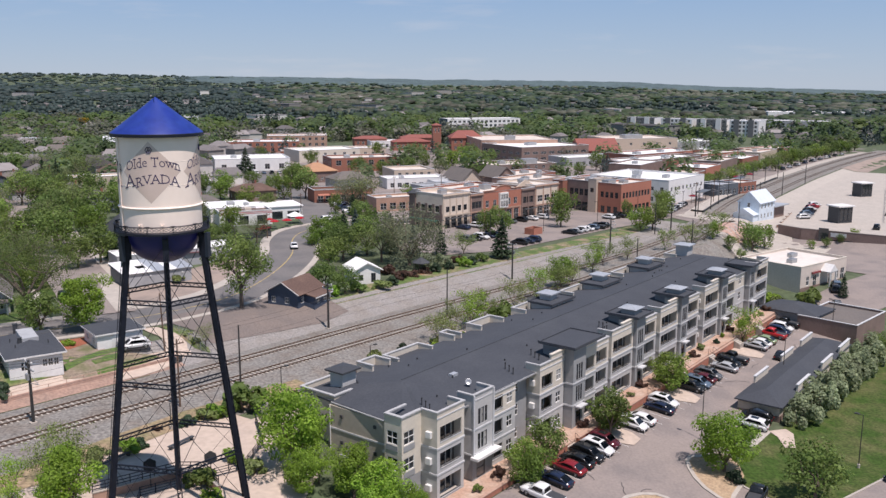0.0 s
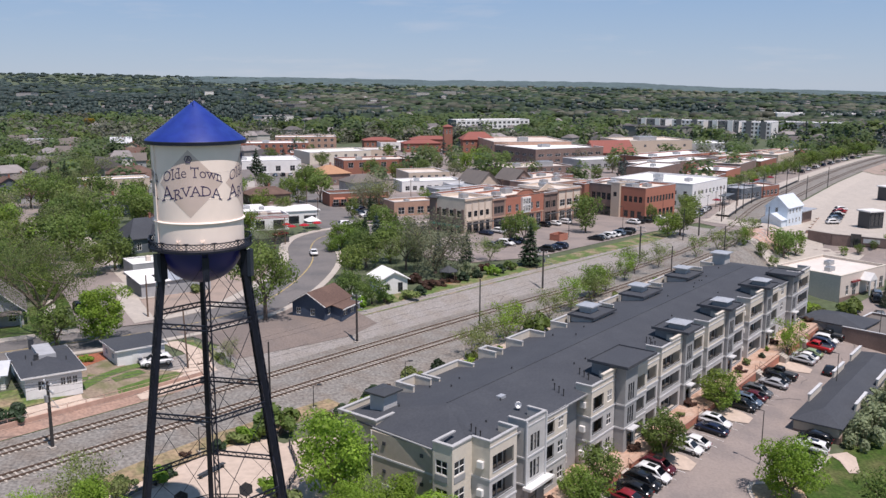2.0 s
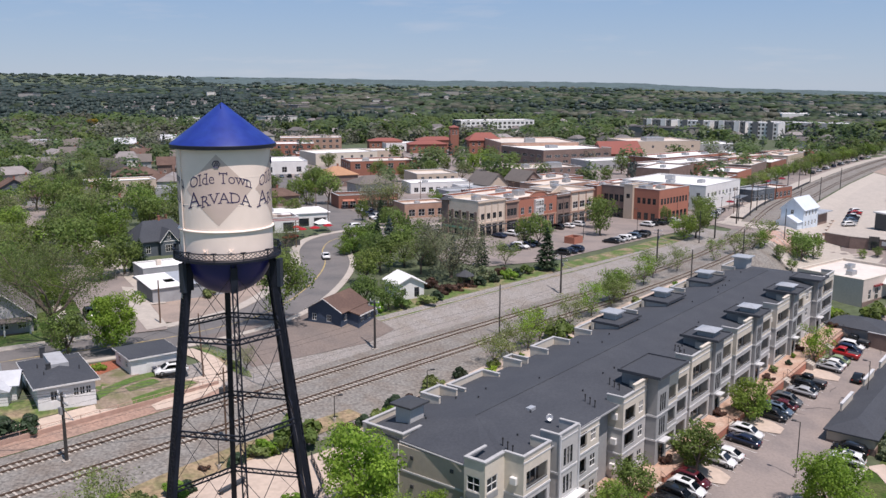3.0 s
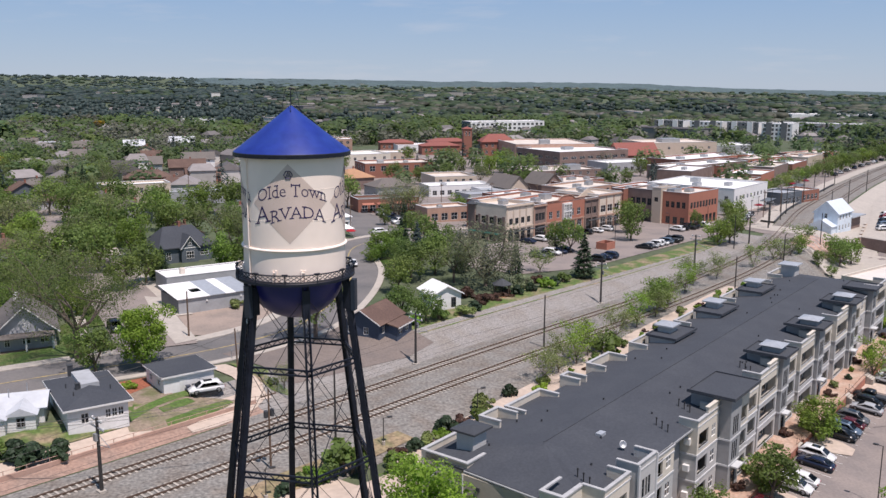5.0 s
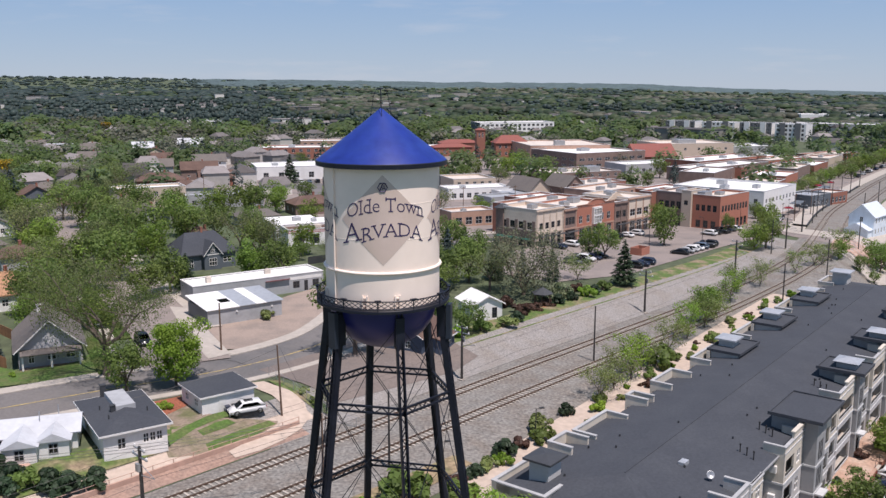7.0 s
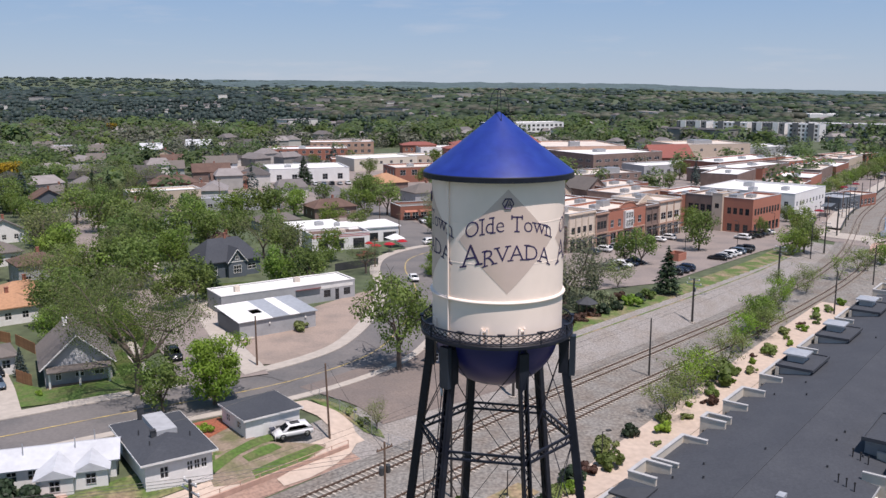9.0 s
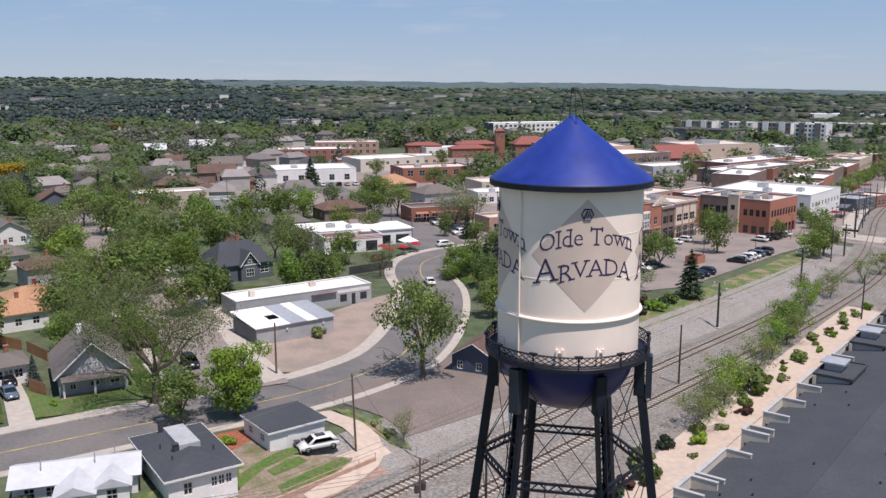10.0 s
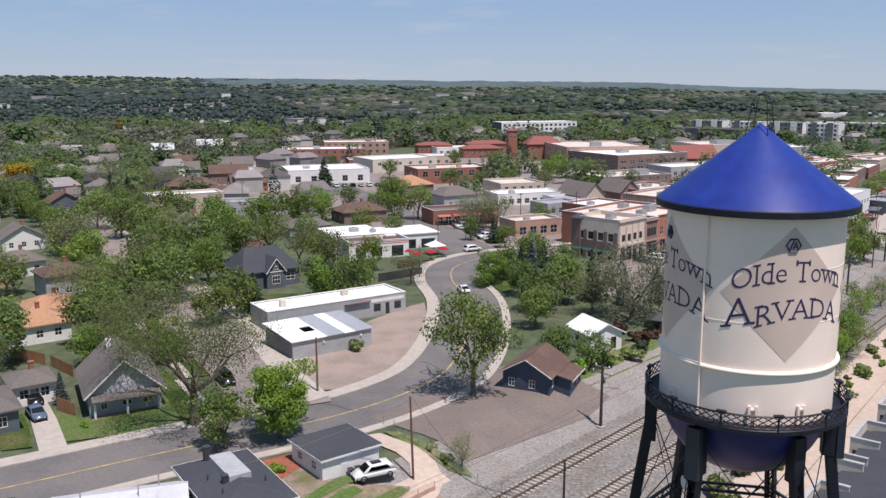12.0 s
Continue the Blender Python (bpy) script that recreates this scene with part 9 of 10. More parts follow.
for x, y, hh, k in ((-60.5, 132.0, 1.2, "shrub"), (-64.6, 112.6, 2.8, "hedge"), (-66.8, 112.0, 2.6, "hedge"), (-62.6, 114.2, 2.4, "hedge"), (-69.4, 110.6, 2.2, "hedge"), (-84.0, 122.0, 2.4, "hedge"), (-73.0, 113.5, 2.6, "hedge"), (-70.5, 112.5, 2.4, "hedge"), (-76.0, 114.5, 2.6, "hedge"), (-68.5, 112.0, 2.0, "shrub"), (-78.5, 112.0, 2.8, "hedge"), (-67.5, 133.5, 1.6, "hedge"), (-56.5, 176.5, 2.0, "shrub"), (-86.0, 144.5, 0.8, "shrub"), (-42.2, 137.6, 1.1, "shrub"), (-44.0, 139.4, 1.0, "shrub"), (-24.0, 165.5, 2.2, "shrub"), (-19.0, 169.0, 2.0, "shrub"), (-15.0, 172.5, 2.2, "shrub"), (-13.0, 175.5, 2.2, "hedge"),
                    (-9.0, 183.0, 1.8, "redshrub"), (-6.5, 186.0, 1.8, "redshrub"), (-11.5, 181.0, 2.4, "redshrub"), (-4.0, 188.0, 2.2, "hedge"), (-1.0, 190.0, 2.0, "hedge"), (2.0, 193.0, 2.2, "shrub"), (4.5, 196.0, 2.2, "hedge"), (-2.5, 194.0, 2.4, "blossom"), (-7.0, 190.0, 2.4, "blossom"), (6.5, 199.0, 2.0, "shrub"), (0.5, 198.0, 2.2, "redshrub"), (-14.5, 185.5, 2.6, "redshrub")):
    plant(k, x, y, hh, "in a garden by the railway")

# street trees and gardens of the neighbourhood
rn = random.Random(5)
spots = []
fronts = np.array([ob.location.xy for ob in bpy.data.objects if ob.parent is None and ob.get("category") in ("house", "building", "workshop")])


def hides_front(x, y, side=8.0, deep=24.0):
    """Whether a tree would stand in the open garden before a house."""
    away = y + 30
    across, before = (fronts[:, 0] + 5 - x) - (fronts[:, 1] - y) * (x + 25) / away, fronts[:, 1] + 3 - y
    return bool(((np.abs(across) < side) & (before > -2) & (before < deep)).any())


while len(spots) < 82:
    x, y = rn.uniform(-225, -62), rn.uniform(150, 410)
    if x > -40 - 0.36 * (y - 60) or x < -0.62 * y - 10:
        continue
    if any((x - q) ** 2 + (y - w) ** 2 < 36 for q, w in spots) or min((Vector((x, y, 0)) - q).length for q in side_line) < 7.5 or min((Vector((x, y, 0)) - q).length for q in road_line) < 10:
        continue
    if any((x - ob.location.x - 4) ** 2 + (y - ob.location.y - 5) ** 2 < 72 for ob in bpy.data.objects if ob.parent is None and ob.get("category") in ("house", "building", "workshop", "shed")):
        continue
    if hides_front(x, y, 5.5, 16.0) and rn.random() < 0.8:
        continue
    spots.append((x, y))
    plant(rn.choice(("mid", "mid", "mid", "bright", "elm", "elm", "dark", "willow")), x, y, rn.uniform(6.5, 12.5), "among the neighbourhood's houses", rn.uniform(0.9, 1.15))

# shade trees round the slate-blue house and behind the workshop
for x, y, hh, k in ((-60, 207, 9, "mid"), (-66, 208.5, 10, "bright"), (-98, 214, 11, "mid"), (-92, 222, 10, "bright"), (-70, 231, 9, "mid"), (-76, 239, 10, "elm"), (-60, 235, 8, "bright"), (-108, 205, 10, "mid"), (-86, 255, 10, "mid"), (-96, 262, 11, "bright"), (-78, 262, 9, "mid"), (-108, 250, 11, "elm"), (-118, 262, 12, "mid"), (-104, 276, 11, "mid"), (-96, 290, 10, "bright"), (-118, 292, 11, "mid"), (-57, 272, 7, "mid"), (-66, 282, 8, "bright"), (-50, 222, 7, "elm"), (-24, 250, 5, "mid"), (-18, 228, 8, "mid"), (-28, 212, 7, "mid"), (-128, 240, 12, "elm"), (-136, 256, 12, "bright"), (-130, 276, 11, "mid"), (-120, 226, 11, "bright"), (-142, 290, 12, "mid"), (-112, 305, 9, "mid")):
    plant(k, x, y, hh, "in the gardens of the neighbourhood")
# street trees by the station and in the town
for x, y, hh, k in ((70.3, 241.5, 4.5, "young"), (73.5, 244.5, 5.0, "bright"), (66.0, 237.0, 4.0, "young"), (77.5, 241.0, 4.6, "mid"), (79.5, 237.5, 3.4, "mid")):
    plant(k, x, y, hh, "beside the level crossing")
for i in range(22):
    p = at_uv(268 + 8.5 * i, 21 + 5 * ((i * 3) % 4) / 4)
    plant(("bright", "mid", "young")[i % 3], p.x, p.y, 5.5 + 1.5 * ((i * 5) % 4) / 4, "along the station street")
for x, y, hh, k in ((4, 300, 6, "mid"), (-14, 308, 7, "bright"), (40, 322, 7, "mid"), (16, 388, 8, "mid"), (-4, 398, 9, "elm"), (-18, 410, 9, "mid"), (2, 440, 10, "bright"), (10, 452, 11, "bright"), (22, 460, 9, "mid"), (-12, 448, 9, "mid"), (-30, 400, 8, "mid"), (-42, 410, 9, "mid"), (60, 400, 8, "mid"), (74, 438, 9, "mid"), (-70, 450, 9, "mid"), (-100, 470, 10, "mid"), (-20, 480, 10, "mid"), (-40, 500, 10, "bright"), (14, 500, 9, "mid"), (68, 350, 7, "mid"), (-76, 338, 8, "mid"), (-84, 330, 9, "bright"), (-66, 330, 8, "mid")):
    plant(k, x, y, hh, "between the town's roofs")

for i in range(15):
    p = at_uv(432 + 13 * i, 17 + 7 * ((i * 3) % 4) / 4)
    plant(("mid", "elm", "mid", "bright")[i % 4], p.x, p.y, 7.5 + 2.5 * ((i * 5) % 4) / 4, "along the far station street")
for x, y, hh in ((-214, 394, 10), (-321, 783, 12)):
    plant("yellow", x, y, hh, "among the gardens")

# ---- woods and roofs that fill the distance ----
rng = np.random.default_rng(77)


def town_clear(x, y):
    """Where the streets and blocks leave room for trees."""
    u, v = EU.x * x + EU.y * y, EV.x * x + EV.y * y
    s = v - track_v(u)
    a, b = EA.x * x + EA.y * y, EB.x * x + EB.y * y
    ok = (y > 300) | (x < -215) | ((x > 95) & (y > 150))
    ok &= np.abs(s) > 24
    ok &= ~((s < 0) & (a < 300) & (b > 20)) & ~((s < 0) & (s > -130) & (u < 520))
    core = (x > -150 + 0.0 * y) & (x < 230) & (y < 640) & (y > 200)
    hood = (x < -60) & (y > 235) & (y < 420) & (x < -0.28 * y)
    keep_few = rng.uniform(size=x.shape) < np.where(x > 130, 0.4, 0.12)
    ok &= ~core | (keep_few & (y > 360)) | (hood & (y > 330) & (rng.uniform(size=x.shape) < 0.28))
    return ok


# far houses: small gabled roofs among the trees
HOUSEWALL = material("far_house_wall", (0.46, 0.44, 0.41), 0.85, 0.1, 2.0, island=0.55, coords="World")
HOUSEROOF = material("far_house_roof", (0.16, 0.145, 0.14), 0.85, 0.1, 2.0, island=0.8, coords="World")
walls, roofs = bmesh.new(), bmesh.new()
rh = random.Random(21)
plots = []
count = 0
while count < 520:
    dd = 260 * (2550 / 260) ** rh.random() ** 1.25
    t = rh.uniform(-0.60, 0.58)
    x, y = dd * math.sin(t) - 20, dd * math.cos(t) + 20
    if not bool(town_clear(np.array([x]), np.array([y]))[0]):
        continue
    if max(-150, -0.2 * y) < x < 230 and y < 640:
        continue
    if dd < 900 and any((x - q) ** 2 + (y - w) ** 2 < 190 for q, w in plots):
        continue
    count += 1
    if dd > 1000 and rh.random() < 0.5:
        continue
    plots.append((x, y))
    big = dd > 700 and rh.random() < 0.06
    w, d, h_ = (rh.uniform(25, 60), rh.uniform(15, 28), rh.uniform(6, 11)) if big else (rh.uniform(9, 15), rh.uniform(8, 11), rh.uniform(3.5, 6.2))
    m = pose(x, y, gz(x, y), 0, 0, rh.choice((15, 50, 105, 140)) + rh.uniform(-5, 5))
    box(walls, -w / 2, w / 2, -d / 2, d / 2, -2, h_, m)
    if big:
        box(roofs, -w / 2 - 0.3, w / 2 + 0.3, -d / 2 - 0.3, d / 2 + 0.3, h_, h_ + 0.4, m)
    else:
        v = [roofs.verts.new(m @ Vector(p)) for p in ((-w / 2 - 0.5, -d / 2 - 0.5, h_), (w / 2 + 0.5, -d / 2 - 0.5, h_), (w / 2 + 0.5, d / 2 + 0.5, h_), (-w / 2 - 0.5, d / 2 + 0.5, h_), (-w / 2 + 1.5, 0, h_ + d * 0.27), (w / 2 - 1.5, 0, h_ + d * 0.27))]
        for f in ((0, 1, 5, 4), (1, 2, 5), (2, 3, 4, 5), (3, 0, 4), (3, 2, 1, 0)):
            roofs.faces.new([v[i] for i in f])
far = tagged(new("far_houses"), "scattered low houses among the far trees", "houses", kind="stuff")
part("far_walls", walls, HOUSEWALL, far)["kind"] = "stuff"
part("far_roofs", roofs, HOUSEROOF, far)["kind"] = "stuff"

def clump_mesh(name, x, y, z, h_, r_, pointed, mat, n_=3, low=0.0):
    """Far crowns of several uneven clumps each, their outlines broken by displaced corners."""
    g = (1 + math.sqrt(5)) / 2
    ico = np.array([(-1, g, 0), (1, g, 0), (-1, -g, 0), (1, -g, 0), (0, -1, g), (0, 1, g), (0, -1, -g), (0, 1, -g), (g, 0, -1), (g, 0, 1), (-g, 0, -1), (-g, 0, 1)]) / math.sqrt(1 + g * g)
    hull = bmesh.new()
    for c in ico:
        hull.verts.new(c)
    bmesh.ops.convex_hull(hull, input=hull.verts[:])
    hull.verts.index_update()
    tri = np.array([[v.index for v in f.verts] for f in hull.faces])
    ico = np.array([v.co[:] for v in hull.verts])
    hull.free()
    m_ = len(x)
    q = (np.arange(n_) + 0.5) / n_
    turn = rng.uniform(0, 2 * np.pi, (m_, n_))
    if pointed:
        out, size, up = 0.08 + 0 * turn, np.broadcast_to(0.75 - 0.55 * q, (m_, n_)), np.broadcast_to(0.15 + 0.72 * q, (m_, n_))
    else:
        out, size, up = rng.uniform(0.3, 0.62, (m_, n_)), rng.uniform(0.46, 0.78, (m_, n_)) * (1 + 0.55 * low), rng.uniform(0.36, 0.72, (m_, n_)) * (1 - 0.55 * low)
    c = np.stack([x[:, None] + r_[:, None] * out * np.cos(turn), y[:, None] + r_[:, None] * out * np.sin(turn), z[:, None] + h_[:, None] * up], 2)
    rad = np.stack([r_[:, None] * size, r_[:, None] * size, h_[:, None] * (size * (0.55 - 0.22 * low) if not pointed else size * 0 + 0.3)], 2)
    spin = rng.uniform(0, 2 * np.pi, (m_, n_, 1))
    ix = ico[:, 0] * np.cos(spin) - ico[:, 1] * np.sin(spin)
    iy = ico[:, 0] * np.sin(spin) + ico[:, 1] * np.cos(spin)
    form = np.stack([ix, iy, np.broadcast_to(ico[:, 2], ix.shape)], 3) * rng.uniform(0.7, 1.22, (m_, n_, 12, 1))
    v = (c[:, :, None, :] + form * rad[:, :, None, :]).reshape(-1, 3)
    f = (tri[None] + 12 * np.arange(m_ * n_)[:, None, None]).reshape(-1)
    me_ = bpy.data.meshes.new(name)
    me_.vertices.add(len(v))
    me_.vertices.foreach_set("co", v.astype(np.float32).ravel())
    me_.loops.add(len(f))
    me_.loops.foreach_set("vertex_index", f.astype(np.int32))
    me_.polygons.add(len(f) // 3)
    me_.polygons.foreach_set("loop_start", np.arange(0, len(f), 3, dtype=np.int32))
    me_.polygons.foreach_set("use_smooth", np.ones(len(f) // 3, dtype=bool))
    me_.update(calc_edges=True)
    me_.materials.append(mat)
    return me_


# woods: leaf sprays on near crowns of four kinds, clumps on far ones
n = 26000
dist = 170 * (4650 / 170) ** rng.uniform(0, 1, n) ** 0.86
ang = rng.uniform(-0.62, 0.60, n)
wx, wy = dist * np.sin(ang) - 20, dist * np.cos(ang) + 20
cluster = np.array([noise.noise((x / 90, y / 90, 3.0)) for x, y in zip(wx, wy)])
ok = town_clear(wx, wy) & (cluster > np.where(dist < 800, -0.35, -0.22)) & (wy < 4700)
ok &= (wy < 3350 + 90 * rng.normal(size=n)) | (wx / wy < -0.22 + 0.06 * rng.normal(size=n))     # the far ridge takes over
ok &= rng.uniform(size=n) < np.clip((dist / 850) ** 1.9, 0.04, 1)      # gardens, not forest, near by
plot = np.array([p for p in plots if p[1] < 1100])
for k in range(0, n, 500):
    gap = np.min((wx[k:k + 500, None] - plot[None, :, 0]) ** 2 + (wy[k:k + 500, None] - plot[None, :, 1]) ** 2, axis=1)
    ok[k:k + 500] &= gap > 75
edge_y = 800 - 0.727 * (wx - 164)                                      # open grounds before the large far blocks
open_ground = (wx > 130) & (wx < 272) & (wy > edge_y - 80) & (wy < edge_y + 30)
open_ground |= (wx > -18) & (wx < 76) & (wy > 715) & (wy < 830)
open_ground |= (wx > -298) & (wx < -248) & (wy > 830) & (wy < 925)
open_ground |= (wx > 262) & (wx < 385) & (wy > 790) & (wy < 900)
ok &= ~(open_ground & (rng.uniform(size=n) < 0.85))
ok &= np.array([not o_ or d_ > 700 or not hides_front(x, y, 9.0, 34.0) for o_, d_, x, y in zip(ok, dist, wx, wy)])
wx, wy, dist = wx[ok], wy[ok], dist[ok]
hh = np.where(dist > 1000, rng.uniform(8, 12.5, len(wx)), rng.uniform(6, 13, len(wx)))
hh *= np.where(dist > 620, rng.uniform(0.6, 1.3, len(wx)), 1)
rr = hh * rng.uniform(0.38, 0.6, len(wx)) * (1 + 0.85 * np.clip((dist - 620) / 700, 0, 1.6))
wz = ground_z(wx, wy)
# neighbouring trees tend to be of one kind
lean = np.array([noise.noise((x / 140, y / 140, 8.0)) * 0.5 + (noise.noise((x / 300, y / 420, 2.0)) * 1.0 if y > 600 else 0) for x, y in zip(wx, wy)]) + rng.uniform(0, 1, len(wx)) - 0.75 * ((dist > 950) & (wx / wy < -0.20 + 0.03 * rng.normal(size=len(wx))))
sort = np.digitize(lean, (0.16, 0.58, 0.84))                            # 0 conifer, 1 mid, 2 bright, 3 grey
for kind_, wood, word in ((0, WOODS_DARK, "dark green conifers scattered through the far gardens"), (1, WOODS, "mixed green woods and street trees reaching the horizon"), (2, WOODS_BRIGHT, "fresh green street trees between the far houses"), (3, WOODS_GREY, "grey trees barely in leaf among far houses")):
    vs, close = [], []
    for lo, hi, per in ((0, 420, 280), (420, 620, 170), (620, 960, 76)):
        sel = (sort == kind_) & (dist >= lo) & (dist < hi)
        x, y, z, h_, r_ = wx[sel], wy[sel], wz[sel], hh[sel], rr[sel]
        m_ = len(x)
        if not m_:
            continue
        d = rng.normal(size=(m_, per, 3))
        d /= np.linalg.norm(d, axis=2)[..., None]
        lump = 1 + 0.30 * np.sin(d[..., 0] * 4 + x[:, None]) * np.cos(d[..., 1] * 4 + y[:, None]) + 0.12 * np.sin(d[..., 2] * 7 + x[:, None])
        rad = (rng.uniform(0.5, 1.0, (m_, per)) ** 0.5 * lump)[..., None]
        if kind_ == 0:
            r_ = r_ * 0.62
            q = d[..., 2:3] * 0.5 + 0.5
            off = np.concatenate([d[..., :2] * (1.25 - 1.15 * q), d[..., 2:3] * 1.1], 2)
        else:
            off = d
        scale = np.stack([r_, r_, h_ * 0.46], 1)[:, None, :]
        c = np.stack([x, y, z + h_ * 0.56], 1)[:, None, :] + off * scale * rad
        nrm = d * 0.7 + rng.normal(size=d.shape) * 0.30 + np.array([0, 0, 0.75])
        nrm /= np.linalg.norm(nrm, axis=2)[..., None]
        a_ = np.cross(nrm, rng.normal(size=d.shape))
        a_ /= np.linalg.norm(a_, axis=2)[..., None]
        b_ = np.cross(nrm, a_)
        s_ = (r_ * (2.1 / math.sqrt(per)))[:, None, None] * rng.uniform(0.7, 1.35, (m_, per, 1)) * (0.8 if kind_ == 3 else 1.0)
        (close if kind_ in (1, 2) else vs).append(np.stack([c - a_ * s_, c - b_ * s_ * 0.8, c + a_ * s_, c + b_ * s_ * 0.8], 2).reshape(-1, 3))
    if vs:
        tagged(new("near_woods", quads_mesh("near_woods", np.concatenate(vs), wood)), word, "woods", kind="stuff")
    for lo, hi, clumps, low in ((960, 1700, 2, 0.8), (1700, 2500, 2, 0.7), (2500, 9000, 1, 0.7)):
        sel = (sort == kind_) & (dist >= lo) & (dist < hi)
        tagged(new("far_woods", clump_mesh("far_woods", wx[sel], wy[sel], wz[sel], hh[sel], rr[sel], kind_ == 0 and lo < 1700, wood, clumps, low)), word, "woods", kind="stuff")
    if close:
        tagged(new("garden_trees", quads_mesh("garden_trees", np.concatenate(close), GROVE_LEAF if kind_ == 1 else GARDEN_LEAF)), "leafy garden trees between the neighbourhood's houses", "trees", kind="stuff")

# the wooded ridge on the horizon, its colour tinted blue for distance haze
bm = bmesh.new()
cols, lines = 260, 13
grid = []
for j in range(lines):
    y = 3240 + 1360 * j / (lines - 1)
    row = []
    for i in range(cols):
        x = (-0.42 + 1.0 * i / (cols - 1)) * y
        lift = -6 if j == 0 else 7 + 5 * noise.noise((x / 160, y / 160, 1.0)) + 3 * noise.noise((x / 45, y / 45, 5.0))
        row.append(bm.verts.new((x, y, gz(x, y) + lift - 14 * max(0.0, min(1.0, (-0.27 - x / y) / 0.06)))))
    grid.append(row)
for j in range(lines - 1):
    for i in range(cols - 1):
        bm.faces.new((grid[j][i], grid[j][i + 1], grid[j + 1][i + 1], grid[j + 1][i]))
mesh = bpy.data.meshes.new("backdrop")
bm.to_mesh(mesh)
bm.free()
mesh.materials.append(RIDGE_HAZE)
tagged(new("backdrop", mesh), "wooded ridge on the horizon, distance haze in its blue-green colour", "ridge", kind="structure")

# ---- poles, wires, railings, plaza furniture ----
def mast(x, y, height, label, name="utility_pole", mat=WOOD, r=0.14, arms=(), transformers=0, group="", z=None, rot=46):
    e = thing(name, pose(x, y, gz(x, y) if z is None else z, 0, 0, rot), label, "pole", group)
    bm = bmesh.new()
    bar(bm, (0, 0, -0.5), (0, 0, height), r, 8, r * 0.7)
    part("shaft", bm, mat, e)
    for zz, w, across in arms:
        bm = bmesh.new()
        if across:
            box(bm, -w / 2, w / 2, -0.06, 0.06, zz - 0.07, zz + 0.07)
            for k in (-0.45, -0.2, 0.2, 0.45):
                bar(bm, (w * k, 0, zz + 0.07), (w * k, 0, zz + 0.28), 0.045, 6)
        else:
            bar(bm, (0, 0, zz), (w, 0, zz + 0.5), 0.05, 6), bar(bm, (0, 0, zz + 1.2), (w, 0, zz + 0.5), 0.035, 6)
        part("crossarm", bm, mat if across else GALV, e)
    for k in range(transformers):
        bm = bmesh.new()
        sx = 0.42 if k else -0.42
        lathe(bm, [(0, 0), (0.22, 0), (0.25, 0.05), (0.25, 0.75), (0.2, 0.85), (0, 0.88)], 12, pose(sx, 0, height * 0.66))
        part("transformer", bm, DARKTRIM, e)
    return e


def street_lamp(x, y, height, label, heads=1, rot=0, group="street lamps"):
    e = thing("street_lamp", pose(x, y, gz(x, y) + 0.05, 0, 0, rot), label, "lamp", group)
    bm = bmesh.new()
    bar(bm, (0, 0, 0), (0, 0, 0.6), 0.2, 10)
    part("base", bm, CONCRETE, e)
    bm = bmesh.new()
    bar(bm, (0, 0, 0.4), (0, 0, height), 0.075, 8, 0.055)
    part("shaft", bm, POLE, e)
    for k in range(heads):
        bm = bmesh.new()
        sx = 1 - 2 * k
        bar(bm, (0, 0, height - 0.05), (sx * 0.6, 0, height), 0.04, 6)
        box(bm, min(sx * 0.5, sx * 1.1), max(sx * 0.5, sx * 1.1), -0.2, 0.2, height - 0.03, height + 0.09)
        part("head", bm, POLE, e)
    return e


def uvp(u, s):
    p = at_uv(u, s)
    return p.x, p.y


CAT_POLE = "dark steel catenary mast with cantilever arms beside the railway"
cat_spots = [(-8, 0.9), (40.3, 0.9), (94.2, 7.0), (147, 7.6), (190, 8.0), (232, 8.0), (262, 8.0)]
for u, s in cat_spots:
    x, y = uvp(u, s)
    e = mast(x, y, 8.4, CAT_POLE, "catenary_mast", POLE, 0.22, ((5.4, -2.6 if s > 3 else 2.8, False),), rot=136 if s > 3 else -44, group="catenary masts")
    bm = bmesh.new()
    box(bm, -0.45, 0.45, -0.45, 0.45, -0.4, 0.25)
    part("footing", bm, CONCRETE, e)
    for zz, l in ((7.3, 1.5), (8.1, 1.1)):
        bm = bmesh.new()
        box(bm, -l, l, -0.07, 0.07, zz - 0.06, zz + 0.06)
        part("head_arm", bm, GALV, e)
        for sx in (-1, 1):
            bm = bmesh.new()
            lathe(bm, [(0, 0), (0.07, 0), (0.11, 0.08), (0.06, 0.12), (0.11, 0.2), (0.06, 0.24), (0, 0.3)], 8, pose(sx * l * 0.9, 0, zz + 0.06))
            part("insulator", bm, TRIM, e)
    bm = bmesh.new()
    box(bm, -0.28, 0.28, -0.42, -0.14, 5.9, 6.7)
    part("switch_box", bm, GALV, e)
for u, s, hgt in ((66.3, -6.8, 9.2), (115.4, -2.2, 9.0), (205, -8.5, 9.0), (222, 9.5, 9.0), (250, -9.0, 9.0), (172, -9.5, 8.5)):
    x, y = uvp(u, s)
    mast(x, y, hgt, "slim dark steel pole beside the railway", "slim_pole", POLE, 0.15, group="slim railway poles")
mast(-59.7, 157.0, 7.6, "wooden utility pole at the street corner", r=0.16, z=5.1)
mast(-45.9, 133.2, 9.5, "leaning grey wooden utility pole", z=3.9).matrix_basis = pose(-45.9, 133.2, 3.9, 1, -2, 20)
mast(-37.8, 113.5, 9.6, "wooden utility pole with two transformers", transformers=2, arms=((8.9, 2.0, True),), z=2.3)
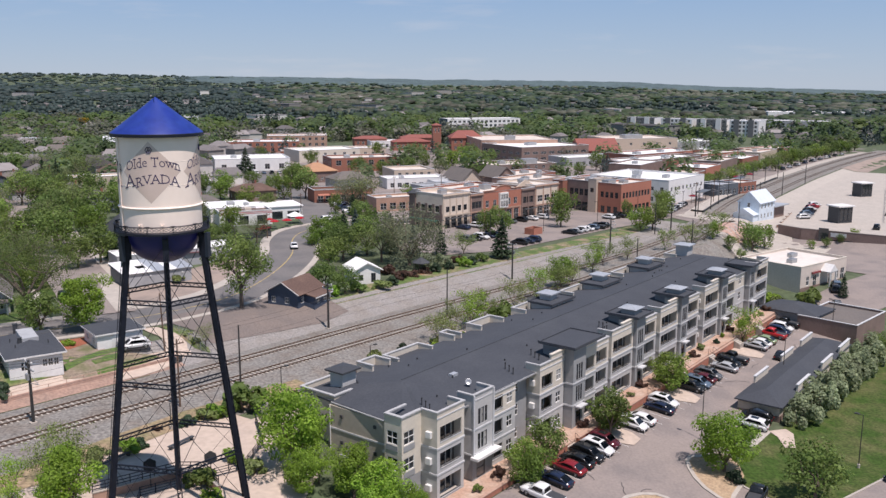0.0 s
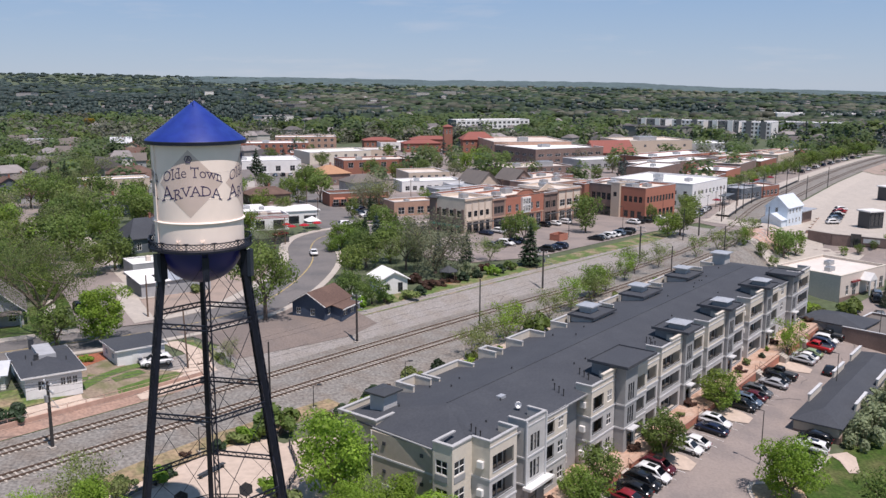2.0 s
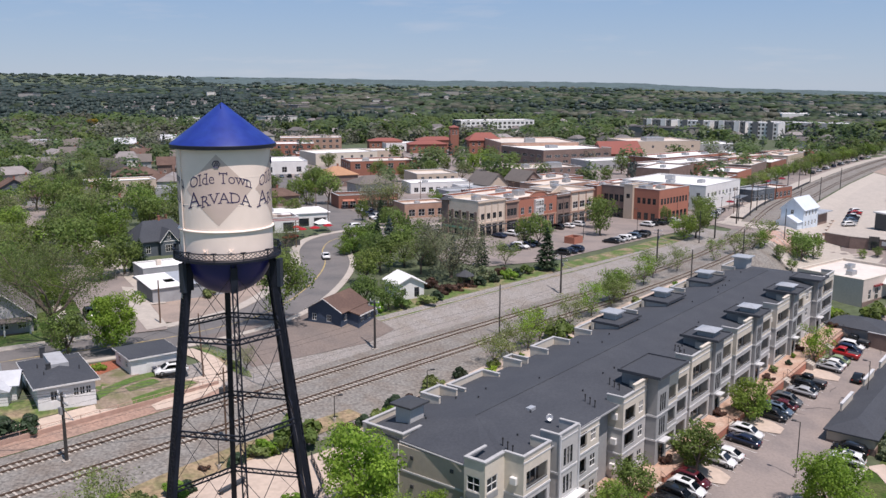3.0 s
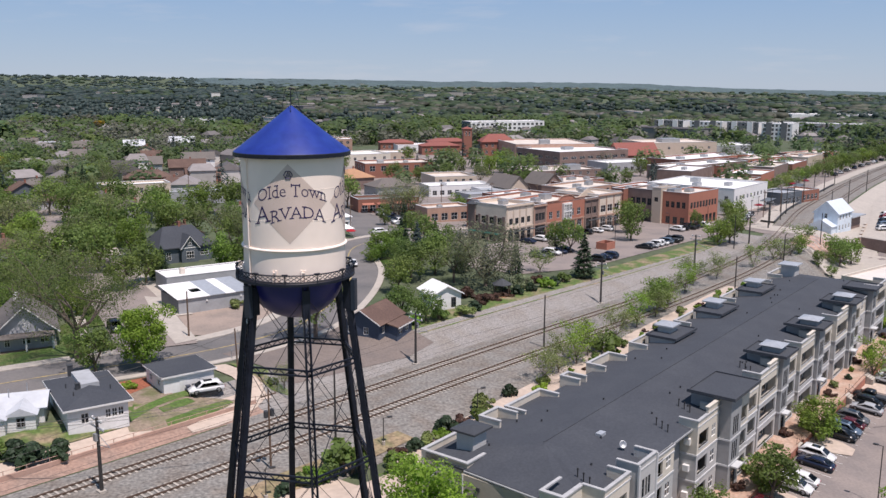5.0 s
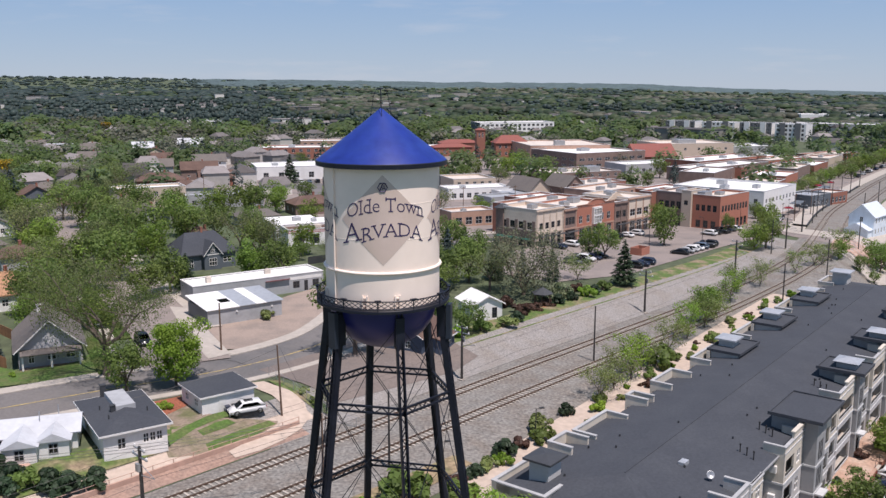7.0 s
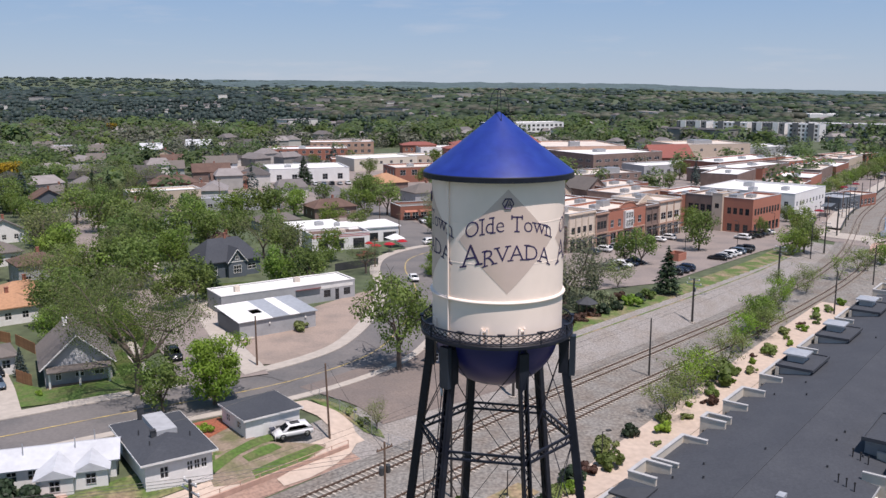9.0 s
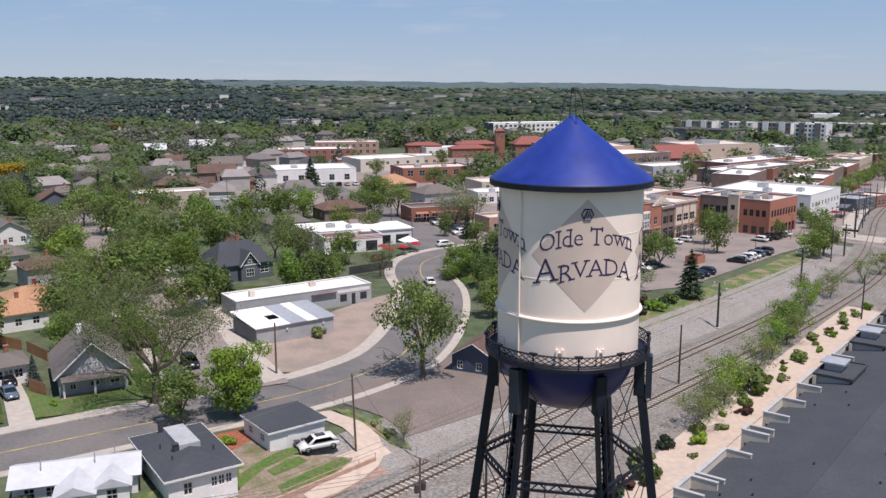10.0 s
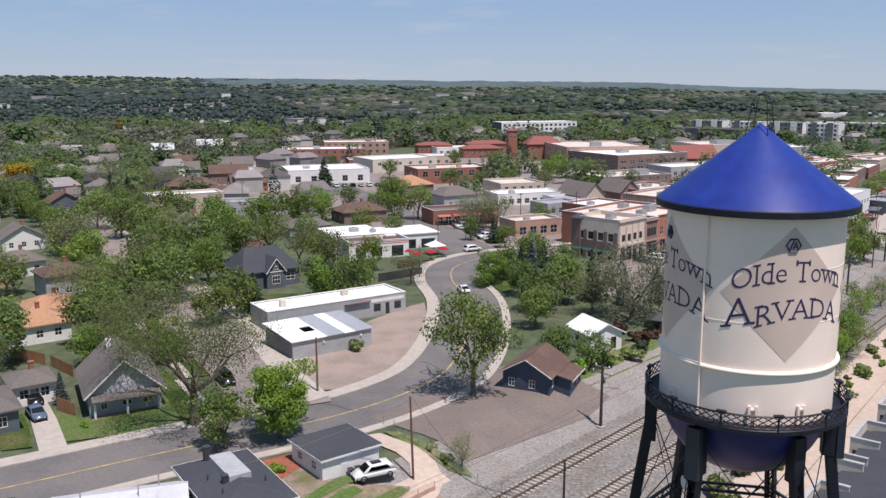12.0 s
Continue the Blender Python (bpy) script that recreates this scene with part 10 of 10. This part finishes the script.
for x, y, hgt in ((-66.5, 233.0, 9.0), (-110.0, 330.0, 10.0), (-150.0, 330.0, 10.0), (-45.0, 262.0, 8.0), (-52.0, 286.0, 9.0), (-3.0, 314.0, 10.0), (12.0, 312.0, 10.0), (-20.0, 316.0, 9.0), (-40.0, 470.0, 12.0), (86.0, 306.0, 9.0), (96.0, 318.0, 9.0), (-48.5, 228.0, 7.0)):
    mast(x, y, hgt, "wooden utility pole among the town roofs", arms=((hgt - 0.6, 2.0, True),), group="town utility poles")
for a, b in ((114.7, 45.6), (150, 45.0), (186, 46.0), (121.8, 26.4)):
    p = at_ab(a, b)
    street_lamp(p.x, p.y, 7.6, "dark slim car park lamp on concrete base", 1, ROT_B + 90)
for x, y in ((26, 246), (44, 262), (60, 280), (10, 228), (-2, 215)):
    street_lamp(x, y, 7.0, "dark slim car park lamp behind the shops", 1, 140)
for i in range(9):
    x, y = uvp(262 + 12 * i, 16 - 0.4 * i)
    street_lamp(x, y, 6.0, "dark platform lamp by the station", 2, 60, "platform lamps")
for u, s in ((52, -12.5), (70, -11.5), (86, -13.0)):
    x, y = uvp(u, s)
    street_lamp(x, y, 3.6, "short dark garden lamp on the plaza", 1, 20, "plaza lamps")

for u, s in ((268, 8.5), (282, 6.9), (296, 6.9), (312, 6.9), (330, 6.9), (350, 6.9), (372, 6.9), (398, 7.2), (300, -7.6), (340, -7.8), (385, -8.0)):
    x, y = uvp(u, s)
    mast(x, y, 9.0, "dark steel catenary pole at the station", "catenary_pole", POLE, 0.16, ((6.2, -2.4 if s > 0 else 2.4, False),), rot=136 if u < 300 else 122, group="station catenary poles")
for u, s in ((292, 16), (308, 19), (322, 15), (338, 18.5), (352, 16), (368, 19), (384, 17)):
    x, y = uvp(u, s)
    e = thing("patio_umbrella", pose(x, y, gz(x, y) + 0.1), "red canvas umbrella on the station plaza", "umbrella", "plaza umbrellas")
    bm = bmesh.new()
    lathe(bm, [(0, 2.9), (0.9, 2.7), (1.7, 2.3), (1.7, 2.2), (0.9, 2.6), (0, 2.8)], 8)
    part("canopy", bm, PAINT["red"], e)
    bm = bmesh.new()
    bar(bm, (0, 0, 0), (0, 0, 2.8), 0.04, 6)
    part("pole", bm, GALV, e)
# overhead wires
def wire(name, a, b, sag, label, r=0.016, n=10):
    bm = bmesh.new()
    a, b = Vector(a), Vector(b)
    pts = [a.lerp(b, k / n) - Vector((0, 0, sag * 4 * (k / n) * (1 - k / n))) for k in range(n + 1)]
    tube(bm, pts, r, 4)
    return tagged(part(name, bm, POLE), label, "wire", "overhead wires")


for off in (3.75, -3.5):
    us = [-60, -8, 40, 94, 147, 190, 232, 262]
    for u0, u1 in zip(us, us[1:]):
        p, q = at_uv(u0, off), at_uv(u1, off)
        wire("contact_wire", (p.x, p.y, 8.0), (q.x, q.y, 8.0), 0.1, "thin contact wire above the railway track")
        wire("carrier_wire", (p.x, p.y, 9.2), (q.x, q.y, 9.2), 0.7, "sagging carrier wire above the railway track")
for k in range(3):
    wire("power_line", (-37.8 + 0.3 * k, 113.5, 11.2 - 0.4 * k), (-104 - 3 * k, 96, 11.6 - 0.4 * k), 1.2, "sagging power line from the wooden pole", 0.022, 14)
wire("power_line", (-45.9, 133.2, 13.0), (-64, 126, 8.4), 0.6, "sagging power line to the bungalow", 0.02)
wire("power_line", (-45.9, 133.2, 13.1), (-37.8, 113.5, 11.0), 0.5, "sagging power line between wooden poles", 0.02)

# railing along the pink path, each post a piece
fence = tagged(new("path_railing"), "low pink steel railing along the footpath", "railing")
bm = bmesh.new()
bar(bm, (0, 0, 0), (0, 0, 1.15), 0.045, 6)
first = part("post", bm, PINK, fence)
line = [at_uv(u, 9.75) for u in np.arange(-44, 66.1, 2.5)]
for i, p in enumerate(line):
    m = Matrix.Translation((p.x, p.y, gz(p.x, p.y)))
    if i == 0:
        first.matrix_basis = m
    else:
        share(first, m, fence)
for hgt in (1.12, 0.62):
    bm = bmesh.new()
    tube(bm, [(p.x, p.y, gz(p.x, p.y) + hgt) for p in line], 0.035, 5)
    part("rail", bm, PINK, fence)
bm = bmesh.new()
for p, q in zip(line, line[1:]):
    d = (q - p).normalized()
    v = [bm.verts.new((k.x + d.y * s, k.y - d.x * s, gz(k.x, k.y) + z)) for k in (p, q) for s, z in ((0.12, -0.3), (0.12, 0.62), (-0.12, 0.62), (-0.12, -0.3))]
    for i in range(3):
        bm.faces.new((v[i], v[i + 1], v[i + 5], v[i + 4]))
bmesh.ops.remove_doubles(bm, verts=bm.verts[:], dist=0.002)
bmesh.ops.recalc_face_normals(bm, faces=bm.faces[:])
part("kerb_wall", bm, PINK, fence)

# wire fence by the gravel lot
wf = tagged(new("wire_fence"), "grey chain-link fence beside the gravel lot", "fence")
line = curve_points([(-50, 145.5), (-45.5, 139.5), (-39, 134.5), (-34, 131.5)], 2.2)
for i, p in enumerate(line):
    bm = bmesh.new()
    z = gz(p.x, p.y)
    bar(bm, (p.x, p.y, z - 0.1), (p.x, p.y, z + 1.5), 0.04, 5)
    part("post", bm, GALV, wf)
for k in range(8):
    bm = bmesh.new()
    tube(bm, [(p.x, p.y, gz(p.x, p.y) + 0.12 + 0.19 * k) for p in line], 0.022 if k == 7 else 0.009, 4)
    part("rail", bm, GALV, wf)
# red-brown wooden fences in the back gardens
for pts, lab in (([(-91.8, 150.5), (-88.5, 148.2)], "orange-brown wooden garden fence"), ([(-100.5, 168.0), (-95.0, 163.0)], "weathered wooden garden fence"), ([(-108.0, 172.0), (-101.5, 168.5)], "orange-brown wooden garden fence"), ([(-57, 224), (-48, 231)], "dark slatted fence behind the workshop")):
    f = tagged(new("garden_fence"), lab, "fence", "garden fences")
    a, b = (Vector((*p, 0)) for p in pts)
    n = int((b - a).length / 0.3)
    rot = math.degrees(math.atan2((b - a).y, (b - a).x))
    bm = bmesh.new()
    box(bm, 0, 0.27, -0.02, 0.02, -0.1, 1.75)
    first = part("board", bm, DARKTRIM if lab.startswith("dark") else FENCEWOOD, f)
    for i in range(n):
        p = a.lerp(b, i / n)
        m = pose(p.x, p.y, gz(p.x, p.y) + 0.02 * (i % 3), 0, 0, rot)
        if i == 0:
            first.matrix_basis = m
        else:
            share(first, m, f)
    bm = bmesh.new()
    box(bm, 0, (b - a).length, 0.02, 0.08, 0.3, 0.4)
    box(bm, 0, (b - a).length, 0.02, 0.08, 1.35, 1.45)
    part("back_rail", bm, FENCEWOOD, f).matrix_basis = pose(a.x, a.y, gz(a.x, a.y), 0, 0, rot)

# plaza: hexagonal shades, dark railings, stair, planters
for x, y in ((-34.5, 91.3), (-28.4, 93.3)):
    e = thing("shade", pose(x, y, gz(x, y) + 0.1, 0, 0, 19), "black tilted hexagonal panel on a post", "shade", "plaza shades")
    bm = bmesh.new()
    tip = Matrix.Translation((0, 0, 2.5)) @ Matrix.Rotation(radians(62), 4, "X")
    bar(bm, tip @ Vector((0, 0, -0.05)), tip @ Vector((0, 0, 0.05)), 0.76, 6, 0.76)
    part("top", bm, TYRE, e)
    bm = bmesh.new()
    bar(bm, (0, 0, 0), (0, 0, 2.5), 0.06, 6)
    part("post", bm, POLE, e)
for pts in ([(49, 82), (60, 78.5)], [(60, 78.5), (66, 82)], [(66, 82), (70, 88)], [(49, 82), (44, 76)]):
    r = tagged(new("plaza_railing"), "dark steel railing on the plaza edge", "railing", "plaza railings")
    a, b = (at_ab(*p) for p in pts)
    n = max(2, int((b - a).length / 1.6))
    for i in range(n + 1):
        p = a.lerp(b, i / n)
        bm = bmesh.new()
        z = gz(p.x, p.y)
        box(bm, p.x - 0.05, p.x + 0.05, p.y - 0.05, p.y + 0.05, z, z + 1.2)
        part("post", bm, STEEL, r)
    za, zb = gz(a.x, a.y), gz(b.x, b.y)
    for hgt in (1.15, 0.85, 0.55, 0.25):
        bm = bmesh.new()
        bar(bm, (a.x, a.y, za + hgt), (b.x, b.y, zb + hgt), 0.04, 4)
        part("rail", bm, STEEL, r)
# brown stone wall with a dark railing, stepping round the plaza's sunken stair
edge = [Vector((-39.5, 87.9, 0)), Vector((-32.1, 93.3, 0)), Vector((-29.2, 93.3, 0)), Vector((-26.6, 89.6, 0))]
for a, b in zip(edge, edge[1:]):
    d = b - a
    wl_ = thing("plaza_wall", pose(a.x, a.y, gz(a.x, a.y), 0, 0, math.degrees(math.atan2(d.y, d.x))), "brown stone wall with dark railing beside the plaza", "wall", "plaza walls")
    L = d.length
    bm = bmesh.new()
    box(bm, 0, L, -0.2, 0.2, -1.0, 1.0)
    part("stone_base", bm, PINKSTONE, wl_)
    bm = bmesh.new()
    box(bm, -0.05, L + 0.05, -0.26, 0.26, 1.0, 1.12)
    part("cap", bm, CONCRETE, wl_)
    n = max(2, int(L / 1.2))
    for k in range(n + 1):
        bm = bmesh.new()
        box(bm, L * k / n - 0.04, L * k / n + 0.04, -0.04, 0.04, 1.12, 2.1)
        part("post", bm, STEEL, wl_)
    for zz in (1.35, 1.7, 2.08):
        bm = bmesh.new()
        box(bm, 0, L, -0.04, 0.04, zz - 0.04, zz + 0.04)
        part("rail", bm, STEEL, wl_)
for a, b, l in ((52, 92, 5), (60, 90, 4)):
    p = at_ab(a, b)
    e = thing("bench", pose(p.x, p.y, gz(p.x, p.y) + 0.1, 0, 0, 60), "long dark bench on the plaza", "bench", "plaza benches")
    bm = bmesh.new()
    box(bm, -l / 2, l / 2, -0.25, 0.25, 0.4, 0.5)
    part("seat", bm, DARKTRIM, e)
    for x in (-l / 2 + 0.3, l / 2 - 0.3):
        bm = bmesh.new()
        box(bm, x - 0.1, x + 0.1, -0.2, 0.2, 0, 0.4)
        part("leg", bm, DARKTRIM, e)

# yards of the bungalow and its neighbours
sheet("concrete_drive", [(-92.0, 144.2), (-87.6, 136.6), (-85.2, 138.4), (-90.3, 147.0), (-96.6, 156.6), (-100.5, 163.5), (-103.2, 162.0), (-98.9, 156.0)], CONCRETE, 0.2, "pale concrete drive up to the garage", "drive")
sheet("front_lawn", [(-91.8, 149.8), (-87.2, 139.8), (-75.0, 144.3), (-71.0, 149.5), (-78.5, 160.0), (-80.0, 150.8), (-85.8, 146.8)], YARDGRASS, 0.17, "mown green front lawn", "lawn")
sheet("verge_lawn", [(-97.0, 144.0), (-92.4, 137.6), (-89.4, 138.6), (-92.6, 144.6), (-95.6, 149.0)], LAWN, 0.17, "small green lawn beside the concrete drive", "lawn")
sheet("side_lawn_bed", [(-83.3, 162.2), (-82.6, 165.0), (-78.1, 158.0), (-72.1, 145.8), (-74.0, 145.2)], LAWN, 0.29, "green lawn strip beside the side street", "lawn")
sheet("elm_path", [(-80.2, 161.1), (-79.1, 162.2), (-69.9, 147.4), (-71.0, 146.4)], CONCRETE, 0.30, "narrow concrete path under the elm", "path")
sheet("back_lawn", [(-66, 165.5), (-72.5, 158), (-81.0, 172), (-76, 176)], LAWN, 0.16, "green lawn under the elm", "lawn")
sheet("brick_patio", [(-74.6, 116.8), (-72.2, 118.6), (-69.6, 115.6), (-71.6, 113.8)], PINK, 0.14, "red brick patio before the white cottage", "patio", 1.0)
sheet("mulch_bed", [(-64.0, 134.0), (-60.0, 137.0), (-57.6, 134.6), (-59.6, 130.4), (-62.0, 129.2)], MULCH, 0.14, "bright red wood-chip bed", "bed")
sheet("yard", [(-61.4, 131.9), (-57.3, 133.9), (-53.4, 129.9), (-45.8, 132.1), (-46.2, 130.7), (-52.5, 123.1), (-56.5, 120.9), (-58.3, 123.7)], YARDDIRT, 0.12, "bare trodden earth of the back yard", "yard")
for pts in ([(-57.9, 123.9), (-56.6, 126.6), (-54.6, 130.0), (-52.6, 132.0), (-51.6, 131.0), (-53.2, 129.5), (-55.2, 126.7), (-57.0, 122.6)], [(-54.8, 126.5), (-53.2, 128.8), (-52.0, 130.0), (-50.9, 129.6), (-52.0, 128.1), (-53.9, 125.9)], [(-53.3, 124.6), (-50.3, 128.3), (-47.3, 131.6), (-46.3, 131.4), (-48.7, 127.4), (-52.6, 123.5)]):
    sheet("yard_lawn", pts, YARDGRASS, 0.15, "ragged strip of green lawn in the yard", "lawn", 0.8)
sheet("weed_strip", [(-49.8, 143.4), (-48.0, 143.4), (-44.0, 139.6), (-40.2, 137.3), (-39.5, 135.8), (-42.0, 136.1), (-44.2, 137.7), (-46.8, 139.6)], GRASS, 0.16, "green weeds along the wire fence", "grass")
ribbon("side_lawn", [at_uv(u, 0) for u in np.arange(-60, 56, 3.0)], 17.5, 12.5, GRASS, 0.11, "rough grass below the houses", "grass", across=3)
sheet("farmhouse_lawn", [(-88, 209), (-70, 214), (-62, 222), (-60, 214), (-72, 200), (-84, 204)], LAWN, 0.14, "green lawn before the slate-blue house", "lawn")
sheet("bend_lawn", [(-37.0, 226), (-32.5, 243), (-27, 240), (-26, 222), (-31, 214)], LAWN, 0.16, "green lawn inside the bend", "lawn")
sheet("gravel_drive", [(-52.5, 142.0), (-50.2, 142.9), (-48.1, 141.1), (-45.7, 139.1), (-43.6, 137.0), (-42.6, 134.2), (-43.2, 131.5), (-44.8, 128.4), (-47.0, 125.4), (-49.5, 123.2), (-50.5, 124.2), (-48.3, 127.6), (-46.2, 131.2), (-46.1, 133.5), (-46.4, 135.6), (-48.0, 137.5), (-50.9, 140.2)], PLAZA, 0.17, "pale gravel drive by the garage", "drive")
for rim, fill in ([(109.5, 43.4), (108.0, 44.5), (106.4, 44.3), (104.6, 43.2), (102.6, 41.6), (100.9, 39.6), (99.9, 37.6), (99.6, 35.9), (102.0, 36.3), (105.0, 36.6)], [(108.2, 37.2), (111.5, 39.2), (112.5, 42.0)]), ([(89.0, 45.6), (91.2, 45.6), (93.2, 44.7), (94.5, 43.4), (94.7, 42.0), (94.2, 40.9), (92.4, 40.6), (89.4, 41.4), (87.4, 43.0), (87.4, 44.8), (89.0, 45.6)], []):
    sheet("planting_bed", [tuple(at_ab(a, b).xy) for a, b in rim + fill], STRAW, 0.16, "tan gravel planting bed in the car park", "bed", 0.8)
    ribbon("kerb", [at_ab(a, b) for a, b in rim], 0.28, -0.28, CONCRETE, 0.24, "pale concrete kerb of the planting bed", "kerb", 0.15, 1)
ribbon("kerb", [at_ab(a, b) for a, b in ((105.2, 36.6), (104.6, 34.0), (103.9, 31.5), (106.0, 28.6), (108.5, 26.0), (114, 24.5), (120, 22.9), (135, 19.4))], 0.15, -0.15, CONCRETE, 0.24, "pale concrete kerb between lawn and car park", "kerb", 0.15, 1)
sheet("brick_path", [tuple(at_ab(a, b).xy) for a, b in ((125.6, 39.6), (128.5, 38.0), (127.6, 36.6), (122.8, 34.9), (121.6, 36.0), (124.6, 38.0))], PLAZA, 0.2, "pinkish paved path at the garage's end", "path", 1.0)
sheet("pavement_corner", [tuple(at_ab(a, b).xy) for a, b in ((117.6, 40.2), (123.8, 40.4), (126.0, 39.8), (125.2, 39.2), (118.2, 39.2))], CONCRETE, 0.2, "pale concrete path beside the parked cars", "path", 1.0)
for a in (105.2, 127.0, 158.5):
    sheet("planting_bed", [tuple(at_ab(a + q, b).xy) for q, b in ((-1.2, 57.4), (3.6, 57.4), (3.6, 53.5), (2.6, 51.6), (0, 51.4), (-1.2, 53.5))], PLAZA, 0.2, "pale kerbed planting bed between cars", "bed")
for x, y, mt in ((-52.4, 131.7, "navy"), (-51.7, 132.2, "black")):
    e = thing("wheelie_bin", pose(x, y, 4.75, 0, 0, 30), f"{'dark blue' if mt == 'navy' else 'black'} wheeled refuse bin by the garage", "bin", "refuse bins")
    bm = bmesh.new()
    v = box(bm, -0.28, 0.28, -0.32, 0.32, 0.05, 1.0)
    for q in v[:4]:
        q.co.x *= 0.8
        q.co.y *= 0.8
    part("body", bm, PAINT[mt], e)
    bm = bmesh.new()
    box(bm, -0.31, 0.31, -0.35, 0.35, 1.0, 1.09)
    part("lid", bm, PAINT[mt], e)
e = thing("dumpster", pose(22.5, 238.5, gz(22.5, 238.5) + 0.1, 0, 0, 50) @ Matrix.Diagonal((0.6, 0.7, 0.8, 1)), "red walled bin store in the car park", "bin store")
bm = bmesh.new()
for q in ((0, 7, 0, 0.25), (0, 7, 4.2, 4.45), (0, 0.25, 0.25, 4.2), (6.75, 7, 0.25, 4.2)):
    box(bm, *q, 0, 2.2)
bmesh.ops.remove_doubles(bm, verts=bm.verts[:], dist=0.001)
part("wall", bm, ORANGEBRICK, e)
# parking bay lines
for i in range(40):
    a = 85.2 + 2.72 * i
    if a < 193:
        p, q = at_ab(a, 51.7), at_ab(a, 56.6)
        ribbon("bay_line", [p, p.lerp(q, 0.5), q], 0.05, -0.05, WHITELINE, 0.125, "faded white parking bay line", "road line", across=1)
# tar-sealed cracks in the old paving
rc = random.Random(31)
for k in range(26):
    if k < 14:
        p = at_ab(rc.uniform(78, 192), rc.uniform(45, 52))
        heading = rc.choice((ROT_B, ROT_B + 90, ROT_B + 30))
    elif k < 20:
        p = at_ab(rc.uniform(70, 104), rc.uniform(34, 50))
        heading = rc.uniform(0, 180)
    else:
        p = road_line[rc.randrange(30, 70)].copy()
        heading = rc.uniform(0, 180)
    crack = [p]
    for j in range(rc.randrange(5, 10)):
        heading += rc.uniform(-28, 28)
        crack.append(crack[-1] + Vector((math.cos(radians(heading)), math.sin(radians(heading)), 0)) * 0.7)
    ribbon("tar_seam", crack, 0.05, -0.05, TAR, 0.135, "wavering black tar seam in the asphalt", "tar seam", across=1)
# yellow bend sign
e = thing("road_sign", pose(-33.2, 240.0, 5.1, 0, 0, 10), "yellow diamond bend sign on a post", "sign")
bm = bmesh.new()
bar(bm, (0, 0, 0), (0, 0, 2.8), 0.04, 6)
part("post", bm, GALV, e)
bm = bmesh.new()
box(bm, -0.5, 0.5, -0.07, -0.045, -0.5, 0.5, pose(0, 0, 2.5, 0, 45, 0))
part("plate", bm, YELLOW, e)
